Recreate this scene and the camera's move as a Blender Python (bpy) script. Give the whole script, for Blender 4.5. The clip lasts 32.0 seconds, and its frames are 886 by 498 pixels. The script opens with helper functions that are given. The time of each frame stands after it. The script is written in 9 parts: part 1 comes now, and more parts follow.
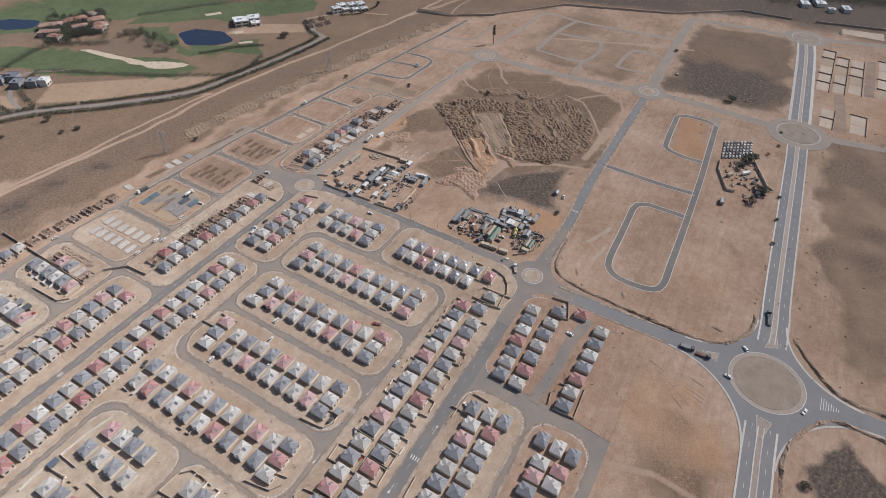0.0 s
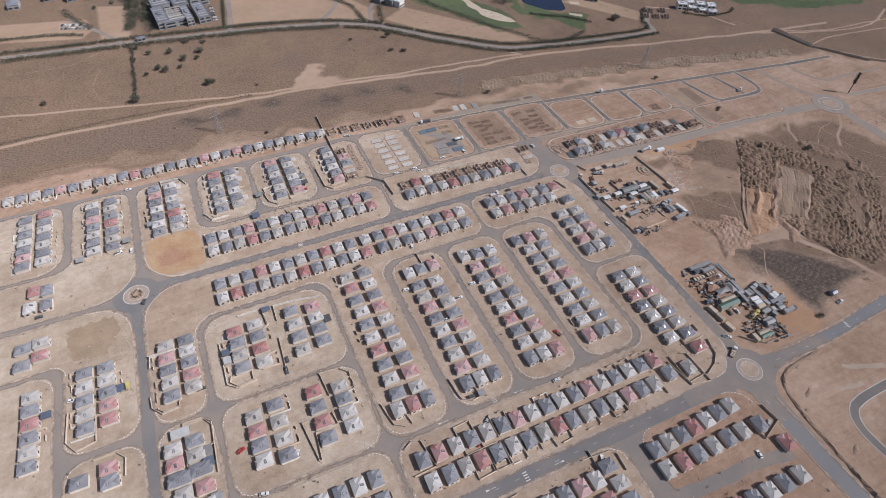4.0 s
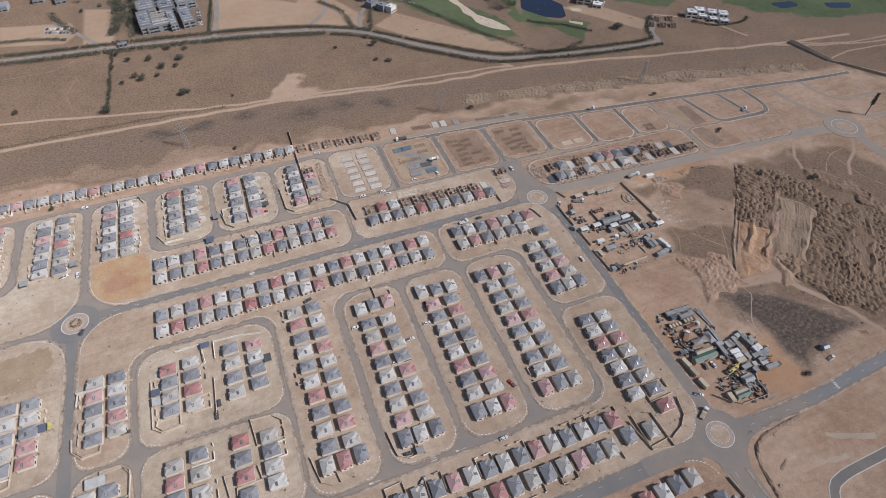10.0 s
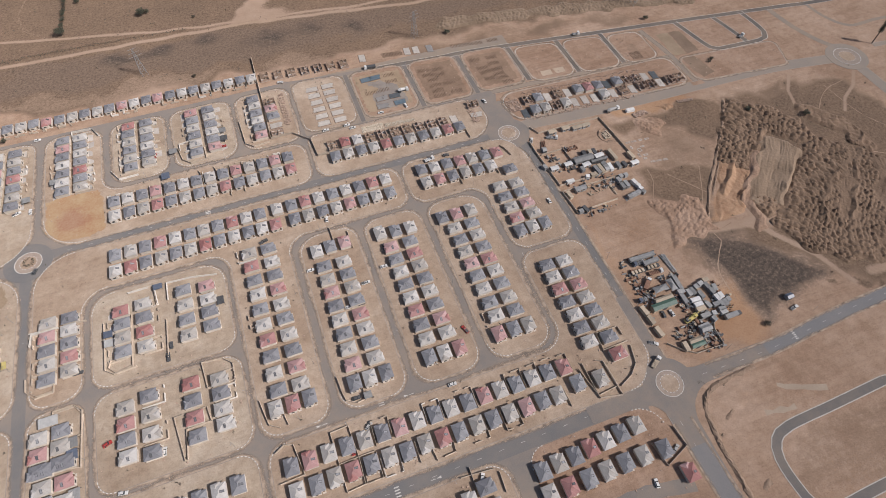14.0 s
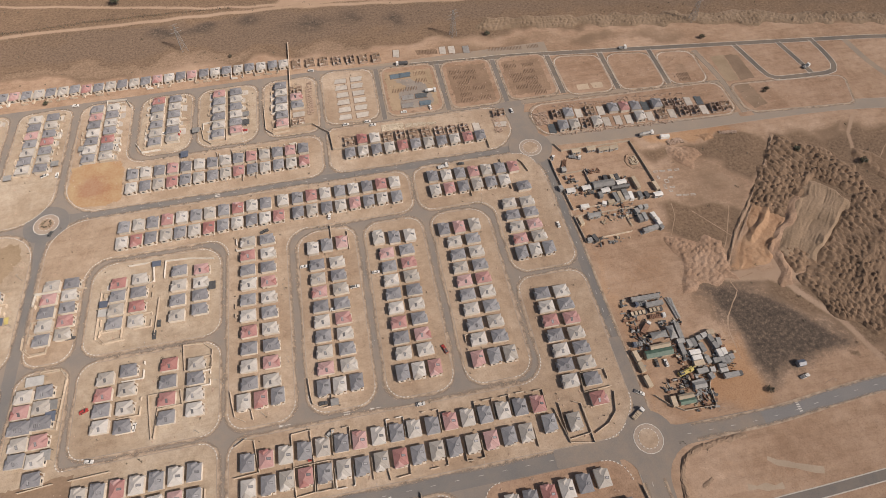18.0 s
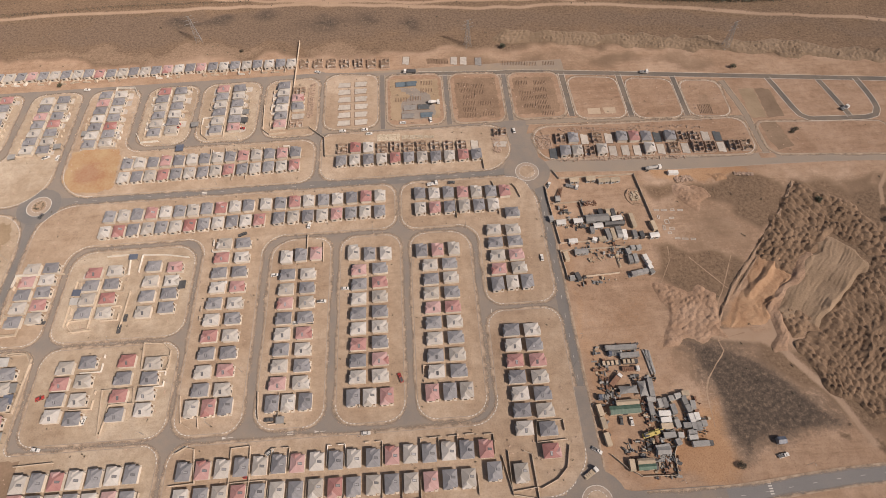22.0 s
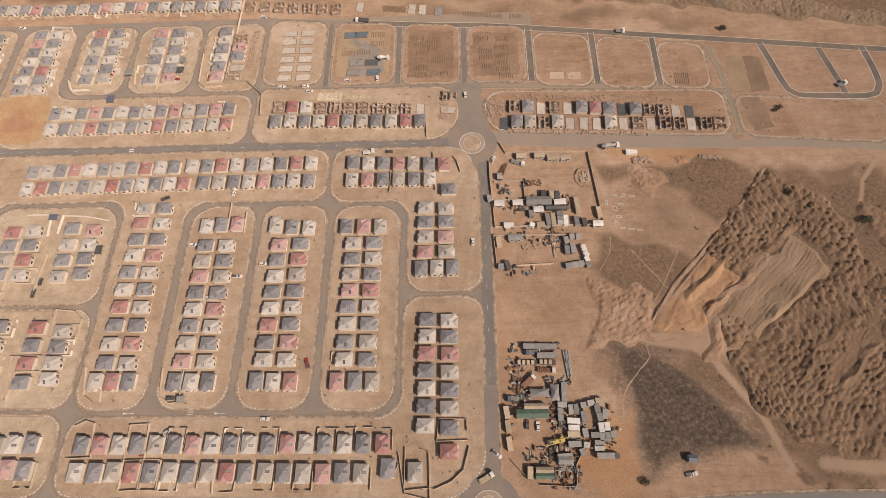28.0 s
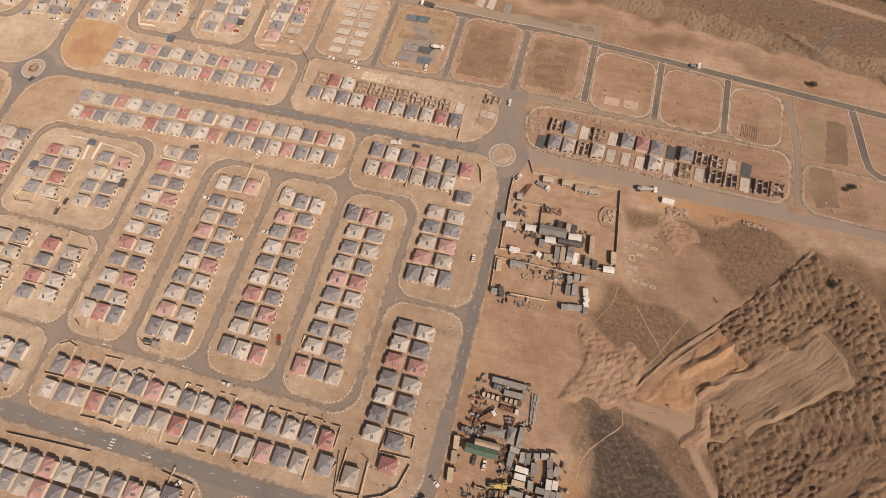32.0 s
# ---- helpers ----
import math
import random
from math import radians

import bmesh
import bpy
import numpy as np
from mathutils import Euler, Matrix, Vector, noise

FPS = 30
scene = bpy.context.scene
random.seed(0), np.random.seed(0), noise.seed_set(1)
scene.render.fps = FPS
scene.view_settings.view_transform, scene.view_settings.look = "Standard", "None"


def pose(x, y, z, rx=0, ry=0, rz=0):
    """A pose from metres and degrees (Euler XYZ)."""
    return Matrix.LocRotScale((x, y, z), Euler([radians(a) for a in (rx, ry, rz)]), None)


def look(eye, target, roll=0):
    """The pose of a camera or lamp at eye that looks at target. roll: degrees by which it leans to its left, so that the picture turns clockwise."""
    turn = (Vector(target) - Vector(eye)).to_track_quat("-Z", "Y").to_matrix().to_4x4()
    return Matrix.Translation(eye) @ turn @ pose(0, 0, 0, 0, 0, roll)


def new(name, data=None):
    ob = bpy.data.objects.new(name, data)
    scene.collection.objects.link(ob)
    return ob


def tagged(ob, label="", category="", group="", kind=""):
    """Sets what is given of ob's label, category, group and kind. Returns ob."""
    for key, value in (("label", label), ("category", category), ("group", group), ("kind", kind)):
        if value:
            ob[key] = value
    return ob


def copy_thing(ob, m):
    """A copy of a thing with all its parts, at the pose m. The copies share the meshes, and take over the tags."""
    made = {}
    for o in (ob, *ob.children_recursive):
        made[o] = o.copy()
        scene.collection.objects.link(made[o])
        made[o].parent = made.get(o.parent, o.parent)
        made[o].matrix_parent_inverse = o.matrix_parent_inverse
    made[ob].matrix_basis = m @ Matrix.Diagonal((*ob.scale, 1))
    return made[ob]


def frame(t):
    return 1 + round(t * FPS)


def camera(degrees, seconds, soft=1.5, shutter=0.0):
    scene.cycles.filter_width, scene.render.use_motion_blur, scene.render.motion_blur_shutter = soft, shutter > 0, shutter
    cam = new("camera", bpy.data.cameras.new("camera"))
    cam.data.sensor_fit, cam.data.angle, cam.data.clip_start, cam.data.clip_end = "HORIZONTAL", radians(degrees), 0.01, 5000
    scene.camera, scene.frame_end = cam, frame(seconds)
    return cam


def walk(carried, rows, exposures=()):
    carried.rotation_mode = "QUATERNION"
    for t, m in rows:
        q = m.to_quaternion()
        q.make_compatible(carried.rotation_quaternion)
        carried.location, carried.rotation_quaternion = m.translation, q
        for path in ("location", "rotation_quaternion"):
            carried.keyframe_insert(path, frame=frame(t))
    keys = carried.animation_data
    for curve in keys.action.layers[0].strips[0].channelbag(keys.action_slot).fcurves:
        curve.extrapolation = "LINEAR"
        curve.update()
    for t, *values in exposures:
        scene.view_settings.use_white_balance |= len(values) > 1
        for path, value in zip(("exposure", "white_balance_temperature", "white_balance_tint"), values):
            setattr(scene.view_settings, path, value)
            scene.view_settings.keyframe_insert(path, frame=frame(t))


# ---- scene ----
EXPO = [(0, 0.19, 6000, 12), (3, 0.08, 5850, 15), (7, -0.01, 5800, 14), (9, -0.02, 5830, 13), (12, -0.02, 5880, 12), (14.5, -0.02, 6350, 15), (17, -0.02, 6900, 15), (20, -0.02, 7150, 17), (25, -0.02, 7500, 19), (29, -0.05, 7950, 21), (32, -0.05, 8150, 22)]
cam = camera(76.83, 32.0, soft=0.7)
PATH = [
    (0, (-252.82, -268.76, 270.35), (-64.62, -161.82, 62.64), 1.368),
    (0.5, (-250.45, -270.91, 271.95), (-72.46, -151.16, 62.25), 1.427),
    (1, (-247.70, -271.46, 271.58), (-79.54, -139.09, 61.35), 1.695),
    (1.5, (-247.00, -272.12, 273.41), (-94.10, -124.51, 61.68), 2.064),
    (2, (-244.61, -273.20, 273.33), (-107.43, -112.45, 60.39), 2.118),
    (2.5, (-241.55, -273.65, 273.94), (-120.80, -101.34, 60.10), 2.117),
    (3, (-238.79, -273.40, 274.27), (-131.11, -94.60, 58.78), 2.135),
    (3.5, (-235.99, -272.16, 274.54), (-139.61, -90.40, 56.19), 2.174),
    (5.5, (-218.96, -267.92, 274.61), (-136.05, -81.44, 54.73), 1.568),
    (6, (-214.93, -266.30, 275.02), (-132.80, -80.41, 54.33), 1.622),
    (6.5, (-210.95, -264.40, 275.48), (-129.19, -77.25, 55.74), 1.520),
    (7, (-206.86, -263.64, 275.53), (-125.84, -77.09, 54.99), 1.459),
    (7.5, (-203.08, -262.65, 275.13), (-122.74, -76.62, 53.92), 1.458),
    (8, (-197.83, -260.85, 275.97), (-118.50, -73.79, 55.25), 1.293),
    (8.5, (-192.77, -259.21, 276.18), (-114.73, -72.85, 54.41), 1.085),
    (9, (-188.11, -258.99, 275.47), (-111.14, -71.35, 54.42), 0.834),
    (9.5, (-183.64, -256.90, 275.75), (-107.40, -69.85, 53.94), 0.838),
    (10, (-178.83, -255.00, 276.00), (-103.56, -67.97, 53.84), 0.755),
    (10.5, (-174.68, -255.09, 275.62), (-100.38, -68.12, 53.08), 0.714),
    (11, (-170.16, -254.39, 275.60), (-96.53, -66.56, 53.57), 0.538),
    (11.5, (-166.78, -253.80, 275.42), (-93.92, -67.41, 51.93), 0.664),
    (12, (-162.85, -252.34, 275.68), (-93.16, -74.52, 44.34), 0.712),
    (12.5, (-158.88, -251.19, 276.49), (-92.43, -81.26, 38.35), 0.677),
    (13, (-153.81, -250.32, 276.41), (-90.00, -85.19, 34.21), 0.537),
    (13.5, (-150.14, -249.92, 276.28), (-87.73, -87.11, 32.16), 0.587),
    (14, (-145.69, -250.01, 275.91), (-85.93, -92.60, 27.62), 0.486),
    (14.5, (-140.51, -247.17, 277.02), (-83.42, -95.84, 24.35), 0.466),
    (16.5, (-122.27, -244.72, 276.56), (-66.62, -92.09, 24.36), -0.033),
    (17, (-117.23, -243.96, 276.79), (-62.51, -88.82, 25.92), -0.338),
    (17.5, (-112.66, -242.56, 277.30), (-67.35, -86.38, 25.20), -0.426),
    (18, (-106.90, -242.18, 277.79), (-78.07, -82.82, 25.25), -1.109),
    (18.5, (-101.36, -239.58, 278.29), (-80.77, -81.59, 24.10), -1.369),
    (19, (-96.14, -237.61, 278.36), (-80.37, -79.99, 23.59), -1.549),
    (19.5, (-90.50, -236.77, 277.94), (-78.33, -78.16, 23.59), -1.845),
    (20, (-85.56, -235.41, 277.64), (-75.63, -76.18, 23.58), -1.982),
    (20.5, (-80.32, -231.72, 277.96), (-72.28, -73.06, 23.48), -2.200),
    (21, (-75.13, -230.43, 277.36), (-68.12, -72.79, 22.21), -2.312),
    (21.5, (-69.54, -228.33, 276.92), (-64.19, -71.10, 21.47), -2.553),
    (22, (-64.50, -226.58, 276.24), (-60.06, -67.05, 22.21), -2.701),
    (22.5, (-59.68, -224.22, 275.52), (-57.47, -64.36, 21.67), -2.870),
    (23, (-55.10, -219.86, 276.12), (-54.69, -61.34, 21.42), -2.919),
    (23.5, (-50.41, -217.54, 276.11), (-52.12, -57.79, 22.19), -3.129),
    (24, (-44.98, -214.59, 276.01), (-48.64, -55.38, 21.77), -3.442),
    (24.5, (-40.26, -211.86, 275.20), (-45.17, -51.98, 21.40), -3.559),
    (26.5, (-21.82, -202.87, 272.32), (-31.14, -56.44, 10.64), -4.570),
    (27, (-17.49, -201.28, 270.48), (-27.65, -58.91, 6.61), -4.878),
    (27.5, (-12.80, -198.65, 269.93), (-23.84, -61.80, 3.19), -5.250),
    (28, (-7.51, -193.93, 271.41), (-19.51, -67.55, -0.41), -5.879),
    (28.5, (-2.86, -191.69, 271.38), (-15.80, -72.32, -3.55), -6.530),
    (29, (0.89, -188.30, 270.93), (-13.05, -71.72, -5.14), -6.625),
    (29.5, (5.60, -186.09, 270.13), (-25.29, -70.86, -5.13), -7.734),
    (30, (10.11, -183.20, 268.87), (-29.60, -70.14, -6.16), -8.331),
    (30.5, (14.30, -179.22, 268.89), (-27.99, -66.75, -6.00), -8.795),
    (31, (17.84, -177.28, 268.05), (-25.30, -63.34, -6.10), -8.469),
    (31.5, (22.46, -174.10, 267.52), (-23.31, -61.56, -6.78), -8.899),
    (32, (26.24, -170.06, 266.46), (-21.45, -59.09, -8.15), -9.103),
]
walk(cam, [(t, look(eye, target, roll)) for t, eye, target, roll in PATH], exposures=EXPO)

# ---- light ----
SUN_EL, SUN_AZ = 44.0, 127.0          # degrees; azimuth clockwise from +y
sun_dir = Vector((math.sin(radians(SUN_AZ)) * math.cos(radians(SUN_EL)),
                  math.cos(radians(SUN_AZ)) * math.cos(radians(SUN_EL)), math.sin(radians(SUN_EL))))
world = bpy.data.worlds.new("sky")
scene.world = world
world.use_nodes = True
_n, _l = world.node_tree.nodes, world.node_tree.links
_n.clear()
_sky = _n.new("ShaderNodeTexSky")
_sky.sky_type = "NISHITA"
_sky.sun_disc = False
_sky.sun_elevation, _sky.sun_rotation = radians(SUN_EL), radians(SUN_AZ)
_sky.dust_density = 3.0
_bg = _n.new("ShaderNodeBackground")
_bg.inputs["Strength"].default_value = 0.076
_o = _n.new("ShaderNodeOutputWorld")
_l.new(_sky.outputs[0], _bg.inputs[0])
_l.new(_bg.outputs[0], _o.inputs[0])
_sun = bpy.data.lights.new("sun", "SUN")
_sun.energy, _sun.angle, _sun.color = 4.05, radians(0.6), (1.0, 0.95, 0.88)
new("sun", _sun).matrix_world = look(sun_dir * 300, (0, 0, 0))


# ---- materials ----
def nodes_of(name):
    m = bpy.data.materials.new(name)
    m.use_nodes = True
    nt = m.node_tree
    nt.nodes["Principled BSDF"].inputs["Diffuse Roughness"].default_value = 0.5
    return m, nt, nt.nodes["Principled BSDF"]


def noise_node(nt, scale, detail=4.0, rough=0.6, coord=None):
    n = nt.nodes.new("ShaderNodeTexNoise")
    n.inputs["Scale"].default_value, n.inputs["Detail"].default_value = scale, detail
    n.inputs["Roughness"].default_value = rough
    if coord is not None:
        nt.links.new(coord, n.inputs["Vector"])
    return n


def ramp(nt, fac, stops):
    r = nt.nodes.new("ShaderNodeValToRGB")
    els = r.color_ramp.elements
    while len(els) < len(stops):
        els.new(0.5)
    for e, (p, c) in zip(els, stops):
        e.position, e.color = p, (*c, 1) if len(c) == 3 else c
    nt.links.new(fac, r.inputs[0])
    return r


def mix(nt, fac, a, b, blend="MIX"):
    m = nt.nodes.new("ShaderNodeMix")
    m.data_type, m.blend_type = "RGBA", blend
    for k, v in ((0, fac), (6, a), (7, b)):
        if hasattr(v, "is_output"):
            nt.links.new(v, m.inputs[k])
        else:
            m.inputs[k].default_value = v if k == 0 else (*v, 1) if len(v) == 3 else v
    return m.outputs[2]


def math_node(nt, op, a, b=0.0, clamp=False):
    m = nt.nodes.new("ShaderNodeMath")
    m.operation, m.use_clamp = op, clamp
    for k, v in ((0, a), (1, b)):
        if hasattr(v, "is_output"):
            nt.links.new(v, m.inputs[k])
        else:
            m.inputs[k].default_value = v
    return m.outputs[0]


def bump(nt, bsdf, height, strength, distance):
    b = nt.nodes.new("ShaderNodeBump")
    b.inputs["Strength"].default_value, b.inputs["Distance"].default_value = strength, distance
    nt.links.new(height, b.inputs["Height"])
    nt.links.new(b.outputs[0], bsdf.inputs["Normal"])


def surface(name, dark, light, big=0.3, fine=3.0, rough=0.85, metal=0.0, vary=0.12, bump_s=0.3, bump_d=0.02, world_space=True):
    """A worn surface: two scales of noise between two colours, with a shift from object to object."""
    m, nt, bsdf = nodes_of(name)
    tc = nt.nodes.new("ShaderNodeTexCoord")
    geo = nt.nodes.new("ShaderNodeNewGeometry")
    co = geo.outputs["Position"] if world_space else tc.outputs["Object"]
    n1, n2 = noise_node(nt, big, 3, 0.55, co), noise_node(nt, fine, 5, 0.65, co)
    f = math_node(nt, "ADD", math_node(nt, "MULTIPLY", n1.outputs[0], 0.55), math_node(nt, "MULTIPLY", n2.outputs[0], 0.45))
    col = ramp(nt, f, [(0.36, dark), (0.64, light)]).outputs[0]
    info = nt.nodes.new("ShaderNodeObjectInfo")
    v = math_node(nt, "ADD", math_node(nt, "MULTIPLY", info.outputs["Random"], 2 * vary), 1 - vary)
    hsv = nt.nodes.new("ShaderNodeHueSaturation")
    nt.links.new(col, hsv.inputs["Color"])
    nt.links.new(v, hsv.inputs["Value"])
    nt.links.new(hsv.outputs[0], bsdf.inputs["Base Color"])
    bsdf.inputs["Roughness"].default_value, bsdf.inputs["Metallic"].default_value = rough, metal
    if bump_s:
        bump(nt, bsdf, n2.outputs[0], bump_s, bump_d)
    return m


def soil_material(name, zones, level=1.0, red=1.0, streak=0.7, blue=1.0):
    """Sandy soil; with zones, the ground's attributes bring in veld, burnt grass, turf, bare earth, tracks and scrub."""
    m, nt, bsdf = nodes_of(name)
    geo = nt.nodes.new("ShaderNodeNewGeometry")
    co = geo.outputs["Position"]
    big, mid, fine = noise_node(nt, 0.018, 4, 0.6, co), noise_node(nt, 0.12, 5, 0.65, co), noise_node(nt, 1.3, 6, 0.7, co)
    f = math_node(nt, "ADD", math_node(nt, "MULTIPLY", big.outputs[0], 0.62), math_node(nt, "MULTIPLY", mid.outputs[0], 0.38))
    col = ramp(nt, f, [(0.34, (level * red * 0.275, level * 0.185, level * blue * 0.125)), (0.5, (level * red * 0.365, level * 0.262, level * blue * 0.185)), (0.66, (level * red * 0.455, level * 0.345, level * blue * 0.258))]).outputs[0]
    speck = ramp(nt, fine.outputs[0], [(0.3, (0.55, 0.53, 0.51)), (0.48, (0.95, 0.94, 0.93)), (0.7, (1.16, 1.15, 1.14))]).outputs[0]
    col = mix(nt, 0.45, col, speck, "MULTIPLY")
    # long scrapes left by graders and wheels
    turned = nt.nodes.new("ShaderNodeMapping")
    turned.inputs["Rotation"].default_value = (0, 0, radians(28))
    turned.inputs["Scale"].default_value = (0.03, 0.32, 1)
    nt.links.new(co, turned.inputs["Vector"])
    scrape = noise_node(nt, 1.0, 6, 0.7, turned.outputs[0])
    col = mix(nt, streak, col, ramp(nt, scrape.outputs[0], [(0.34, (0.74, 0.71, 0.69)), (0.5, (1, 1, 1)), (0.66, (1.16, 1.15, 1.14))]).outputs[0], "MULTIPLY")
    # trodden ground: stones, dark stains and pale scuffs
    stone = nt.nodes.new("ShaderNodeTexVoronoi")
    stone.inputs["Scale"].default_value = 0.9
    nt.links.new(co, stone.inputs["Vector"])
    col = mix(nt, 0.8, col, ramp(nt, stone.outputs["Distance"], [(0.06, (0.52, 0.5, 0.49)), (0.16, (1, 1, 1))]).outputs[0], "MULTIPLY")
    scuff = noise_node(nt, 0.28, 7, 0.78, co)
    col = mix(nt, 0.42, col, ramp(nt, scuff.outputs[0], [(0.34, (0.66, 0.64, 0.62)), (0.5, (1, 1, 1)), (0.68, (1.3, 1.28, 1.25))]).outputs[0], "MULTIPLY")
    tuft = noise_node(nt, 0.55, 6, 0.75, co)
    height = math_node(nt, "ADD", fine.outputs[0], math_node(nt, "MULTIPLY", mid.outputs[0], 2.0))
    if zones:
        za = nt.nodes.new("ShaderNodeAttribute")
        za.attribute_name = "zone_a"
        zb = nt.nodes.new("ShaderNodeAttribute")
        zb.attribute_name = "zone_b"
        sa, sb = nt.nodes.new("ShaderNodeSeparateColor"), nt.nodes.new("ShaderNodeSeparateColor")
        nt.links.new(za.outputs["Color"], sa.inputs[0])
        nt.links.new(zb.outputs["Color"], sb.inputs[0])

        def weight(out, soft=0.9):
            # the zone's edge frays along the tufts
            w = math_node(nt, "ADD", out, math_node(nt, "MULTIPLY", math_node(nt, "SUBTRACT", tuft.outputs[0], 0.5), soft))
            return math_node(nt, "MULTIPLY", math_node(nt, "SUBTRACT", w, 0.3), 2.4, True)

        grass = ramp(nt, tuft.outputs[0], [(0.3, (0.11, 0.078, 0.055)), (0.55, (0.22, 0.157, 0.111)), (0.75, (0.318, 0.235, 0.17))]).outputs[0]
        col = mix(nt, weight(sa.outputs[0]), col, mix(nt, 0.5, grass, ramp(nt, f, [(0.35, (0.6, 0.58, 0.56)), (0.65, (1.25, 1.15, 1.05))]).outputs[0], "MULTIPLY"))
        scrub = ramp(nt, tuft.outputs[0], [(0.32, (0.105, 0.074, 0.054)), (0.6, (0.215, 0.155, 0.113)), (0.75, (0.29, 0.213, 0.157))]).outputs[0]
        col = mix(nt, weight(sb.outputs[2]), col, scrub)
        scorch = math_node(nt, "ADD", math_node(nt, "MULTIPLY", tuft.outputs[0], 0.55), math_node(nt, "MULTIPLY", scuff.outputs[0], 0.45))
        burnt = ramp(nt, scorch, [(0.36, (0.045, 0.037, 0.032)), (0.5, (0.10, 0.078, 0.063)), (0.64, (0.245, 0.18, 0.13))]).outputs[0]
        col = mix(nt, weight(sa.outputs[1], 1.1), col, burnt)
        bare = ramp(nt, f, [(0.35, (0.33, 0.195, 0.115)), (0.65, (0.45, 0.295, 0.185))]).outputs[0]
        col = mix(nt, weight(za.outputs["Alpha"]), col, mix(nt, 0.8, bare, speck, "MULTIPLY"))
        field = ramp(nt, f, [(0.35, (0.285, 0.198, 0.132)), (0.65, (0.355, 0.255, 0.178))]).outputs[0]
        col = mix(nt, weight(sb.outputs[1], 0.4), col, field)
        green = ramp(nt, f, [(0.35, (0.068, 0.09, 0.045)), (0.65, (0.115, 0.133, 0.07))]).outputs[0]
        col = mix(nt, weight(sa.outputs[2], 0.3), col, green)
        track = ramp(nt, f, [(0.35, (0.325, 0.228, 0.16)), (0.65, (0.405, 0.297, 0.22))]).outputs[0]
        col = mix(nt, weight(sb.outputs[0], 0.5), col, track)
        height = math_node(nt, "ADD", height, math_node(nt, "MULTIPLY", tuft.outputs[0], math_node(nt, "MULTIPLY", sa.outputs[0], 4.0)))
    nt.links.new(col, bsdf.inputs["Base Color"])
    bsdf.inputs["Roughness"].default_value = 0.97
    bsdf.inputs["Specular IOR Level"].default_value = 0.15
    bump(nt, bsdf, height, 0.5, 0.25)
    return m


def asphalt_material(name, base, worn, sand=0.5):
    """Tar with dust blown over it in long soft patches."""
    m, nt, bsdf = nodes_of(name)
    co = nt.nodes.new("ShaderNodeNewGeometry").outputs["Position"]
    big, mid, fine = noise_node(nt, 0.05, 4, 0.6, co), noise_node(nt, 0.35, 5, 0.6, co), noise_node(nt, 6.0, 3, 0.6, co)
    wear = noise_node(nt, 1.7, 5, 0.7, co)
    col = ramp(nt, math_node(nt, "ADD", math_node(nt, "MULTIPLY", wear.outputs[0], 0.6), math_node(nt, "MULTIPLY", big.outputs[0], 0.4)), [(0.35, base), (0.65, worn)]).outputs[0]
    dust = ramp(nt, math_node(nt, "ADD", math_node(nt, "MULTIPLY", big.outputs[0], 0.7), math_node(nt, "MULTIPLY", mid.outputs[0], 0.3)), [(0.42, (0, 0, 0)), (0.72, (1, 1, 1))]).outputs[0]
    col = mix(nt, math_node(nt, "MULTIPLY", dust, sand), col, (0.33, 0.245, 0.17))
    nt.links.new(col, bsdf.inputs["Base Color"])
    bsdf.inputs["Roughness"].default_value = 0.9
    bsdf.inputs["Specular IOR Level"].default_value = 0.2
    bump(nt, bsdf, fine.outputs[0], 0.2, 0.02)
    return m


M_GROUND = soil_material("ground_soil", True, 0.955, 1.03, 0.4)
M_SAND = soil_material("estate_sand", False, 1.11, 0.935, 0.25, 1.05)
# estate sand lifted and cooled: haze over the west put into the colour
M_SAND_HAZED = soil_material("hazed_estate_sand", False, 1.18, 0.895, 0.25, 1.07)
M_TRAIL = soil_material("trodden_path", False, 0.95, 1.0, 0.2)
M_SOIL = soil_material("open_soil", False, 0.87, 1.05, 0.4)
M_TAR = asphalt_material("estate_tar", (0.195, 0.173, 0.155), (0.25, 0.222, 0.198), 0.5)
M_TAR_NEW = asphalt_material("main_tar", (0.152, 0.147, 0.143), (0.197, 0.188, 0.18), 0.25)
M_TAR_FRESH = asphalt_material("fresh_tar", (0.148, 0.136, 0.126), (0.188, 0.173, 0.159), 0.35)
M_TAR_WIDE = asphalt_material("carriageway_tar", (0.185, 0.18, 0.178), (0.235, 0.227, 0.222), 0.12)
M_TAR_DARK = asphalt_material("new_dark_tar", (0.118, 0.106, 0.095), (0.168, 0.15, 0.133), 0.42)
M_DIRT_ROAD = asphalt_material("gravel_road", (0.25, 0.213, 0.178), (0.315, 0.27, 0.227), 0.45)
M_TAR_DUSTY = asphalt_material("dust_covered_tar", (0.24, 0.198, 0.16), (0.30, 0.25, 0.203), 0.75)
M_KERB = surface("concrete_kerb", (0.24, 0.20, 0.165), (0.36, 0.31, 0.26), 0.3, 2.0, bump_s=0.1)
M_KERB_PALE = surface("new_concrete_kerb", (0.40, 0.365, 0.32), (0.54, 0.50, 0.45), 0.5, 3.0, bump_s=0.1)
M_PAINT = surface("road_paint", (0.48, 0.455, 0.42), (0.66, 0.635, 0.59), 0.6, 4.0, vary=0.0, bump_s=0.0)
M_PAVE = surface("block_paving", (0.27, 0.215, 0.17), (0.37, 0.30, 0.245), 0.5, 4.0, bump_s=0.2)


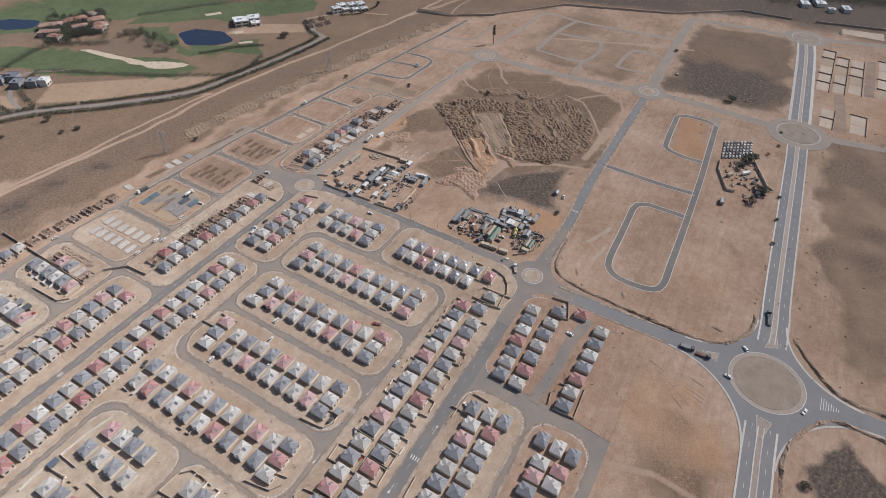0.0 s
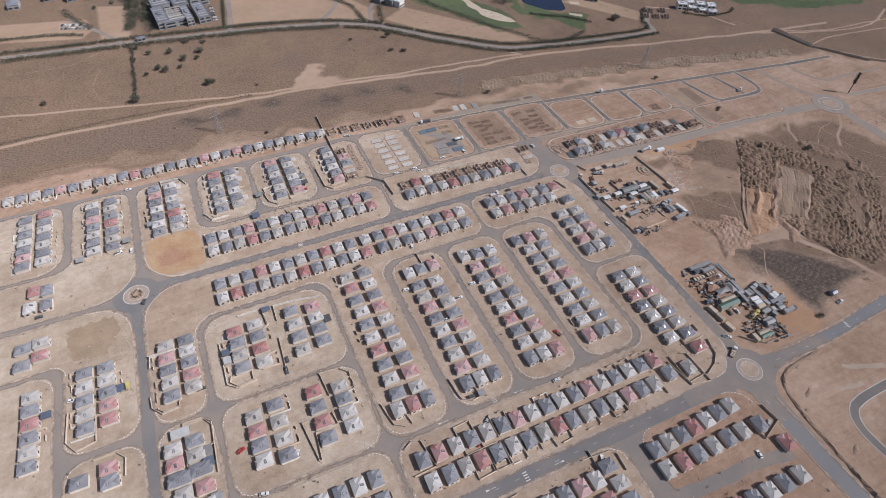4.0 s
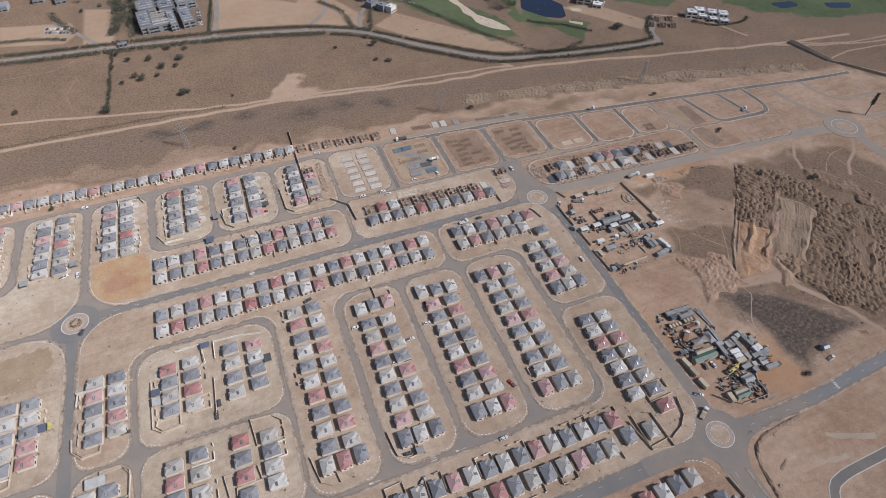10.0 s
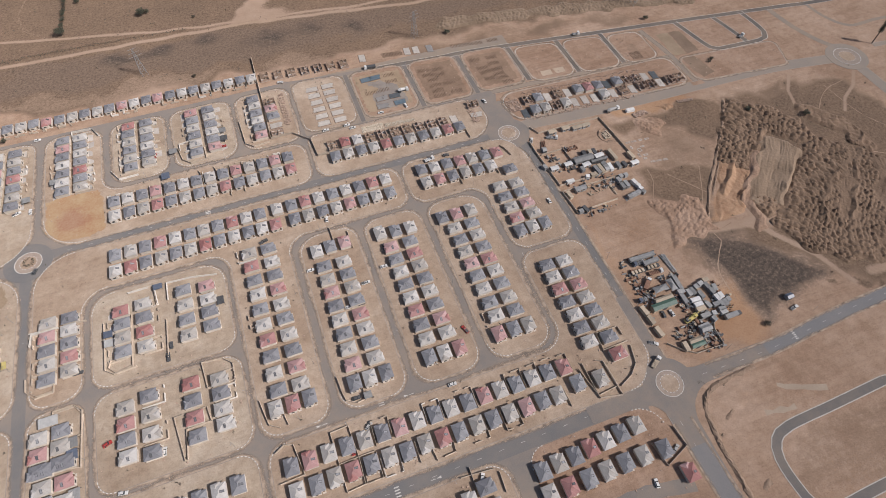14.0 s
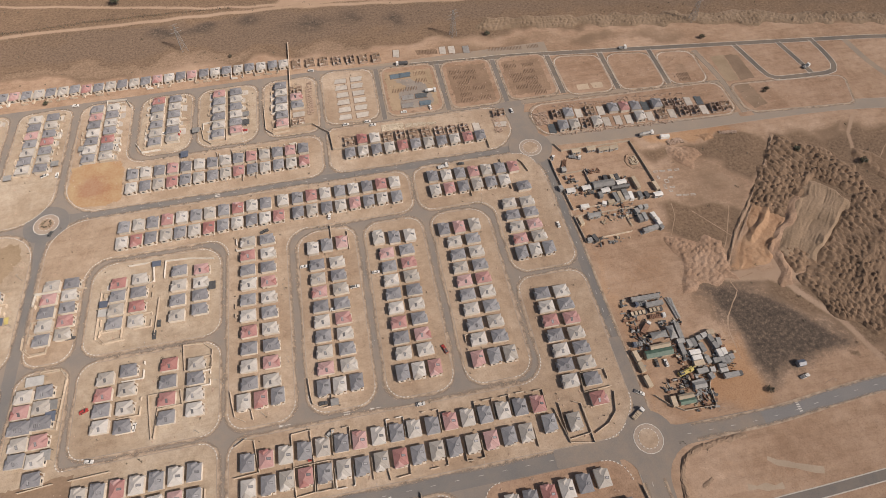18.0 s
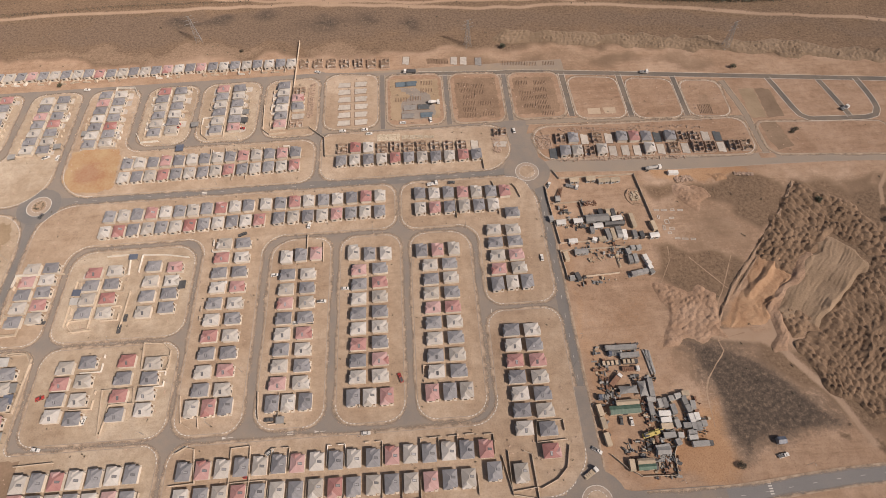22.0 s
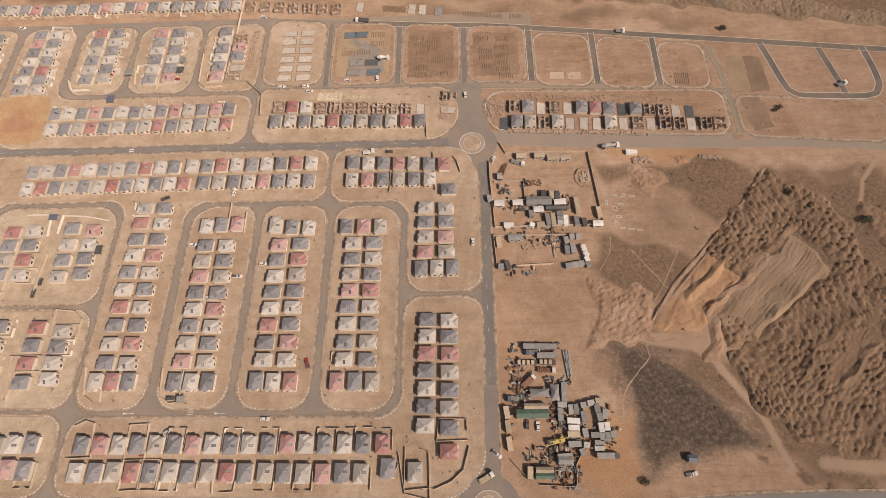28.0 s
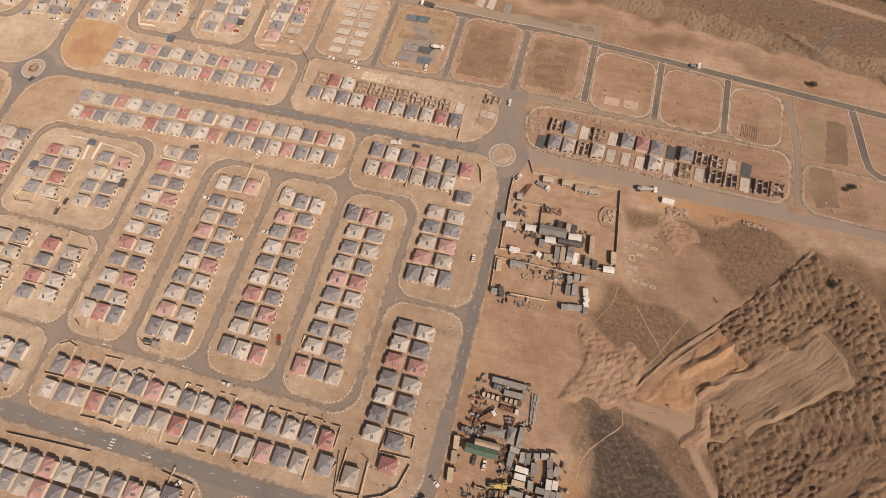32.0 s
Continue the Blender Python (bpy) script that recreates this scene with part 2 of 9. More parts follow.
def drift_material(name):
    """Sand blown over the edge of the tar, thinning out along its length of attribute."""
    m, nt, bsdf = nodes_of(name)
    co = nt.nodes.new("ShaderNodeNewGeometry").outputs["Position"]
    n1, n2 = noise_node(nt, 0.25, 5, 0.65, co), noise_node(nt, 2.2, 5, 0.7, co)
    col = ramp(nt, n1.outputs[0], [(0.35, (0.31, 0.232, 0.17)), (0.65, (0.43, 0.337, 0.256))]).outputs[0]
    nt.links.new(col, bsdf.inputs["Base Color"])
    bsdf.inputs["Roughness"].default_value = 0.97
    at = nt.nodes.new("ShaderNodeAttribute")
    at.attribute_name = "dust"
    f = math_node(nt, "ADD", math_node(nt, "MULTIPLY", n1.outputs[0], 2.4), math_node(nt, "MULTIPLY", n2.outputs[0], 1.2))
    f = math_node(nt, "MULTIPLY", at.outputs["Fac"], math_node(nt, "SUBTRACT", f, 0.62))
    nt.links.new(math_node(nt, "MULTIPLY", math_node(nt, "SUBTRACT", f, 0.08), 1.0, True), bsdf.inputs["Alpha"])
    return m


M_DRIFT = drift_material("drifted_sand")


# ---- building helpers ----
def link_mesh(name, verts, faces, material, parent=None, smooth=False):
    me = bpy.data.meshes.new(name)
    me.from_pydata([tuple(v) for v in verts], [], faces)
    me.materials.append(material)
    if smooth:
        for p in me.polygons:
            p.use_smooth = True
    ob = new(name, me)
    ob.parent = parent
    return ob


def part(name, bm, material, parent=None, label="", kind=""):
    me = bpy.data.meshes.new(name)
    bm.normal_update()
    bm.to_mesh(me)
    bm.free()
    me.materials.append(material)
    ob = new(name, me)
    ob.parent = parent
    return tagged(ob, label=label, kind=kind)


def box(bm, x0, x1, y0, y1, z0, z1, m=None):
    vs = [bm.verts.new((x, y, z)) for z in (z0, z1) for x, y in ((x0, y0), (x1, y0), (x1, y1), (x0, y1))]
    if m is not None:
        for v in vs:
            v.co = m @ v.co
    for f in ((3, 2, 1, 0), (4, 5, 6, 7), (0, 1, 5, 4), (1, 2, 6, 5), (2, 3, 7, 6), (3, 0, 4, 7)):
        bm.faces.new([vs[i] for i in f])
    return vs


def tube(bm, a, b, r, sides=8, r2=None):
    a, b = Vector(a), Vector(b)
    q = (b - a).to_track_quat("Z", "Y")
    ring = []
    for p, rad in ((a, r), (b, r if r2 is None else r2)):
        ring.append([bm.verts.new(p + q @ Vector((rad * math.cos(k * math.tau / sides), rad * math.sin(k * math.tau / sides), 0))) for k in range(sides)])
    for k in range(sides):
        bm.faces.new((ring[0][k], ring[0][(k + 1) % sides], ring[1][(k + 1) % sides], ring[1][k]))
    bm.faces.new(ring[0][::-1])
    bm.faces.new(ring[1])


def rounded(corners):
    """A closed outline with each corner (x, y, radius) rounded; also the stretches that lie on the outer bends."""
    pts, bends = [], []
    n = len(corners)
    for i, (x, y, r) in enumerate(corners):
        p, a, b = Vector((x, y)), Vector(corners[i - 1][:2]), Vector(corners[(i + 1) % n][:2])
        u, v = (a - p).normalized(), (b - p).normalized()
        ang = u.angle(v)
        d = min(r / math.tan(ang / 2), (a - p).length * 0.49, (b - p).length * 0.49)
        rr = d * math.tan(ang / 2)
        if rr < 0.3:
            pts.append(p)
            continue
        c = p + (u + v).normalized() * rr / math.sin(ang / 2)
        s, e = p + u * d - c, p + v * d - c
        turn = s.angle_signed(e) if s.length and e.length else 0
        steps = max(4, int(abs(turn) * rr / 1.2))
        arc = []
        for k in range(steps + 1):
            t = -turn * k / steps
            arc.append(c + Vector((s.x * math.cos(t) - s.y * math.sin(t), s.x * math.sin(t) + s.y * math.cos(t))))
        pts += arc
        bends.append(arc)
    return pts, bends


def area2(pts):
    return sum(a.x * b.y - b.x * a.y for a, b in zip(pts, pts[1:] + pts[:1]))


def flat_shape(name, pts, z, material, parent=None, depth=0.0):
    """A level sheet over an outline, with sides down to depth below it."""
    bm = bmesh.new()
    vs = [bm.verts.new((p[0], p[1], z)) for p in pts]
    bm.faces.new(vs)
    if depth:
        low = [bm.verts.new((p[0], p[1], z - depth)) for p in pts]
        for i in range(len(vs)):
            j = (i + 1) % len(vs)
            bm.faces.new((vs[i], low[i], low[j], vs[j]))
    bmesh.ops.recalc_face_normals(bm, faces=bm.faces[:])
    bm.normal_update()
    top = max(bm.faces, key=lambda f: len(f.verts))
    if top.normal.z < 0:
        bmesh.ops.reverse_faces(bm, faces=bm.faces[:])
    bmesh.ops.triangulate(bm, faces=[top])
    return part(name, bm, material, parent)


def along(line, step):
    """Points each step metres along a line, with their direction."""
    line = [Vector(p[:2]) for p in line]
    out, carry = [], 0.0
    for a, b in zip(line, line[1:]):
        d = b - a
        s = carry
        while s < d.length:
            out.append((a + d * (s / d.length), d.normalized()))
            s += step
        carry = s - d.length
    return out


def dashes(bm, line, length, gap, width, z, height, side=0.0):
    for p, d in along(line, length + gap):
        m = Matrix.Translation((p.x - d.y * side, p.y + d.x * side, z)) @ Matrix.Rotation(math.atan2(d.y, d.x), 4, "Z")
        box(bm, 0, length, -width / 2, width / 2, 0, height, m)


def smooth_line(pts, step=4.0):
    """A Catmull-Rom line through the points."""
    p = [Vector(q[:2]) for q in pts]
    p = [2 * p[0] - p[1]] + p + [2 * p[-1] - p[-2]]
    out = []
    for a, b, c, d in zip(p, p[1:], p[2:], p[3:]):
        n = max(1, int((c - b).length / step))
        for k in range(n):
            t = k / n
            out.append(0.5 * (2 * b + (c - a) * t + (2 * a - 5 * b + 4 * c - d) * t * t + (3 * b - a - 3 * c + d) * t ** 3))
    return out + [p[-2]]


def strip(name, line, width, z, material, parent=None, ragged=0.0, seed=1):
    rng = random.Random(seed)
    line = smooth_line(line) if len(line) > 2 else [Vector(q[:2]) for q in line]
    verts, faces = [], []
    for i, p in enumerate(line):
        d = (line[min(i + 1, len(line) - 1)] - line[max(i - 1, 0)]).normalized()
        for s in (1, -1):
            w = width / 2 + rng.uniform(-ragged, ragged)
            verts.append((p.x - d.y * w * s, p.y + d.x * w * s, z))
    for i in range(len(line) - 1):
        faces.append((2 * i, 2 * i + 1, 2 * i + 3, 2 * i + 2))
    return link_mesh(name, verts, faces, material, parent)


def drift(name, rows, z0, z1, parent=None):
    """A thin tongue of blown sand: rows of (inner point, outer point), dense at the inner side."""
    verts, faces, dust = [], [], []
    for a, b in rows:
        c = (a + b) / 2
        verts += [(a.x, a.y, z0), (c.x, c.y, (z0 + z1) / 2), (b.x, b.y, z1)]
        dust += [1.0, 0.55, 0.0]
    for i in range(len(rows) - 1):
        for k in (0, 1):
            faces.append((3 * i + k, 3 * i + k + 1, 3 * i + k + 4, 3 * i + k + 3))
    ob = link_mesh(name, verts, faces, M_DRIFT, parent)
    at = ob.data.attributes.new("dust", "FLOAT", "POINT")
    at.data.foreach_set("value", np.array(dust, np.float32))
    return ob


# ---- the ground, one sheet to the horizon ----
def grid_noise(x, y, scale, seed):
    """Smooth value noise over arrays."""
    rng = np.random.RandomState(seed)
    table = rng.rand(256, 256)
    u, v = x / scale + 1000, y / scale + 1000
    i, j = np.floor(u).astype(int), np.floor(v).astype(int)
    fu, fv = u - i, v - j
    fu, fv = fu * fu * (3 - 2 * fu), fv * fv * (3 - 2 * fv)
    g = lambda a, b: table[a % 256, b % 256]
    return (g(i, j) * (1 - fu) + g(i + 1, j) * fu) * (1 - fv) + (g(i, j + 1) * (1 - fu) + g(i + 1, j + 1) * fu) * fv


def inside(x, y, poly, soft):
    """1 inside an outline, 0 outside, with a soft rim."""
    hit = np.zeros(x.shape, bool)
    dist = np.full(x.shape, 1e9)
    for (ax, ay), (bx, by) in zip(poly, poly[1:] + poly[:1]):
        cross = ((ay > y) != (by > y)) & (x < (bx - ax) * (y - ay) / ((by - ay) or 1e-9) + ax)
        hit ^= cross
        dist = np.minimum(dist, seg_dist(x, y, ax, ay, bx, by))
    return np.clip(np.where(hit, dist, -dist) / soft * 0.5 + 0.5, 0, 1)


def seg_dist(x, y, ax, ay, bx, by):
    dx, dy = bx - ax, by - ay
    t = np.clip(((x - ax) * dx + (y - ay) * dy) / (dx * dx + dy * dy + 1e-9), 0, 1)
    return np.hypot(x - ax - t * dx, y - ay - t * dy)


def near_line(x, y, line, width):
    d = np.full(x.shape, 1e9)
    for (ax, ay), (bx, by) in zip(line, line[1:]):
        d = np.minimum(d, seg_dist(x, y, ax, ay, bx, by))
    return np.clip(1.0 - d / max(width, 2.0), 0, 1)


TRACKS = []
TRACKS.append(([(-480, 258), (-398, 242), (-294, 222), (-220, 204), (-142, 194), (-100, 191), (-69, 184), (-21, 184), (43, 176), (60, 172)], 3.0))
TRACKS.append(([(-480, 196), (-394, 196), (-290, 196), (-143, 190), (-26, 174), (102, 163), (221, 139), (348, 118), (420, 110)], 4.0))
TRACKS.append(([(57, 176), (43, 190), (30, 203)], 3.0))
TRACKS.append(([(80, -115), (96, -118), (110, -130), (128, -156), (136, -178)], 3.6))
TRACKS.append(([(80, -117), (98, -122), (110, -122), (111, -112), (121, -100)], 5.0))
TRACKS.append(([(150, -176), (170, -178), (205, -176)], 6.0))
TRACKS.append(([(244, -122), (239, -142), (212, -162), (183, -180)], 2.2))
TRACKS.append(([(239, -133), (263, -150), (274, -166), (248, -177), (207, -181), (180, -181)], 2.4))
TRACKS.append(([(222, -17), (211, -30), (204, -48), (206, -66)], 2.4))
TRACKS.append(([(274, -28), (262, -41), (245, -51), (236, -61)], 2.4))
TRACKS.append(([(-323, 293), (-328, 265), (-322, 241), (-299, 223)], 1.5))
TRACKS.append(([(-400, 314), (-373, 312), (-349, 311), (-322, 329)], 1.5))
TRACKS.append(([(420, -205), (410, -170), (390, -120), (365, -60)], 4.0))
TRACKS.append(([(346, 118), (399, 98), (463, 92), (560, 80)], 2.2))
TRACKS.append(([(359, 77), (389, 82), (446, 77), (540, 60)], 2.2))
TRACKS.append(([(320, -264), (345, -290)], 2.0))
TRACKS.append(([(330, 118), (395, 96), (462, 86), (516, 108)], 2.6))
TRACKS.append(([(317, 143), (291, 190), (253, 217)], 2.6))
TRACKS.append(([(-98, -279), (-92, -300), (-95, -332)], 3.0))


def build_ground():
    def axis(lo, hi, step):
        fine = np.arange(lo, hi + 0.1, step)
        far = np.array([60, 150, 300, 600, 1200, 2500, 4500.0])
        return np.concatenate([lo - far[::-1], fine, hi + far])
    xs, ys = axis(-480, 620, 1.7), axis(-430, 520, 1.7)
    gx, gy = np.meshgrid(xs, ys)
    nx, ny = len(xs), len(ys)
    jx = gx + (grid_noise(gx, gy, 22, 3) - 0.5) * 16 + (grid_noise(gx, gy, 7, 8) - 0.5) * 7
    jy = gy + (grid_noise(gx, gy, 22, 4) - 0.5) * 16 + (grid_noise(gx, gy, 7, 9) - 0.5) * 7
    P = lambda poly, soft=6.0: inside(jx, jy, poly, soft)
    sharp = lambda poly, soft=4.0: inside(gx, gy, poly, soft)
    n1, n2 = grid_noise(gx, gy, 60, 5), grid_noise(gx, gy, 17, 6)
    # dry veld beyond the estate
    veld = P([(-900, 126), (-389, 142), (-235, 131), (-159, 127), (-48, 124), (72, 116), (252, 92), (330, 70), (360, 60), (900, 20), (5000, 0), (5000, 5000), (-5000, 5000), (-5000, 126)], 8)
    veld = np.maximum(veld, P([(60, -290), (150, -276), (160, -300), (70, -318)], 8) * (0.1 + 0.4 * n2))
    veld = np.maximum(veld, P([(104, -21), (124, -14), (154, -18), (146, -33), (126, -59), (112, -41)], 5) * (0.7 + 0.4 * n2))
    veld = np.maximum(veld, P([(72, -62), (86, -58), (106, -72), (111, -73), (106, -82), (90, -102), (81, -90), (58, -84), (64, -70)], 5) * (0.7 + 0.4 * n2))
    veld = np.maximum(veld, P([(150, -20), (262, -32), (268, -60), (262, -182), (140, -180), (150, -90)], 8) * 0.95)
    veld = np.maximum(veld, P([(98, -117), (126, -122), (140, -150), (152, -174), (132, -176), (118, -150)], 5) * (0.45 + 0.5 * n2))
    veld = np.maximum(veld, P([(54, -120), (66, -120), (72, -172), (64, -166), (58, -150)], 5) * (0.4 + 0.6 * n2))
    for cx, cy, r in ((138, -179, 4.5), (151, -180.5, 5), (164, -181, 4), (176, -182, 3.5), (120, -178, 4)):
        veld = np.maximum(veld, np.clip(1.35 - np.hypot((jx - cx) / r, (jy - cy) / r * 1.5), 0, 1))
    veld = np.maximum(veld, P([(300, -10), (520, -60), (520, -170), (310, -178), (296, -100)], 10) * (0.05 + 0.6 * n1 + 0.25 * (n2 - 0.5)))
    veld = np.maximum(veld, P([(310, -200), (500, -196), (510, -300), (320, -315)], 8) * 0.95)
    veld = np.maximum(veld, P([(70, -20), (104, -24), (122, -42), (121, -57), (106, -72), (70, -60)], 6) * (0.34 + 0.3 * n2))
    veld = np.maximum(veld, P([(48, -118), (62, -116), (72, -130), (66, -150), (54, -140)], 5) * (0.3 + 0.5 * n2))
    veld = np.maximum(veld, P([(38, -238), (106, -236), (112, -242), (112, -262), (38, -264), (34, -250)], 4) * 0.42)
    veld = np.maximum(veld, P([(370, 52), (352, 78), (520, 70), (570, -60), (560, -220), (515, -165), (468, -40), (430, -8)], 8) * 0.8)
    open_veld = P([(300, -352), (160, -356), (100, -362), (80, -367), (56, -368), (42, -371), (29, -379), (25, -392), (40, -412), (120, -440), (310, -440)], 6)
    veld = np.maximum(veld, open_veld * (0.55 + 0.35 * n2))
    veld = np.maximum(veld, P([(-56, -362), (-14, -382), (-14, -440), (-110, -440)], 6) * 0.25)
    veld = np.maximum(veld, P([(-100, -286), (-45, -255), (-40, -300), (-60, -328), (-130, -330)], 10) * (0.25 + 0.7 * n2))
    veld = np.maximum(veld, P([(560, -440), (900, -440), (2000, 0), (560, 0)], 20))
    veld = np.maximum(veld, P([(-95, 106), (-86, 122), (-50, 124), (60, 112), (150, 100), (150, 82), (30, 95), (-60, 101)], 5) * (0.3 + 0.35 * n2))
    for poly, share in (([(66.6, -15.4), (90.4, -18), (153.3, -18.8), (155.6, -28.7), (136.1, -48.3), (123.1, -60.1), (124.7, -52.1), (113.2, -37.3), (89.5, -26), (72.3, -29.9)], 0.8),
                        ([(58.8, -60.8), (68.8, -59), (86.7, -69.2), (104.4, -67.6), (113.3, -75.5), (88.8, -99.9), (79.3, -97.1), (60.6, -84)], 0.8),
                        ([(70, -32), (85, -30), (97, -50), (112, -64), (86, -65), (70, -59)], 0.42),
                        ([(167.5, -28), (176.6, -20.6), (183.3, -26.2), (179, -38.9), (168.4, -38.6)], 0.8), ([(186.6, -20.8), (217.5, -17.3), (206.1, -31.1), (197.7, -41.4), (186, -32.7)], 0.7), ([(215.8, -22.7), (226.1, -20.8), (215.4, -54.1), (207.4, -49.9), (209, -33.3)], 0.7)):
        veld = np.maximum(veld, inside(gx + (jx - gx) * 0.3, gy + (jy - gy) * 0.3, poly, 4) * (share + 0.25 * (n2 - 0.5)))
    for poly in ([(-46.8, -289.9), (-33, -293), (-34.7, -317), (-55, -295)], [(-47.8, -248), (-38, -256), (-45.1, -266), (-63, -259.3)], [(-61.7, -275.4), (-49, -286.8), (-51.2, -299), (-67, -280)]):
        veld = np.maximum(veld, inside(gx + (jx - gx) * 0.4, gy + (jy - gy) * 0.4, poly, 5) * (0.35 + 0.35 * n2))
    # darker, half-burnt strip along the estate's edge
    scrub = P([(-700, 190), (-390, 190), (-290, 188), (-143, 183), (-26, 168), (102, 156), (221, 133), (340, 112), (345, 90), (250, 118), (70, 136), (-60, 140), (-160, 146), (-240, 150), (-390, 158), (-700, 160)], 8) * (0.45 + 0.7 * n1)
    scrub = np.maximum(scrub, P([(62, -86), (88, -100), (112, -130), (80, -124), (56, -126)], 6) * 0.7)
    scrub = np.maximum(scrub, open_veld * (0.55 * n2 + 0.1))
    scrub = np.maximum(scrub, P([(100, 250), (400, 130), (620, 60), (620, 240), (300, 330)], 14) * 0.55 * n1 * 1.6)
    scrub = np.maximum(scrub, P([(530, -30), (640, -225), (900, -420), (4000, -400), (4000, 3000), (720, 240)], 12))
    scrub = np.maximum(scrub, P([(-166, 250), (-140, 205), (-120, 225), (-150, 262)], 6) * 0.8)
    # burnt grass
    burnt = P([(64, -121), (82, -121), (94, -124), (105, -132), (118, -149), (126, -160), (124, -170), (98, -178), (75, -176), (70, -163), (66, -142)], 12) * (0.68 + 0.45 * n1)
    burnt = np.maximum(burnt, inside(gx + (jx - gx) * 0.3, gy + (jy - gy) * 0.3, [(58, -123), (77.6, -119.9), (100, -131.2), (116.7, -152.4), (128.2, -168.5), (122.4, -172.1), (82.3, -173.2), (70, -161), (67.6, -143.1)], 5) * (0.6 + 0.35 * n2))
    burnt = np.maximum(burnt, P([(356, -200), (391, -200), (408, -226), (384, -262), (404, -280), (400, -298), (340, -304), (318, -285), (320, -262), (312, -236), (326, -208)], 22) * (0.85 + 0.35 * n2))
    burnt = np.maximum(burnt, P([(476, 40), (474, 0), (508, -120), (548, -230), (568, -300), (606, -410), (4000, -400), (4000, 3000), (720, 240)], 12) * (0.55 + 0.5 * n1))
    burnt = np.maximum(burnt, P([(-25, -380), (-24, -386), (-31, -392), (-42, -402), (-46, -440), (-120, -440), (-66, -371), (-58, -367), (-37, -376)], 5))
    burnt = np.maximum(burnt, P([(90, -372), (225, -366), (250, -420), (90, -430)], 12) * 0.5 * n2)
    burnt = np.maximum(burnt, P([(-330, 168), (-250, 170), (-120, 158), (-60, 150), (-60, 160), (-200, 182), (-320, 186)], 8) * (n2 * 1.1))
    burnt = np.maximum(burnt, P([(318, -200), (480, -190), (505, -280), (350, -308), (330, -282)], 8) * (0.12 + 0.42 * n1))
    # turf of the golf course
    turf = np.zeros(gx.shape)
    for poly in ([(-28, 466), (13, 440), (56, 366), (68, 322), (80, 284), (96, 250), (102, 220), (69, 235), (50, 256), (10, 325), (-2, 368), (-36, 433)],
                 [(125, 362), (147, 339), (130, 297), (121, 272), (143, 242), (162, 243), (174, 219), (153, 198), (116, 236), (111, 252), (106, 302), (110, 337)],
                 [(135, 377), (198, 292), (285, 224), (312, 250), (235, 335), (150, 392)],
                 [(347, 215), (366, 178), (394, 166), (411, 150), (439, 136), (483, 134), (518, 138), (580, 150), (580, 260), (420, 270)], [(0, 520), (60, 440), (130, 400), (300, 300), (330, 330), (150, 520)]):
        turf = np.maximum(turf, P(poly, 5))
    scrub = np.maximum(scrub, P([(-320, 440), (-296, 372), (-205, 352), (-198, 424), (-117, 402), (-88, 470), (-220, 640), (-460, 620)], 8) * (0.55 + 0.45 * n2))
    burnt = np.maximum(burnt, P([(503, 110), (482, 56), (478, -4), (520, -20), (640, 40), (560, 120)], 14) * (0.5 + 0.4 * n2))
    field = np.zeros(gx.shape)
    scrub = np.maximum(scrub, P([(-60, 442), (13, 447), (45, 405), (52, 470), (20, 530), (-90, 570)], 10) * (0.4 + 0.6 * n2))
    scrub = np.maximum(scrub, P([(60, 345), (80, 300), (104, 255), (110, 300), (112, 345), (90, 372)], 6) * (0.5 + 0.5 * n2))
    for poly in ([(-38, 296), (-8, 318), (43, 258), (85, 211), (98, 194), (57, 203), (-2, 249)],
                 [(-190, 345), (-100, 322), (-60, 300), (-64, 340), (-120, 392), (-190, 420)],
                 [(-480, 378), (-407, 384), (-336, 366), (-325, 381), (-331, 411), (-411, 428), (-480, 440)],
                 [(-318, 356), (-290, 352), (-290, 430), (-320, 440)],
                 [(-121, 351), (-73, 425), (-64, 376), (-40, 321), (-53, 301), (-89, 320)],
                 [(166, 266), (226, 186), (240, 205), (205, 262)]):
        field = np.maximum(field, sharp(poly))
    bare = P([(12, -90), (60, -92), (56, -126), (12, -118)], 8) * 0.35
    bare = np.maximum(bare, P([(40, -118), (62, -150), (70, -170), (48, -192), (10, -185), (7, -150)], 6) * 0.3)
    bare = np.maximum(bare, P([(126, -68), (131, -85), (115, -104), (103, -112), (84, -112), (107, -87)], 4))
    bare = np.maximum(bare, P([(7, -20), (14, -20), (16, -90), (24, -120), (14, -186), (7, -186)], 5) * 0.5)
    bare = np.maximum(bare, P([(56, -146), (66, -146), (72, -176), (62, -188), (22, -190), (44, -176)], 6) * 0.9)
    bare = np.maximum(bare, P([(70, 2), (130, -3), (140, -14), (80, -16)], 5) * 0.9)
    bare = np.maximum(bare, P([(20, -208), (230, -205), (250, -262), (240, -322), (30, -316)], 10) * (0.12 + 0.35 * n1))
    bare = np.maximum(bare, P([(-35, -240), (-18, -240), (-20, -318), (-60, -330), (-120, -326), (-90, -282)], 10) * (0.7 - 0.4 * n2))
    bare = np.maximum(bare, P([(196, -231), (262, -228), (262, -260), (196, -260)], 5) * 0.8)
    bare = np.maximum(bare, P([(310, -347), (500, -332), (520, -420), (320, -430)], 8) * 0.5)
    bare = np.maximum(bare, near_line(gx, gy, [(184, -63), (195, -81), (208, -104)], 6.0))
    path = np.zeros(gx.shape)
    for line, w in TRACKS:
        smooth = [(p.x, p.y) for p in smooth_line(line, 16.0)]
        path = np.maximum(path, near_line(gx + (n1 - 0.5) * 5 + (n2 - 0.5) * 2, gy + (n1 - 0.5) * 4 + (n2 - 0.5) * 2, smooth, w) * (1.0 if w > 2 else 0.55))
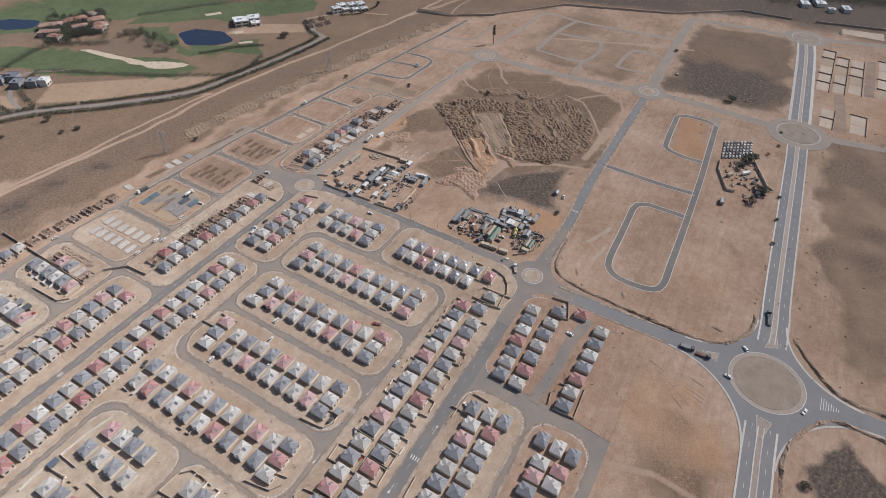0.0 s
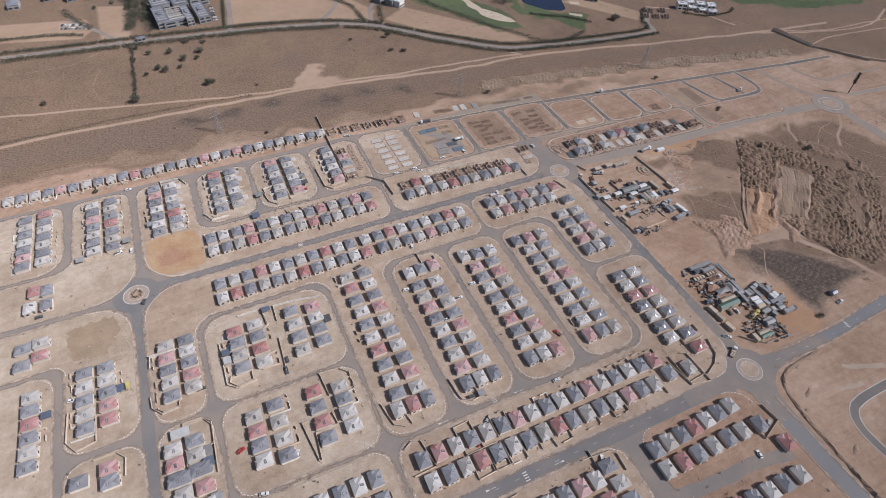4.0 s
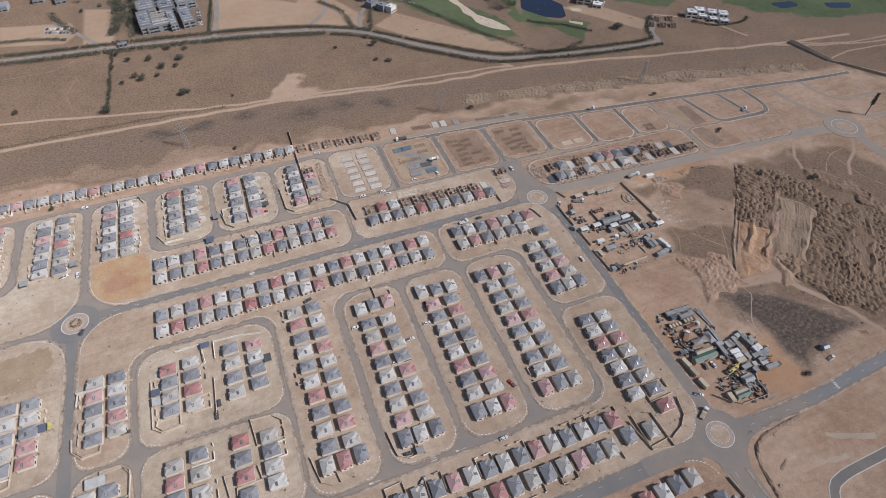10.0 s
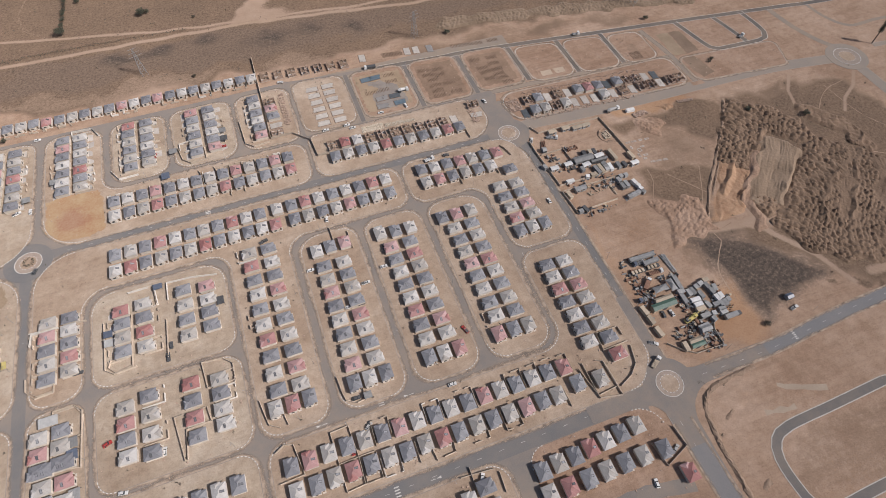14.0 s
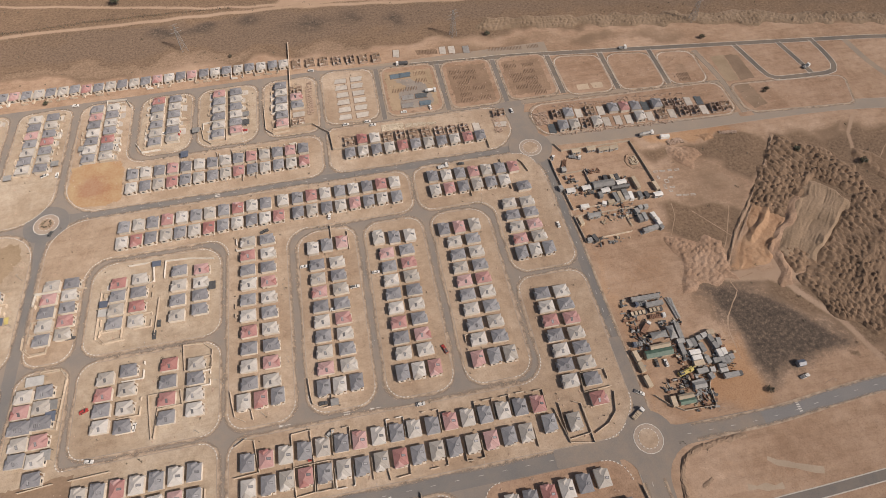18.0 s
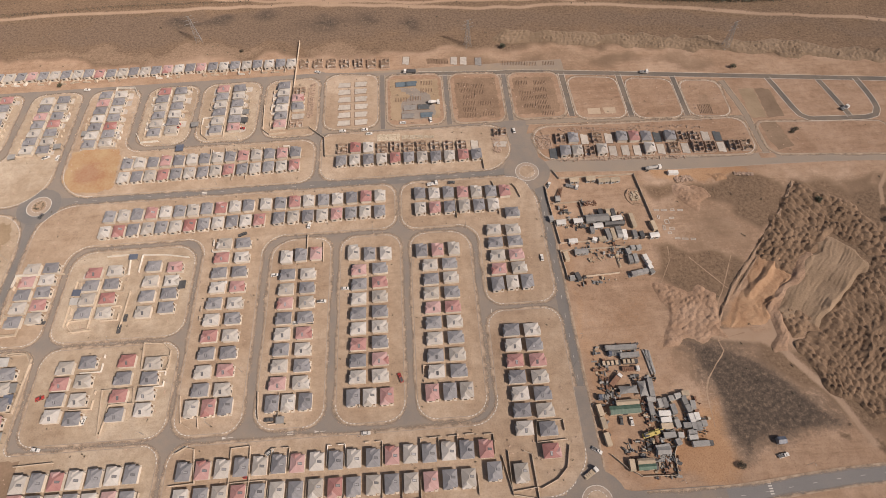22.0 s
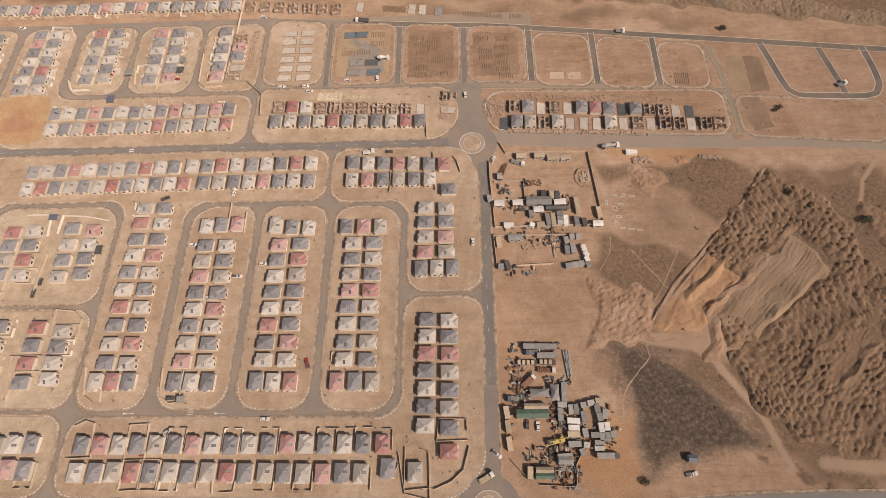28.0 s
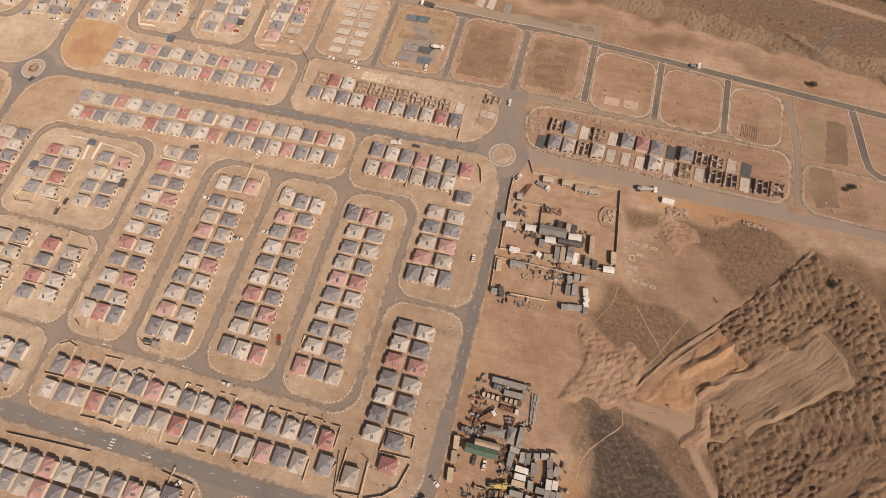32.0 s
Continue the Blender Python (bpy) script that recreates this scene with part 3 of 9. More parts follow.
    path = np.maximum(path, P([(-380, 140), (-240, 131), (-170, 131), (-190, 150), (-250, 150), (-370, 156)], 8) * 0.45)
    path = np.maximum(path, P([(-272, 124), (-268, 150), (-241, 141), (-223, 146), (-194, 132), (-163, 127), (-160, 122)], 6) * 0.5)
    path = np.maximum(path, P([(-153, 120), (-144, 145), (-129, 146), (-95, 130), (-52, 131), (2, 128), (47, 108), (0, 108), (-100, 118)], 6) * 0.44)
    path = np.maximum(path, P([(110, 100), (320, 66), (330, 84), (110, 118)], 7) * 0.3)
    path = np.maximum(path, P([(100, -32), (118, -42), (118, -56), (106, -66), (94, -52)], 8) * 0.4)
    path = np.maximum(path, P([(-152, 208), (-134, 234), (-122, 228), (-131, 206), (-116, 187), (-164, 187)], 5) * 0.95)
    za = np.stack([veld, burnt, turf, bare], -1).reshape(-1, 4)
    zb = np.stack([path, field, scrub, np.ones(gx.shape)], -1).reshape(-1, 4)
    me = bpy.data.meshes.new("ground")
    verts = np.stack([gx, gy, np.full(gx.shape, -0.03)], -1).reshape(-1, 3)
    idx = np.arange(nx * ny).reshape(ny, nx)
    quads = np.stack([idx[:-1, :-1], idx[:-1, 1:], idx[1:, 1:], idx[1:, :-1]], -1).reshape(-1, 4)
    me.vertices.add(len(verts))
    me.vertices.foreach_set("co", verts.ravel())
    me.loops.add(quads.size)
    me.loops.foreach_set("vertex_index", quads.ravel().astype(np.int32))
    me.polygons.add(len(quads))
    me.polygons.foreach_set("loop_start", np.arange(0, quads.size, 4, dtype=np.int32))
    me.update(calc_edges=True)
    for name, z in (("zone_a", za), ("zone_b", zb)):
        a = me.color_attributes.new(name, "FLOAT_COLOR", "POINT")
        a.data.foreach_set("color", z.astype(np.float32).ravel())
    me.materials.append(M_GROUND)
    return tagged(new("ground", me), "sandy soil with dry veld, burnt grass and dirt tracks", "ground", kind="structure")


build_ground()
# thin footpaths worn through the grass
for _i, _line in enumerate(([(95, -118), (80, -121.6), (81, -127), (72, -137), (66, -146), (64, -165)], [(80, -70), (96, -93)], [(104, -71), (91, -94), (85, -103), (80, -122)], [(60, -85), (68, -72), (70, -62)],
                            [(212, -60), (236, -40), (262, -34)], [(222, -100), (240, -110), (262, -112)], [(240, -35), (244, -70), (262, -100)])):
    tagged(strip("path", _line, 0.5, -0.014 + 0.002 * _i, M_TRAIL, ragged=0.2, seed=_i), "thin pale footpath worn through the grass", "path", kind="structure")


# ---- estate roads: tar sheets, with the kerbed blocks of sand standing on them ----
for _i, (_x0, _x1, _y0, _y1) in enumerate(((-425, 6.6, -200.3, 45.5), (-425, -135, 45.5, 106.3), (-135, 38, 45.5, 104.5), (-300, -16, -276.5, -200.3))):
    tagged(flat_shape("road", [Vector(p) for p in ((_x0, _y0), (_x1, _y0), (_x1, _y1), (_x0, _y1))], 0.0, M_TAR_DUSTY if _i == 2 else M_TAR), "dusty grey tarred estate road", "road", kind="structure")

tagged(flat_shape("ground", [Vector(p) for p in ((32, 92), (132, 79.2), (198, 70.8), (255, 65), (244, 20), (157, 29), (157.5, -2), (147.5, -1.5), (147.5, 31), (2, 33), (6.7, 45.4), (32, 45.4))], 0.03, M_SOIL), "sandy verges between bare lots", "ground", kind="structure")


BLOCKS = {}
BLOCKS["long_row_block"] = [(-306.5, -2.3, 22), (-87, -2.3, 9), (-87, -35.3, 8), (-165.8, -35.3, 13), (-165.8, -150.2, 9), (-199.2, -150.2, 9), (-199.8, -33.6, 12), (-281.5, -33.6, 14), (-281.5, -96, 9), (-306.5, -96, 9)]
BLOCKS["loop_block"] = [(-276, -38.7, 12), (-204.6, -38.7, 12), (-203.8, -95.8, 9), (-276, -95.8, 9)]
BLOCKS["corner_block"] = [(-276, -100, 9), (-203.5, -100, 9), (-203.5, -150, 9), (-275, -150, 8)]
BLOCKS["west_row_block"] = [(-306.5, -100, 8), (-281, -100, 8), (-280, -153.6, 4), (-204, -153.6, 9), (-204, -189.5, 9), (-306.5, -189.5, 9)]
BLOCKS["row_block_d"] = [(-159.3, -39.6, 12), (-125.2, -39.6, 9), (-125.2, -150.2, 10), (-159.3, -150.2, 10)]
BLOCKS["row_block_e"] = [(-119.3, -40.4, 9), (-84.6, -40.4, 9), (-84.6, -150.5, 10), (-119.3, -150.5, 10)]
BLOCKS["row_block_f"] = [(-78.5, -41.2, 9), (-43.8, -41.2, 12), (-43.8, -151, 10), (-78.5, -151, 10)]
BLOCKS["north_east_block"] = [(-83, -2.4, 9), (-6, -2.4, 16), (0, -22, 20), (0.4, -91.2, 9), (-37.5, -91.2, 9), (-38, -36.8, 12), (-83, -36.8, 9)]
BLOCKS["south_row_block"] = [(-38.5, -95.4, 9), (0.4, -95.4, 9), (0, -176, 16), (-12, -190, 16), (-198.9, -189.3, 9), (-198.9, -155, 9), (-38.5, -155.6, 13)]
BLOCKS["orange_field_block"] = [(-302.5, 4.6, 24), (-139.4, 4.6, 9), (-139.4, 40.2, 9), (-268, 40.2, 12), (-268, 101.4, 9), (-302.5, 101.4, 8)]
BLOCKS["column_block_b"] = [(-260.5, 45, 10), (-226.5, 45, 10), (-226.5, 101, 8), (-260.5, 101, 8)]
BLOCKS["column_block_c"] = [(-221, 45, 10), (-181.4, 45, 10), (-181.4, 100.6, 8), (-221, 100.6, 8)]
BLOCKS["column_block_d"] = [(-176, 45.3, 10), (-139.2, 45.3, 6), (-139.2, 100.4, 8), (-176, 100.4, 8)]
BLOCKS["unfinished_row_block"] = [(-134.3, 4.8, 9), (-22, 4.4, 14), (-10, 18, 14), (-14, 42.2, 12), (-134.3, 43.8, 6)]
BLOCKS["slab_block"] = [(-134, 48.8, 8), (-97.2, 48.6, 8), (-97.2, 100, 8), (-134, 103, 8)]
BLOCKS["foundation_block_a"] = [(-90.5, 48.4, 7), (-51.3, 47.4, 7), (-51.3, 96.6, 7), (-90.5, 98.8, 7)]
BLOCKS["foundation_block_b"] = [(-45.3, 46.8, 7), (-9.6, 46.2, 7), (-9.6, 93.4, 7), (-45.3, 96, 7)]
BLOCKS["foundation_block_c"] = [(-3.2, 47, 7), (32, 46.2, 7), (32, 90.8, 7), (-3.2, 93, 7)]
BLOCKS["west_sand_block"] = [(-344.5, 101.6, 8), (-309.6, 101.6, 8), (-309.6, 0.4, 24), (-425, 0.4, 1), (-425, 33.8, 1), (-344.5, 34.5, 14)]
BLOCKS["far_west_block"] = [(-425, 101.8, 1), (-351.7, 101.8, 8), (-351.7, 39, 14), (-425, 39, 1)]
BLOCKS["west_open_block"] = [(-425, -5.8, 1), (-314.5, -5.8, 22), (-314.5, -95.5, 10), (-349, -95.5, 8), (-349, -37.4, 8), (-425, -37.4, 1)]
BLOCKS["far_west_south_block"] = [(-425, -42.5, 1), (-355.3, -42.5, 10), (-356, -190, 8), (-425, -190, 1)]
BLOCKS["west_south_block"] = [(-349, -101.5, 8), (-314.5, -101.5, 9), (-314.5, -190, 9), (-349, -190, 8)]
BLOCKS["south_block_a"] = [(-300, -199, 1), (-94.8, -199, 9), (-94.8, -234, 9), (-300, -234, 1)]
BLOCKS["south_block_b"] = [(-300, -238.8, 1), (-94, -238.8, 10), (-93.5, -270, 12), (-300, -270, 1)]
BLOCKS["shell_row_block"] = [(3, 38, 12), (147.5, 34.6, 9), (147.5, 2.2, 9), (10, 9.6, 10)]
BLOCKS["east_block_d"] = [(38.2, 85.2, 7), (72.4, 81, 7), (72.4, 41.2, 7), (39, 43.8, 7)]
BLOCKS["east_block_e"] = [(78.2, 80.2, 7), (110.2, 75.6, 7), (110.4, 38.4, 7), (78, 40.6, 7)]
BLOCKS["east_block_f"] = [(115.6, 74.4, 7), (142.4, 70.6, 7), (142.4, 36.6, 7), (115.4, 38.6, 7)]
BLOCKS["east_block_h"] = [(154.6, 29.6, 6), (240, 23, 5), (231.6, -5, 6), (155.2, 1.4, 9)]
BLOCKS["south_open_block"] = [(-83, -199, 9), (-14, -199, 12), (-10.2, -238, 1), (-11.4, -276.5, 1), (-87, -276.5, 1), (-83.5, -240, 9)]


def kerbed_block(name, corners):
    """A block of sandy ground on a kerb; white painted kerbstones follow its bends."""
    pts, bends = rounded(corners)
    # blocks west of x = -180 take the sand with haze in its colour
    top = flat_shape("pavement", pts, 0.13, M_SOIL if name in ("south_open_block", "south_block_b") or name.startswith(("east", "shell", "foundation")) else M_SAND_HAZED if max(c[0] for c in corners) < -180 else M_SAND, None, 0.16)
    tagged(top, "bare sandy plot ground behind a concrete kerb", "ground", kind="structure")
    if area2(pts) < 0:
        pts = pts[::-1]
    if name == "south_open_block":
        bm = bmesh.new()
        for arc in bends:
            if len(arc) > 5:
                dashes(bm, arc, 1.0, 0.85, 0.4, 0.12, 0.05)
        part("painted_kerbstone", bm, M_PAINT, top, "white painted kerbstones round the bends", "stuff")
        return top
    # kerb ring, standing a little proud
    bm = bmesh.new()
    n = len(pts)
    outer, inner = [], []
    for i, p in enumerate(pts):
        d = (pts[(i + 1) % n] - pts[i - 1]).normalized()
        outer.append(bm.verts.new((p.x + d.y * 0.02, p.y - d.x * 0.02, 0.15)))
        inner.append(bm.verts.new((p.x - d.y * 0.33, p.y + d.x * 0.33, 0.15)))
    low = [bm.verts.new((v.co.x, v.co.y, -0.02)) for v in outer]
    for i in range(n):
        j = (i + 1) % n
        bm.faces.new((outer[i], outer[j], inner[j], inner[i]))
        bm.faces.new((low[i], low[j], outer[j], outer[i]))
    part("kerb", bm, M_KERB, top)
    rows = []
    for i in range(n + 1):
        p, q = pts[i % n], pts[(i + 1) % n]
        d0 = (pts[(i + 1) % n] - pts[i - 1]).normalized()
        for k in range(max(1, int((q - p).length / 3)) if i < n else 1):
            m = max(1, int((q - p).length / 3))
            d = d0 if k == 0 else (q - p).normalized()
            c = p.lerp(q, k / m)
            w = 2.3 + 1.6 * noise.noise((c.x * 0.06, c.y * 0.06, 3.0))
            o = Vector((d.y, -d.x))
            rows.append((c + o * 0.03, c + o * max(0.8, w)))
    tagged(drift("sand_drift", rows, 0.12, 0.066, top), kind="stuff")
    bm = bmesh.new()
    for arc in () if name.startswith("foundation") or name == "east_block_h" else bends:
        dashes(bm, arc, 1.0, 0.85, 0.4, 0.12, 0.05)
    if bm.verts:
        part("painted_kerbstone", bm, M_PAINT, top, "white painted kerbstones round the bends", "stuff")
    else:
        bm.free()
    return top


for _name, _c in BLOCKS.items():
    kerbed_block(_name, _c)


# ---- larger roads, each a strip of tar between kerbs ----
ROADS = []
ROADS.append(("main_road", [(-306, 1.3), (-2, 1.2)], 6.6, M_TAR_NEW))
ROADS.append(("main_road", [(3.3, -6), (3.3, -190)], 6.0, M_TAR_NEW))
ROADS.append(("main_road", [(-306, -194.2), (-6, -194.2)], 8.6, M_TAR_NEW))
ROADS.append(("main_road", [(-311, 8), (-311, -4), (-311, -192)], 6.4, M_TAR_NEW))
ROADS.append(("main_road", [(-305.9, 4), (-305.9, 106)], 6.0, M_TAR))
ROADS.append(("main_road", [(-314, -2.6), (-425, -2.8)], 5.8, M_TAR))
ROADS.append(("main_road", [(2, 2), (20, 3.4), (54.7, 0.6), (118, -1.8), (153, -2.2), (200, -3.6), (235, -6.8), (282, -14)], 9.0, M_DIRT_ROAD))
ROADS.append(("main_road", [(4, -195), (66, -195), (125, -191), (222, -189.8), (297, -189.5)], 7.4, M_TAR_WIDE))
ROADS.append(("main_road", [(297, -189.5), (400, -186), (512, -184)], 9.0, M_DIRT_ROAD))
ROADS.append(("main_road", [(297, -189.5), (297, -250), (291, -328)], 8.5, M_DIRT_ROAD))
ROADS.append(("main_road", [(297, -189.5), (283, -110), (281, -13.5)], 8.5, M_DIRT_ROAD))
ROADS.append(("main_road", [(-2, -196), (-4, -206), (-3.4, -240), (-2.8, -265), (-2.4, -300), (-3, -322), (-5, -341)], 10.0, M_TAR_WIDE))
ROADS.append(("main_road", [(292, -11), (284, -2.5), (275.5, 8), (267.4, 32), (264, 60)], 5.0, M_TAR_DUSTY))
ROADS.append(("side_road", [(299, 55), (302, 34), (313, 18), (340, 17.5), (380, 14)], 3.4, M_TAR_DUSTY))
ROADS.append(("main_road", [(512, -184), (527, -313)], 8.0, M_DIRT_ROAD))
ROADS.append(("main_road", [(-5, -358), (-4.6, -380), (-4.4, -405), (-6, -470)], 10.4, M_TAR_WIDE))
ROADS.append(("main_road", [(291, -328), (300, -380), (312, -430)], 8.0, M_DIRT_ROAD))
ROADS.append(("main_road", [(527, -313), (545, -370), (560, -430)], 8.0, M_DIRT_ROAD))
ROADS.append(("side_road", [(-140, 106.5), (-128, 103.5), (-66, 98.5)], 3.6, M_TAR))
ROADS.append(("side_road", [(-68, 98.7), (-20, 94.8), (30, 90.8), (258, 62), (300, 56), (356, 50.7)], 4.0, M_TAR_DARK))
ROADS.append(("side_road", [(-93.8, 99.5), (-93.8, 46)], 3.0, M_TAR_FRESH))
ROADS.append(("side_road", [(-48.3, 96.5), (-48.3, 46)], 3.2, M_TAR_FRESH))
ROADS.append(("side_road", [(-6.4, 93), (-6.4, 46)], 3.2, M_TAR_FRESH))
ROADS.append(("side_road", [(35.3, 89.5), (35.3, 46)], 3.5, M_TAR_DARK))
ROADS.append(("side_road", [(75.3, 84.5), (75.3, 42)], 3.4, M_TAR_DARK))
ROADS.append(("side_road", [(112.9, 79.5), (112.9, 40)], 3.2, M_TAR_DARK))
ROADS.append(("side_road", [(-136.6, 101), (-136.6, 46)], 3.2, M_TAR))
ROADS.append(("side_road", [(106, -230.5), (72.5, -231.7), (44, -232.6), (34, -236), (29.4, -244), (29, -256), (31, -266), (39, -270.8), (61, -270.5), (106, -269.3), (166, -267), (196, -265.3), (264, -261)], 4.3, M_TAR_FRESH))
ROADS.append(("side_road", [(106, -230.5), (113, -232), (117, -238), (117.6, -252), (117.5, -268)], 4.3, M_TAR_FRESH))
ROADS.append(("side_road", [(150, -192), (149, -220), (148.4, -245), (150, -267)], 4.3, M_TAR_FRESH))
ROADS.append(("side_road", [(262, -226), (215, -228.5), (203, -232), (198, -246), (198, -263)], 4.3, M_TAR_FRESH))
ROADS.append(("side_road", [(262, -226), (268, -232), (269, -252), (264, -261)], 4.3, M_TAR_FRESH))
ROADS.append(("side_road", [(264, -261), (282, -258)], 5.2, M_DIRT_ROAD))
ROADS.append(("side_road", [(311, -9), (388, -18), (429, -26), (426, -77), (437, -181)], 4.0, M_DIRT_ROAD))
ROADS.append(("side_road", [(324, -55), (387, -57), (424, -64)], 4.0, M_DIRT_ROAD))
ROADS.append(("side_road", [(324, -55), (326, -109), (381, -110), (380, -60)], 3.6, M_DIRT_ROAD))
ROADS.append(("side_road", [(290, -112), (326, -109)], 3.6, M_DIRT_ROAD))
ROADS.append(("side_road", [(332, -144), (381, -149), (383, -180)], 3.6, M_DIRT_ROAD))
ROADS.append(("side_road", [(332, -144), (334, -184)], 3.6, M_DIRT_ROAD))
ROADS.append(("country_road", [(-480, 366), (-409, 353), (-310, 343), (-257, 337), (-157, 322), (-89, 305), (-48, 283), (-1, 236), (50, 194), (91, 181), (166, 168), (215, 164), (224, 168), (228, 184), (251, 210)], 6.0, M_TAR))
ROADS.append(("country_road", [(-300, 345), (-322, 380), (-348, 420)], 4.5, M_TAR))
ROADS.append(("country_road", [(-196, 330), (-186, 400), (-180, 520)], 5.0, M_TAR))
ROADS.append(("country_road", [(-110, 311), (-80, 345), (-70, 380)], 5.0, M_TAR))
ROADS.append(("country_road", [(-54, 290), (-42, 330), (-10, 360), (20, 330)], 4.5, M_TAR))
for _i, (_name, _line, _w, _m) in enumerate(ROADS):
    tagged(strip(_name, _line, _w, 0.012 + 0.0025 * _i, _m), "tarred road with dusty edges" if _m is not M_DIRT_ROAD else "pale gravel road", "road", kind="structure")
    if _name != "country_road":
        _e = smooth_line(_line) if len(_line) > 2 else [Vector(p) for p in _line]
        if _m in (M_TAR_FRESH, M_TAR_DARK, M_DIRT_ROAD) or _w > 9:
            for _s in (1, -1):
                _side = []
                for _k, _p in enumerate(_e):
                    _d = (_e[min(_k + 1, len(_e) - 1)] - _e[max(_k - 1, 0)]).normalized()
                    _side.append((_p.x - _d.y * _s * (_w / 2 + 0.25), _p.y + _d.x * _s * (_w / 2 + 0.25)))
                tagged(strip("kerb", _side, 0.3 if _m is M_TAR_DARK or _w < 4 else 0.5, 0.11, M_KERB_PALE if _m is M_TAR_DARK or (_m is M_TAR_FRESH and _w > 4) else M_KERB), "pale concrete kerb", "kerb", kind="structure")


tagged(drift("sand_drift", [(Vector((7.6, y)), Vector((5.2 - 1.2 * noise.noise((y * 0.07, 2.0, 5.0)), y))) for y in range(-184, -10, 4)], 0.03, 0.026), "sand blown over the road's edge", "sand drift", kind="stuff")

# new dark lanes round the bare lots in the east, and the dusty lanes behind the shells
EAST = []
EAST.append(([(3, 43.6), (40, 42), (91.6, 39), (150.6, 33.6)], 5.0, M_TAR_DUSTY))
EAST.append(([(145.8, 71), (151, 40), (152, 12), (152.6, 2)], 4.6, M_TAR_DUSTY))
EAST.append(([(178.6, 71), (181.8, 56), (185, 40), (187, 33.4), (191.6, 29.6), (200, 28.7), (214, 28), (230, 27.4), (236.4, 29), (240.2, 35), (240.8, 47), (239, 65)], 3.9, M_TAR_DARK))
EAST.append(([(212.6, 67), (216.2, 48.2), (218.8, 33.2), (219.2, 28.4)], 3.6, M_TAR_DARK))
for _i, (_line, _w, _m) in enumerate(EAST):
    tagged(strip("side_road", _line, _w, 0.046 + 0.003 * _i, _m), "narrow dark tarred lane" if _m is M_TAR_DARK else "dusty lane behind the shells", "road", kind="structure")
    _e = smooth_line(_line)
    for _s in (1, -1):
        _side, _out = [], []
        for _k, _p in enumerate(_e):
            _d = (_e[min(_k + 1, len(_e) - 1)] - _e[max(_k - 1, 0)]).normalized()
            _nrm = Vector((-_d.y, _d.x)) * _s
            _side.append(_p + _nrm * (_w / 2 + 0.16))
            _out.append((_p + _nrm * (_w / 2 + 0.3), _p + _nrm * (_w / 2 - 0.9)))
        if _m is M_TAR_DARK:
            tagged(strip("kerb", _side, 0.36, 0.12, M_KERB_PALE), "pale concrete kerb", "kerb", kind="structure")
        else:
            tagged(drift("sand_drift", _out, 0.075, 0.062), "sand blown over the lane's edge", "sand drift", kind="stuff")


tagged(strip("side_road", [(-86, -232.5), (-60, -235), (-38, -235.4), (-15, -239.5)], 6.6, 0.142, M_TAR, ragged=0.3), "dusty tarred cul-de-sac", "road", kind="structure")


M_MOWN = surface("rough_island_grass", (0.19, 0.145, 0.105), (0.27, 0.21, 0.16), 0.1, 1.0, bump_s=0.4, bump_d=0.06)


def ring_mesh(name, c, r0, r1, z, material, parent=None, n=64):
    verts = [(c[0] + r * math.cos(k * math.tau / n), c[1] + r * math.sin(k * math.tau / n), z) for r in (r0, r1) for k in range(n)]
    faces = [(k, n + k, n + (k + 1) % n, (k + 1) % n) for k in range(n)]
    return link_mesh(name, verts, faces, material, parent)


def disc(name, c, r, z, material, parent=None, depth=0.0, n=64):
    return flat_shape(name, [Vector((c[0] + r * math.cos(k * math.tau / n), c[1] + r * math.sin(k * math.tau / n))) for k in range(n)], z, material, parent, depth)


def roundabout(c, tar, apron, island, material, dashed=True):
    base = tagged(disc("roundabout", c, tar, 0.125, material, None, 0.14), "round tarred junction with a raised island", "roundabout", kind="structure")
    part_ = ring_mesh("apron", c, island - 0.1, apron, 0.165, M_PAVE, base)
    disc("island", c, island, 0.28, M_SAND if dashed else M_MOWN, base, 0.2)
    bm = bmesh.new()
    for r in ((apron, island) if dashed else (apron,)):
        arc = [Vector((c[0] + r * math.cos(k * math.tau / 72), c[1] + r * math.sin(k * math.tau / 72))) for k in range(73)]
        dashes(bm, arc, 0.9 if r == island else 1.4, 0.9 if r == island else 0.1, 0.3, 0.16 if r == apron else 0.2, 0.09)
    part("painted_kerbstone", bm, M_PAINT, base, "painted kerbstones round the island", "stuff")
    return base


roundabout((-2.5, 0.4), 14.5, 7.3, 5.0, M_TAR)
roundabout((1.0, -193.6), 14.0, 7.0, 4.8, M_TAR)
roundabout((-310, -0.8), 13.5, 7.4, 4.6, M_TAR_NEW)
roundabout((-5.6, -341.2), 26.0, 20.4, 17.8, M_TAR_WIDE, False)
roundabout((291.5, -327.8), 27, 18.2, 17.0, M_DIRT_ROAD, False)
roundabout((297, -189.6), 17, 9.6, 5.6, M_DIRT_ROAD)
roundabout((281, -13.4), 16, 10.0, 6.0, M_DIRT_ROAD)
roundabout((527, -313), 24, 15.5, 14.5, M_DIRT_ROAD, False)


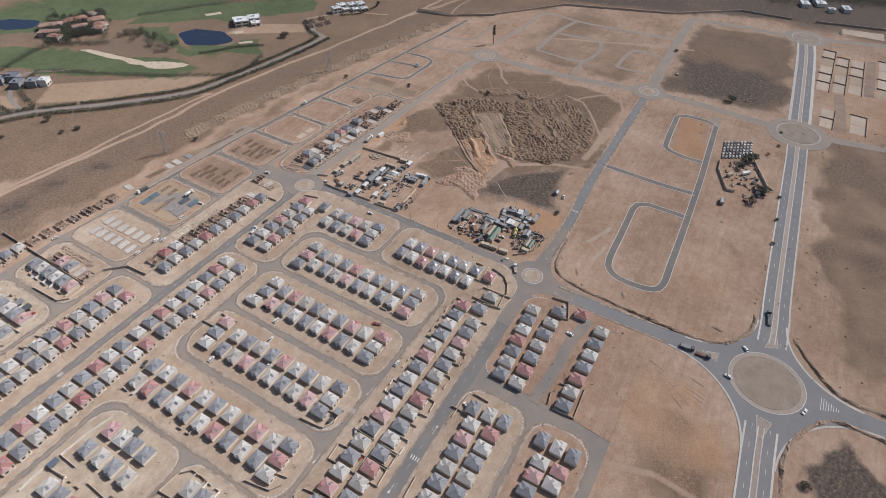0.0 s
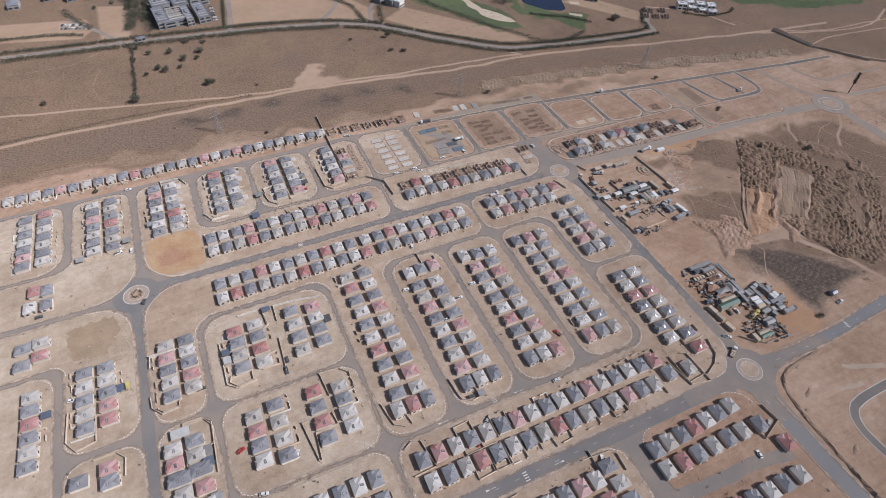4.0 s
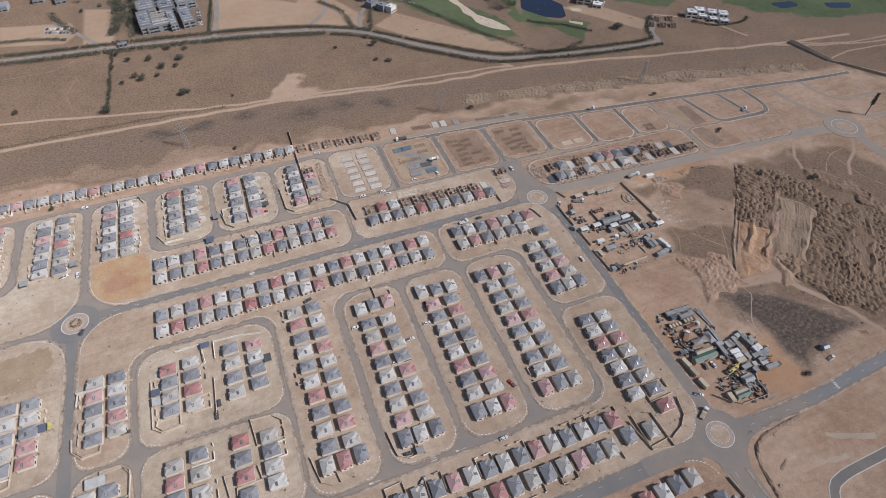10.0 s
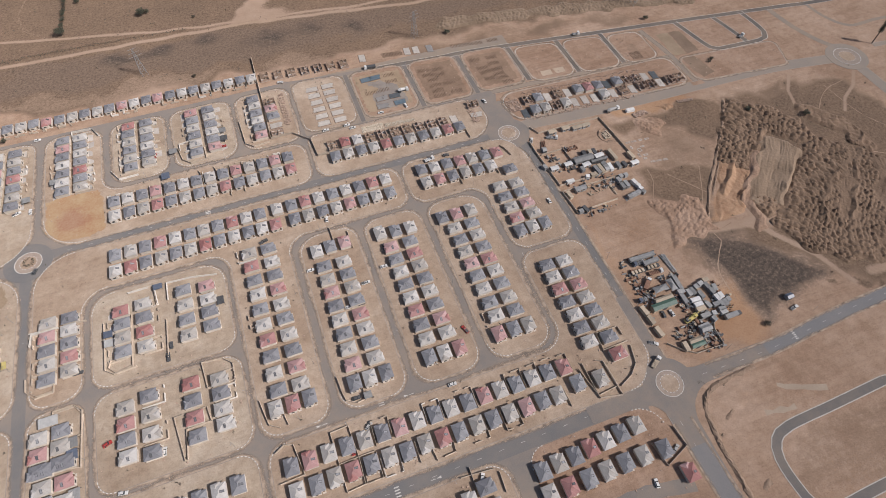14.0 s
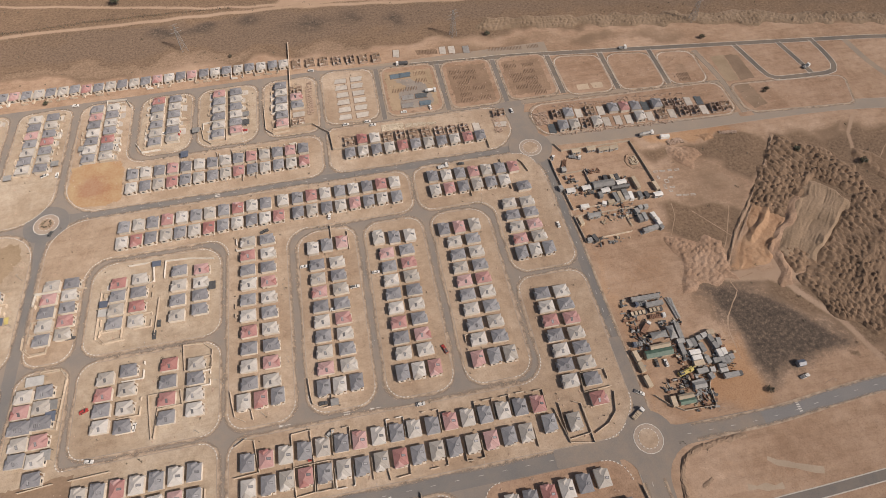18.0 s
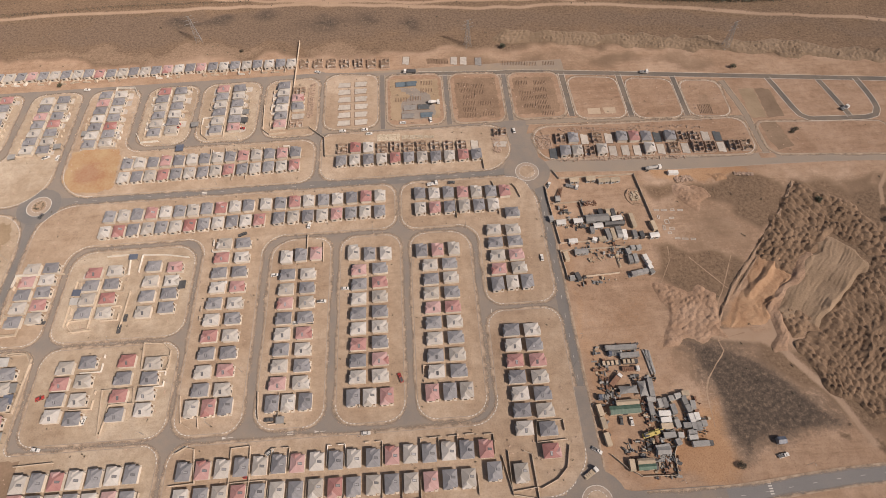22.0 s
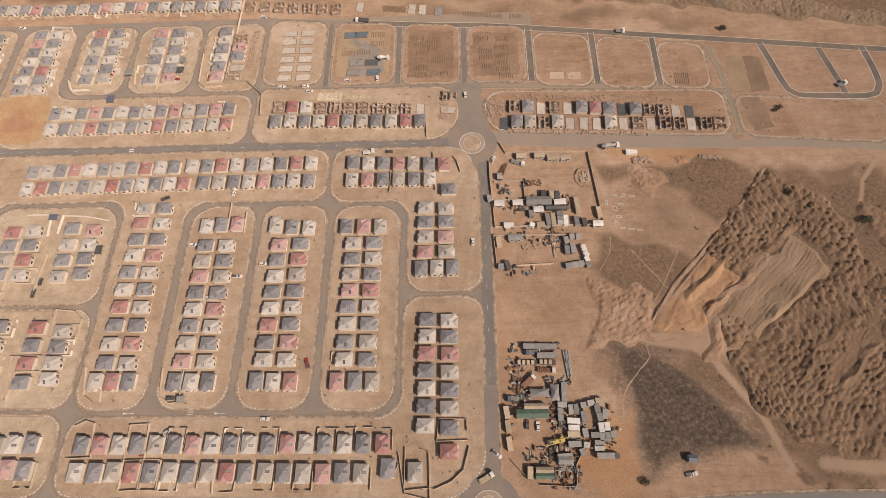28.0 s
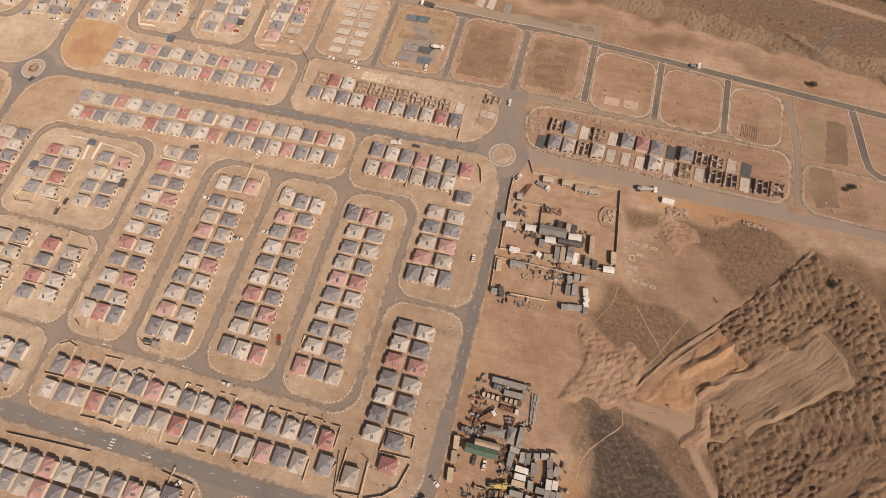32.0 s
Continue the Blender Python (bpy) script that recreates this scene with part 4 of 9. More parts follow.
def dual_carriageway(line, verge=1.0):
    """Two carriageways with a paved median between kerbs, and dashed lane lines."""
    line = smooth_line(line)
    def shifted(o):
        out = []
        for k, p in enumerate(line):
            d = (line[min(k + 1, len(line) - 1)] - line[max(k - 1, 0)]).normalized()
            out.append((p.x - d.y * o, p.y + d.x * o))
        return out
    base = tagged(strip("road", line, 15.0, 0.115, M_TAR_WIDE), "grey dual carriageway with a paved median", "road", kind="structure")
    strip("median", line, 2.7, 0.2, M_PAVE, base)
    for o in (-7.4 - verge / 2, 7.4 + verge / 2):
        strip("kerb", shifted(o), verge, 0.17, M_KERB_PALE, base)
    for o in (-1.5, 1.5):
        strip("kerb", shifted(o), 0.55, 0.24, M_KERB_PALE, base)
    bm = bmesh.new()
    for o in (-4.5, 4.5):
        dashes(bm, shifted(o), 3.0, 9.0, 0.18, 0.135, 0.006)
    part("lane_line", bm, M_PAINT, base, "dashed white lane line", "stuff")
    return base


dual_carriageway([(24, -340), (45, -339.4), (69, -337.9), (150, -334.6), (230, -331.4), (268, -329.5)])
dual_carriageway([(314, -326.5), (400, -322), (470, -318), (508, -314.5)], 2.6)
dual_carriageway([(-37, -342.8), (-56, -343.4), (-83, -344.8), (-200, -350), (-300, -352)])
# sand drifts over the edges of the road that runs east and of the one that runs to the large roundabout
for _line, _half in (([(24, -195), (66, -195), (125, -191), (222, -189.8), (280, -189.5)], 3.7), ([(-3.8, -212), (-3.4, -240), (-2.8, -265), (-2.4, -284)], 5.0)):
    _e = smooth_line(_line)
    for _s in (1, -1):
        _rows = []
        for _k, _p in enumerate(_e):
            _d = (_e[min(_k + 1, len(_e) - 1)] - _e[max(_k - 1, 0)]).normalized()
            _nrm = Vector((-_d.y, _d.x)) * _s
            _rows.append((_p + _nrm * (_half + 0.7), _p + _nrm * (_half - 1.3 - 0.8 * noise.noise((_p.x * 0.08, _p.y * 0.08, _s)))))
        tagged(drift("sand_drift", _rows, 0.155, 0.136), "sand blown over the road's edge", "sand drift", kind="stuff")
# the tar spreads round the roundabout beside the yards
_pts, _bends = rounded([(-46, -189.9, 1), (0.2, -189.9, 14), (0.2, -140, 1), (6.4, -140, 1), (6.6, -190.2, 13), (60, -190.6, 1), (60, -199.6, 1), (4.4, -199.8, 18), (2.4, -252, 1), (-8.4, -252, 1), (-8.8, -198.5, 12), (-46, -198.5, 1)])
_junction = tagged(flat_shape("junction", _pts, 0.118, M_TAR), "dusty tar spreading into a small roundabout", "road", kind="structure")
for _k in (4, 7):
    _arc = _bends[_k - 1] if len(_bends) > _k else []
    if len(_arc) > 6:
        strip("kerb", _arc, 0.5, 0.15, M_KERB_PALE, _junction)
# the tar spreads where the four arms meet the large roundabout
_pts, _bends = rounded([(95, -329.0, 1), (3.0, -331.0, 38), (2.6, -225, 1), (-8.2, -225, 1), (-8, -332.6, 50), (-120, -338.6, 1), (-120, -354.0, 1), (-10.2, -350.6, 49), (-9.6, -455, 1), (0.8, -455, 1), (0.8, -347.8, 45), (95, -344.2, 1)])
_junction = tagged(flat_shape("junction", _pts, 0.131, M_TAR_WIDE), "grey tar spreading into the large roundabout", "road", kind="structure")
for _arc in _bends:
    if len(_arc) > 6:
        strip("kerb", _arc[1:-1], 1.1, 0.175, M_KERB_PALE, _junction)


# ---- houses ----
def roof_material(name, a, b, rough=0.75):
    """Concrete tiles: courses as fine relief, weathering at two scales, each roof a little apart."""
    m, nt, bsdf = nodes_of(name)
    tc = nt.nodes.new("ShaderNodeTexCoord")
    pos = nt.nodes.new("ShaderNodeNewGeometry").outputs["Position"]
    n1, n2 = noise_node(nt, 0.45, 4, 0.6, pos), noise_node(nt, 4.0, 4, 0.7, pos)
    f = math_node(nt, "ADD", math_node(nt, "MULTIPLY", n1.outputs[0], 0.5), math_node(nt, "MULTIPLY", n2.outputs[0], 0.5))
    col = ramp(nt, f, [(0.35, a), (0.65, b)]).outputs[0]
    info = nt.nodes.new("ShaderNodeObjectInfo")
    hsv = nt.nodes.new("ShaderNodeHueSaturation")
    nt.links.new(col, hsv.inputs["Color"])
    nt.links.new(math_node(nt, "ADD", math_node(nt, "MULTIPLY", info.outputs["Random"], 0.34), 0.82), hsv.inputs["Value"])
    nt.links.new(math_node(nt, "ADD", math_node(nt, "MULTIPLY", info.outputs["Random"], -0.5), 1.2), hsv.inputs["Saturation"])
    nt.links.new(hsv.outputs[0], bsdf.inputs["Base Color"])
    wave = nt.nodes.new("ShaderNodeTexWave")
    wave.bands_direction = "Z"
    wave.inputs["Scale"].default_value = 5.0
    nt.links.new(tc.outputs["Object"], wave.inputs["Vector"])
    bump(nt, bsdf, wave.outputs[0], 0.35, 0.03)
    bsdf.inputs["Roughness"].default_value = rough
    return m


ROOFS = {
    "g": roof_material("slate_grey_tiles", (0.178, 0.178, 0.19), (0.262, 0.26, 0.272)),
    "w": roof_material("pale_beige_tiles", (0.355, 0.33, 0.30), (0.475, 0.445, 0.41)),
    "r": roof_material("faded_red_tiles", (0.33, 0.168, 0.156), (0.43, 0.243, 0.226)),
}
ROOF_WORD = {"g": "slate grey", "w": "pale beige", "r": "faded red"}
M_PLASTER = surface("plaster_wall", (0.44, 0.385, 0.32), (0.57, 0.51, 0.44), 0.4, 2.5, bump_s=0.1)
M_WALL = surface("garden_wall", (0.40, 0.325, 0.25), (0.53, 0.44, 0.345), 0.4, 3.0, vary=0.2, bump_s=0.3)
M_WALL_WHITE = surface("white_wall", (0.55, 0.51, 0.45), (0.68, 0.64, 0.58), 0.4, 3.0, bump_s=0.1)
M_BRICK = surface("stock_brick", (0.285, 0.20, 0.152), (0.44, 0.33, 0.255), 0.6, 5.0, bump_s=0.4)
M_CONC = surface("concrete_slab", (0.355, 0.32, 0.283), (0.49, 0.447, 0.397), 0.4, 3.0, bump_s=0.15)
M_BLUE_SHEET = surface("blue_grey_sheet", (0.085, 0.12, 0.145), (0.15, 0.19, 0.215), 0.6, 4.0, rough=0.5)
M_GREY_SLAB = surface("weathered_slab", (0.20, 0.19, 0.18), (0.28, 0.265, 0.25), 0.4, 3.0, bump_s=0.15)
M_SHEET = surface("dark_plastic_sheet", (0.075, 0.082, 0.085), (0.12, 0.13, 0.135), 0.4, 3.0, rough=0.5)
M_GLASS = surface("window_glass", (0.03, 0.035, 0.04), (0.06, 0.065, 0.07), 0.5, 2.0, rough=0.12, bump_s=0.0)
M_DOOR = surface("brown_door", (0.10, 0.06, 0.035), (0.16, 0.10, 0.06), 0.8, 4.0, rough=0.6)
M_PANEL = surface("solar_collector", (0.05, 0.05, 0.055), (0.09, 0.09, 0.095), 1.0, 5.0, rough=0.6, bump_s=0.0)
M_TANK = surface("white_tank", (0.36, 0.35, 0.33), (0.5, 0.48, 0.45), 1.0, 5.0, rough=0.35, bump_s=0.0)
M_COLLECTOR = surface("collector_glass", (0.15, 0.15, 0.16), (0.30, 0.30, 0.31), 0.05, 3.0, rough=0.25, vary=0.5, bump_s=0.0)
M_TRENCH = surface("turned_earth", (0.15, 0.098, 0.066), (0.26, 0.175, 0.12), 0.5, 3.0, bump_s=0.6, bump_d=0.1)
M_TIMBER = surface("raw_timber", (0.24, 0.17, 0.11), (0.38, 0.28, 0.19), 0.8, 5.0)


def hip_roof(bm, w, l, z0, rise, over=0.14):
    """A hipped roof w wide and l long along y, with a fascia."""
    hw, hl = w / 2, l / 2
    c = [(-hw, -hl), (hw, -hl), (hw, hl), (-hw, hl)]
    low = [bm.verts.new((x, y, z0 - over)) for x, y in c]
    eave = [bm.verts.new((x, y, z0)) for x, y in c]
    a, b = bm.verts.new((0, -hl + hw * 1.0, z0 + rise)), bm.verts.new((0, hl - hw * 1.0, z0 + rise))
    bm.faces.new(low[::-1])
    for i in range(4):
        bm.faces.new((low[i], low[(i + 1) % 4], eave[(i + 1) % 4], eave[i]))
    bm.faces.new((eave[0], eave[1], a))
    bm.faces.new((eave[1], eave[2], b, a))
    bm.faces.new((eave[2], eave[3], b))
    bm.faces.new((eave[3], eave[0], a, b))


def ridge_caps(bm, w, l, z0, rise):
    hw, hl = w / 2, l / 2
    a, b = Vector((0, -hl + hw, z0 + rise + 0.02)), Vector((0, hl - hw, z0 + rise + 0.02))
    tube(bm, a, b, 0.08, 5)
    for e, p in (((-hw, -hl), a), ((hw, -hl), a), ((hw, hl), b), ((-hw, hl), b)):
        tube(bm, (*e, z0), p, 0.07, 5)


def house_template(colour, geyser_side, wing_side):
    """A small plastered house, its front to -y: tiled hipped roof, front gable, openings and a solar geyser."""
    base = new({"g": "grey_roofed_house", "w": "beige_roofed_house", "r": "red_roofed_house"}[colour])
    W, L, H, RISE = 6.75, 8.6, 2.75, 1.75
    bm = bmesh.new()
    box(bm, -W / 2 + 0.32, W / 2 - 0.32, -L / 2 + 0.95, L / 2 - 0.35, 0, H - 0.1)
    wx = 1.1 * wing_side
    box(bm, wx - 1.9, wx + 1.9, -L / 2 + 0.1, -L / 2 + 0.96, 0, H - 0.12)
    # porch slab and its low side wall
    box(bm, -2.2 * wing_side - 0.75, -2.2 * wing_side + 0.75, -L / 2 + 0.05, -L / 2 + 0.94, 0, 0.16)
    part("wall", bm, M_PLASTER, base, "beige plastered walls")
    bm = bmesh.new()
    hip_roof(bm, W, L - 0.7, H, RISE)
    ridge_caps(bm, W, L - 0.7, H, RISE)
    bmesh.ops.translate(bm, verts=bm.verts[:], vec=(0, 0.35, 0))
    part("roof", bm, ROOFS[colour], base)
    # front gable
    bm = bmesh.new()
    g, y0, y1, z0, zr = 2.25, -L / 2 + 0.0, -L / 2 + 3.2, H + 0.01, H + 1.15
    v = [bm.verts.new(p) for p in ((wx - g, y0, z0), (wx + g, y0, z0), (wx, y0 + 1.3, zr), (wx - g, y1, z0), (wx + g, y1, z0), (wx, y1, zr),
                                   (wx - g, y0, z0 - 0.13), (wx + g, y0, z0 - 0.13), (wx - g, y1, z0 - 0.13), (wx + g, y1, z0 - 0.13))]
    for f in ((0, 2, 5, 3), (1, 4, 5, 2), (0, 6, 7, 1), (0, 3, 8, 6), (1, 7, 9, 4), (6, 8, 9, 7), (0, 1, 2)):
        bm.faces.new([v[i] for i in f])
    bmesh.ops.recalc_face_normals(bm, faces=bm.faces[:])
    part("front_gable", bm, ROOFS[colour], base)
    bm = bmesh.new()
    dx = -2.1 * wing_side
    box(bm, dx - 0.43, dx + 0.43, -L / 2 + 0.88, -L / 2 + 0.96, 0.16, 2.15)
    part("door", bm, M_DOOR, base, "brown timber front door")
    for x, y, wx_, wy in ((wx, -L / 2 + 0.08, 0.75, 0.05),):
        bm = bmesh.new()
        box(bm, x - wx_, x + wx_, y - wy, y + wy, 0.95, 2.05)
        part("window", bm, M_GLASS, base, "dark glazed window")
    # solar geyser lying on the slope
    s = geyser_side
    tilt = math.atan2(RISE, W / 2)
    m = Matrix.Translation((s * W * 0.24, 0.6, H + RISE * 0.52 + 0.06)) @ Matrix.Rotation(s * tilt, 4, "Y")
    bm = bmesh.new()
    box(bm, -0.9, 0.9, -0.56, -0.4, 0, 0.16, m)
    box(bm, -0.9, 0.9, 0.4, 0.56, 0, 0.16, m)
    box(bm, -0.9 if s < 0 else 0.74, -0.74 if s < 0 else 0.9, -0.4, 0.4, 0, 0.16, m)
    dark = len(bm.faces)
    box(bm, -0.74, 0.74, -0.4, 0.4, 0, 0.1, m)
    tube(bm, m @ Vector((-s * 0.98, -0.6, 0.2)), m @ Vector((-s * 0.98, 0.6, 0.2)), 0.2, 8)
    bm.faces.ensure_lookup_table()
    for f in bm.faces[dark:]:
        f.material_index = 1
    part("solar_geyser", bm, M_PANEL, base, "glazed solar collector in a dark frame, with its tank").data.materials.append(M_COLLECTOR)
    return tagged(base, "small plastered house under a " + ROOF_WORD[colour] + " tiled roof", "house", "estate houses")


def shell_template(seed):
    """Brick walls of a house that still wants its roof."""
    rng = random.Random(seed)
    base = new("unfinished_house")
    bm = bmesh.new()
    box(bm, -3.2, 3.2, -4.2, 4.2, 0, 0.22)
    part("floor_slab", bm, M_CONC, base, "raw concrete slab")
    t = 0.14
    runs = [(-3, -4, 3, -4), (3, -4, 3, 4), (3, 4, -3, 4), (-3, 4, -3, -4), (-3, -0.6, 3, -0.6), (0.2, -4, 0.2, 4), (-3, 1.9, 0.2, 1.9)]
    for x0, y0, x1, y1 in runs:
        bm = bmesh.new()
        n = 4
        for k in range(n):
            if rng.random() < 0.24:
                h = 0.95
            else:
                h = rng.choice((1.6, 2.1, 2.3, 2.4))
            a, b = k / n, (k + 1) / n
            xa, xb, ya, yb = x0 + (x1 - x0) * a, x0 + (x1 - x0) * b, y0 + (y1 - y0) * a, y0 + (y1 - y0) * b
            box(bm, min(xa, xb) - t, max(xa, xb) + t, min(ya, yb) - t, max(ya, yb) + t, 0.2, h)
        part("brick_wall", bm, M_BRICK, base)
    if seed % 2:
        for k in range(5):
            bm = bmesh.new()
            y = -3.4 + k * 1.7
            tube(bm, (-3.2, y, 2.45), (0, y, 3.7), 0.06, 5)
            tube(bm, (0, y, 3.7), (3.2, y, 2.45), 0.06, 5)
            tube(bm, (-3.2, y, 2.45), (3.2, y, 2.45), 0.06, 5)
            part("roof_truss", bm, M_TIMBER, base)
    return tagged(base, "roofless house shell of brown brick walls", "unfinished house", "houses being built")


def slab_template(material, label):
    base = new("house_slab")
    bm = bmesh.new()
    box(bm, -2.35, 2.35, -4.0, 4.0, 0, 0.3)
    box(bm, 0.2, 2.2, -4.7, -4.0, 0, 0.28)
    bmesh.ops.recalc_face_normals(bm, faces=bm.faces[:])
    part("floor_slab", bm, material, base)
    # low dark brown strips that outline three sides of the slab
    bm = bmesh.new()
    for x0, x1, y0, y1 in ((-2.8, -2.35, -4.5, 4.5), (2.35, 2.8, -4.5, 4.5), (-2.35, 2.35, 4.0, 4.5)):
        box(bm, x0, x1, y0, y1, -0.02, 0.06)
    part("backfill", bm, M_TRENCH, base, "dark brown strips round the slab")
    bm = bmesh.new()
    for x, y in ((-1.8, 2.9), (-1.1, 2.9), (2.3, 1.2)):
        tube(bm, (x, y, 0.3), (x, y, 0.8), 0.06, 6)
    part("pipe_stub", bm, M_TANK, base)
    return tagged(base, label, "house slab", "house slabs")


def trench_template(seed):
    rng = random.Random(seed)
    base = new("foundation_trench")
    bm = bmesh.new()
    for k in range(8):
        x = -4.0 + k * 1.14
        rings = []
        for j in range(9):
            y = -2.3 + j * 0.575
            w, h = rng.uniform(0.2, 0.36), 0 if j in (0, 8) else rng.uniform(0.12, 0.36)
            rings.append([bm.verts.new((x + o * w, y + rng.uniform(-.1, .1), z)) for o, z in ((-1, -0.02), (-0.3, h), (0.35, h * 0.9), (1, -0.02))])
        for a, b in zip(rings, rings[1:]):
            for i in range(3):
                bm.faces.new((a[i], a[i + 1], b[i + 1], b[i]))
    part("soil_ridges", bm, M_TRENCH, base, "", "stuff")
    return tagged(base, "rows of turned brown earth along foundation trenches", "foundation", "foundation trenches")


_made = {}


def template(kind, *args):
    key = (kind, *args)
    if key not in _made:
        _made[key] = {"house": house_template, "shell": shell_template, "slab": slab_template, "trench": trench_template}[kind](*args)
        return _made[key], True
    return _made[key], False


TURN = {"S": 0, "N": 180, "E": 90, "W": -90}
_rng = random.Random(7)
_count = [0]


def put_thing(key, m):
    ob, fresh = template(*key)
    if fresh:
        ob.matrix_basis = m
        return ob
    return copy_thing(ob, m)


def row(x0, y0, x1, y1, face, colours, z=0.13, turn=0.0):
    """Houses in a row from one end to the other: g, w, r roofs, u a shell, s a slab, k a sheeted slab, f trenches."""
    n = len(colours)
    for k, c in enumerate(colours):
        a = k / max(1, n - 1)
        x, y = x0 + (x1 - x0) * a + _rng.uniform(-0.22, 0.22), y0 + (y1 - y0) * a + _rng.uniform(-0.25, 0.25)
        _count[0] += 1
        if c in "gwr":
            _rng.random()
            key = ("house", c, 1 if face in "SW" else -1, 1 if face in "NW" else -1)
        elif c == "u":
            key = ("shell", _rng.choice((1, 2, 3, 4)))
        elif c == "s":
            key = ("slab", M_CONC, "bare pale concrete house slab")
        elif c == "k":
            key = ("slab", M_SHEET, "house slab under dark plastic sheet")
        elif c == "f":
            key = ("trench", _rng.choice((1, 2)))
        else:
            continue
        put_thing(key, pose(x, y, z, 0, 0, TURN[face] + turn + _rng.uniform(-1, 1)))


# the rows of houses, block by block
row(-261.3, -14.2, -176.7, -12.8, "N", "gwgrwgwgrwg")
row(-166.0, -12.7, -95.8, -12.3, "N", "wgrwgwgrw")
row(-261.5, -25.9, -168.8, -24.3, "S", "wrgwgwrgwgwr")
row(-157.2, -24.0, -96.1, -24.1, "S", "gwgwrgwg")
row(-188.0, -40.2, -188.0, -128.5, "W", "wrgwgwrgwg")
row(-176.3, -40.6, -176.3, -128.9, "E", "gwgrwgwgrw")
row(-190.6, -137.8, -173.7, -138.0, "S", "wrg")
row(-150.2, -52.1, -133.3, -51.4, "N", "wgr")
row(-148.8, -64.5, -148.8, -128.0, "W", "gwrgwgwr")
row(-136.9, -64.7, -136.9, -128.3, "E", "wgwgrwgw")
row(-150.8, -138.5, -134.0, -138.6, "S", "gwg")
row(-111.3, -53.1, -92.7, -54.7, "N", "wgw")
row(-108.1, -64.8, -108.1, -127.6, "W", "rgwgwrgw")
row(-96.4, -64.3, -96.4, -127.7, "E", "grwgwgrw")
row(-110.4, -138.2, -93.4, -138.7, "S", "gwr")
row(-71.9, -54.2, -53.5, -54.5, "N", "grw")
row(-67.9, -64.6, -67.9, -127.9, "W", "wgwrgwgw")
row(-56.6, -64.5, -56.6, -128.0, "E", "gwgrwgwg")
row(-70.5, -138.4, -53.4, -138.6, "S", "rgw")
row(-27.4, -108.2, -27.4, -159.2, "W", "gwrgwgw")
row(-16.0, -108.4, -16.0, -160.1, "E", "wgrwgwg")
row(-16.2, -170.7, -16.2, -170.7, "E", "r")
row(-71.3, -12.8, -18.8, -15.0, "N", "gwgrwgr")
row(-71.4, -24.2, -26.8, -25.0, "S", "wrgwgw")
row(-29.0, -43.4, -29.0, -70.4, "W", "wgwr")
row(-17.7, -43.8, -17.7, -70.2, "E", "wgrw")
row(-30.8, -80.0, -14.1, -79.5, "S", "gwg")
row(-16.1, -31.6, -16.1, -31.6, "E", "g")
row(-189.1, -167.3, -47.0, -167.2, "N", "grwgwgrwgwgrwgwgr")
row(-188.7, -179.2, -56.2, -179.8, "S", "wgwrgwgwrgwgwrgw")
row(-43.9, -177.8, -31.5, -179.3, "S", "gw")
row(-297.5, -48.8, -297.5, -82.3, "W", "wrgwg")
row(-286.3, -48.6, -286.3, -80.9, "E", "gwgrw")
row(-260.1, -54.2, -260.1, -79.5, "W", "rgwg")
row(-248.2, -53.5, -248.2, -80.2, "E", "wgrw")
row(-226.6, -52.2, -226.6, -81.5, "W", "gwgw")
row(-214.2, -54.2, -214.2, -79.7, "E", "rwgg")
row(-260.6, -111.5, -260.6, -136.6, "W", "wrgw")
row(-249.1, -109.3, -249.1, -138.5, "E", "gwwg")
row(-228.6, -109.7, -228.6, -137.7, "W", "rgrg")
row(-214.8, -112.0, -214.8, -136.5, "E", "wgww")
row(-266.0, -167.3, -213.6, -166.9, "N", "wgrwgwg")
row(-265.9, -176.8, -213.3, -178.4, "S", "rgwgwrg")
row(-260.6, 28.0, -151.1, 28.6, "N", "gwgrgwgwgrwgrg")
row(-260.3, 16.2, -150.9, 17.2, "S", "wgwrgwgwrgwgwr")
row(-120.9, 18.2, -33.0, 16.0, "S", "gwgwrgwgwrg")
row(-120.5, 29.2, -33.4, 25.6, "N", "urwuuuuuuus")
row(23.4, 25.3, 126.1, 18.9, "N", "ugsusgrgkguusk", turn=-3)
row(16.6, 14.0, 141.2, 9.3, "S", "kgwuwssswsusuusuu", turn=-3)
row(-291.0, 94.8, -291.0, 47.7, "W", "grgwgwg")
row(-279.8, 94.8, -279.8, 48.3, "E", "wgwgrgw")
row(-249.1, 94.6, -249.1, 54.9, "W", "rgwgwg")
row(-237.4, 94.3, -237.4, 55.9, "E", "gwgwgw")
row(-206.9, 93.5, -206.9, 54.0, "W", "rgwgwg")
row(-195.0, 93.3, -195.0, 54.9, "E", "gwgwgr")
row(-163.7, 93.2, -163.7, 55.2, "W", "gwgwgr")
row(-152.6, 87.0, -152.6, 55.1, "E", "urgsu")
row(-120.4, 91.4, -120.2, 53.6, "W", "ssssss")
row(-109.4, 91.6, -108.8, 53.6, "E", "ssssss")
row(-331.6, 92.7, -331.6, 45.9, "W", "wgrgwgw")
row(-320.2, 93.2, -320.2, 45.4, "E", "gwgrgwg")
row(-385.0, 120.8, -310.0, 119.8, "S", "wgwgrgwgwg", z=-0.03)
row(-301.6, 118.4, -227.2, 118.9, "S", "rgwgwgrwgr", z=-0.03)
row(-218.6, 118.6, -160.4, 117.1, "S", "gwgwgwgw", z=-0.03)
row(-150.8, 116.5, -91.2, 111.2, "S", "uuuuuuu", z=-0.03)
row(-372.9, 93.9, -372.9, 48.6, "W", "gwgwgrg")
row(-361.4, 95.9, -361.4, 49.2, "E", "rgwgwgw")
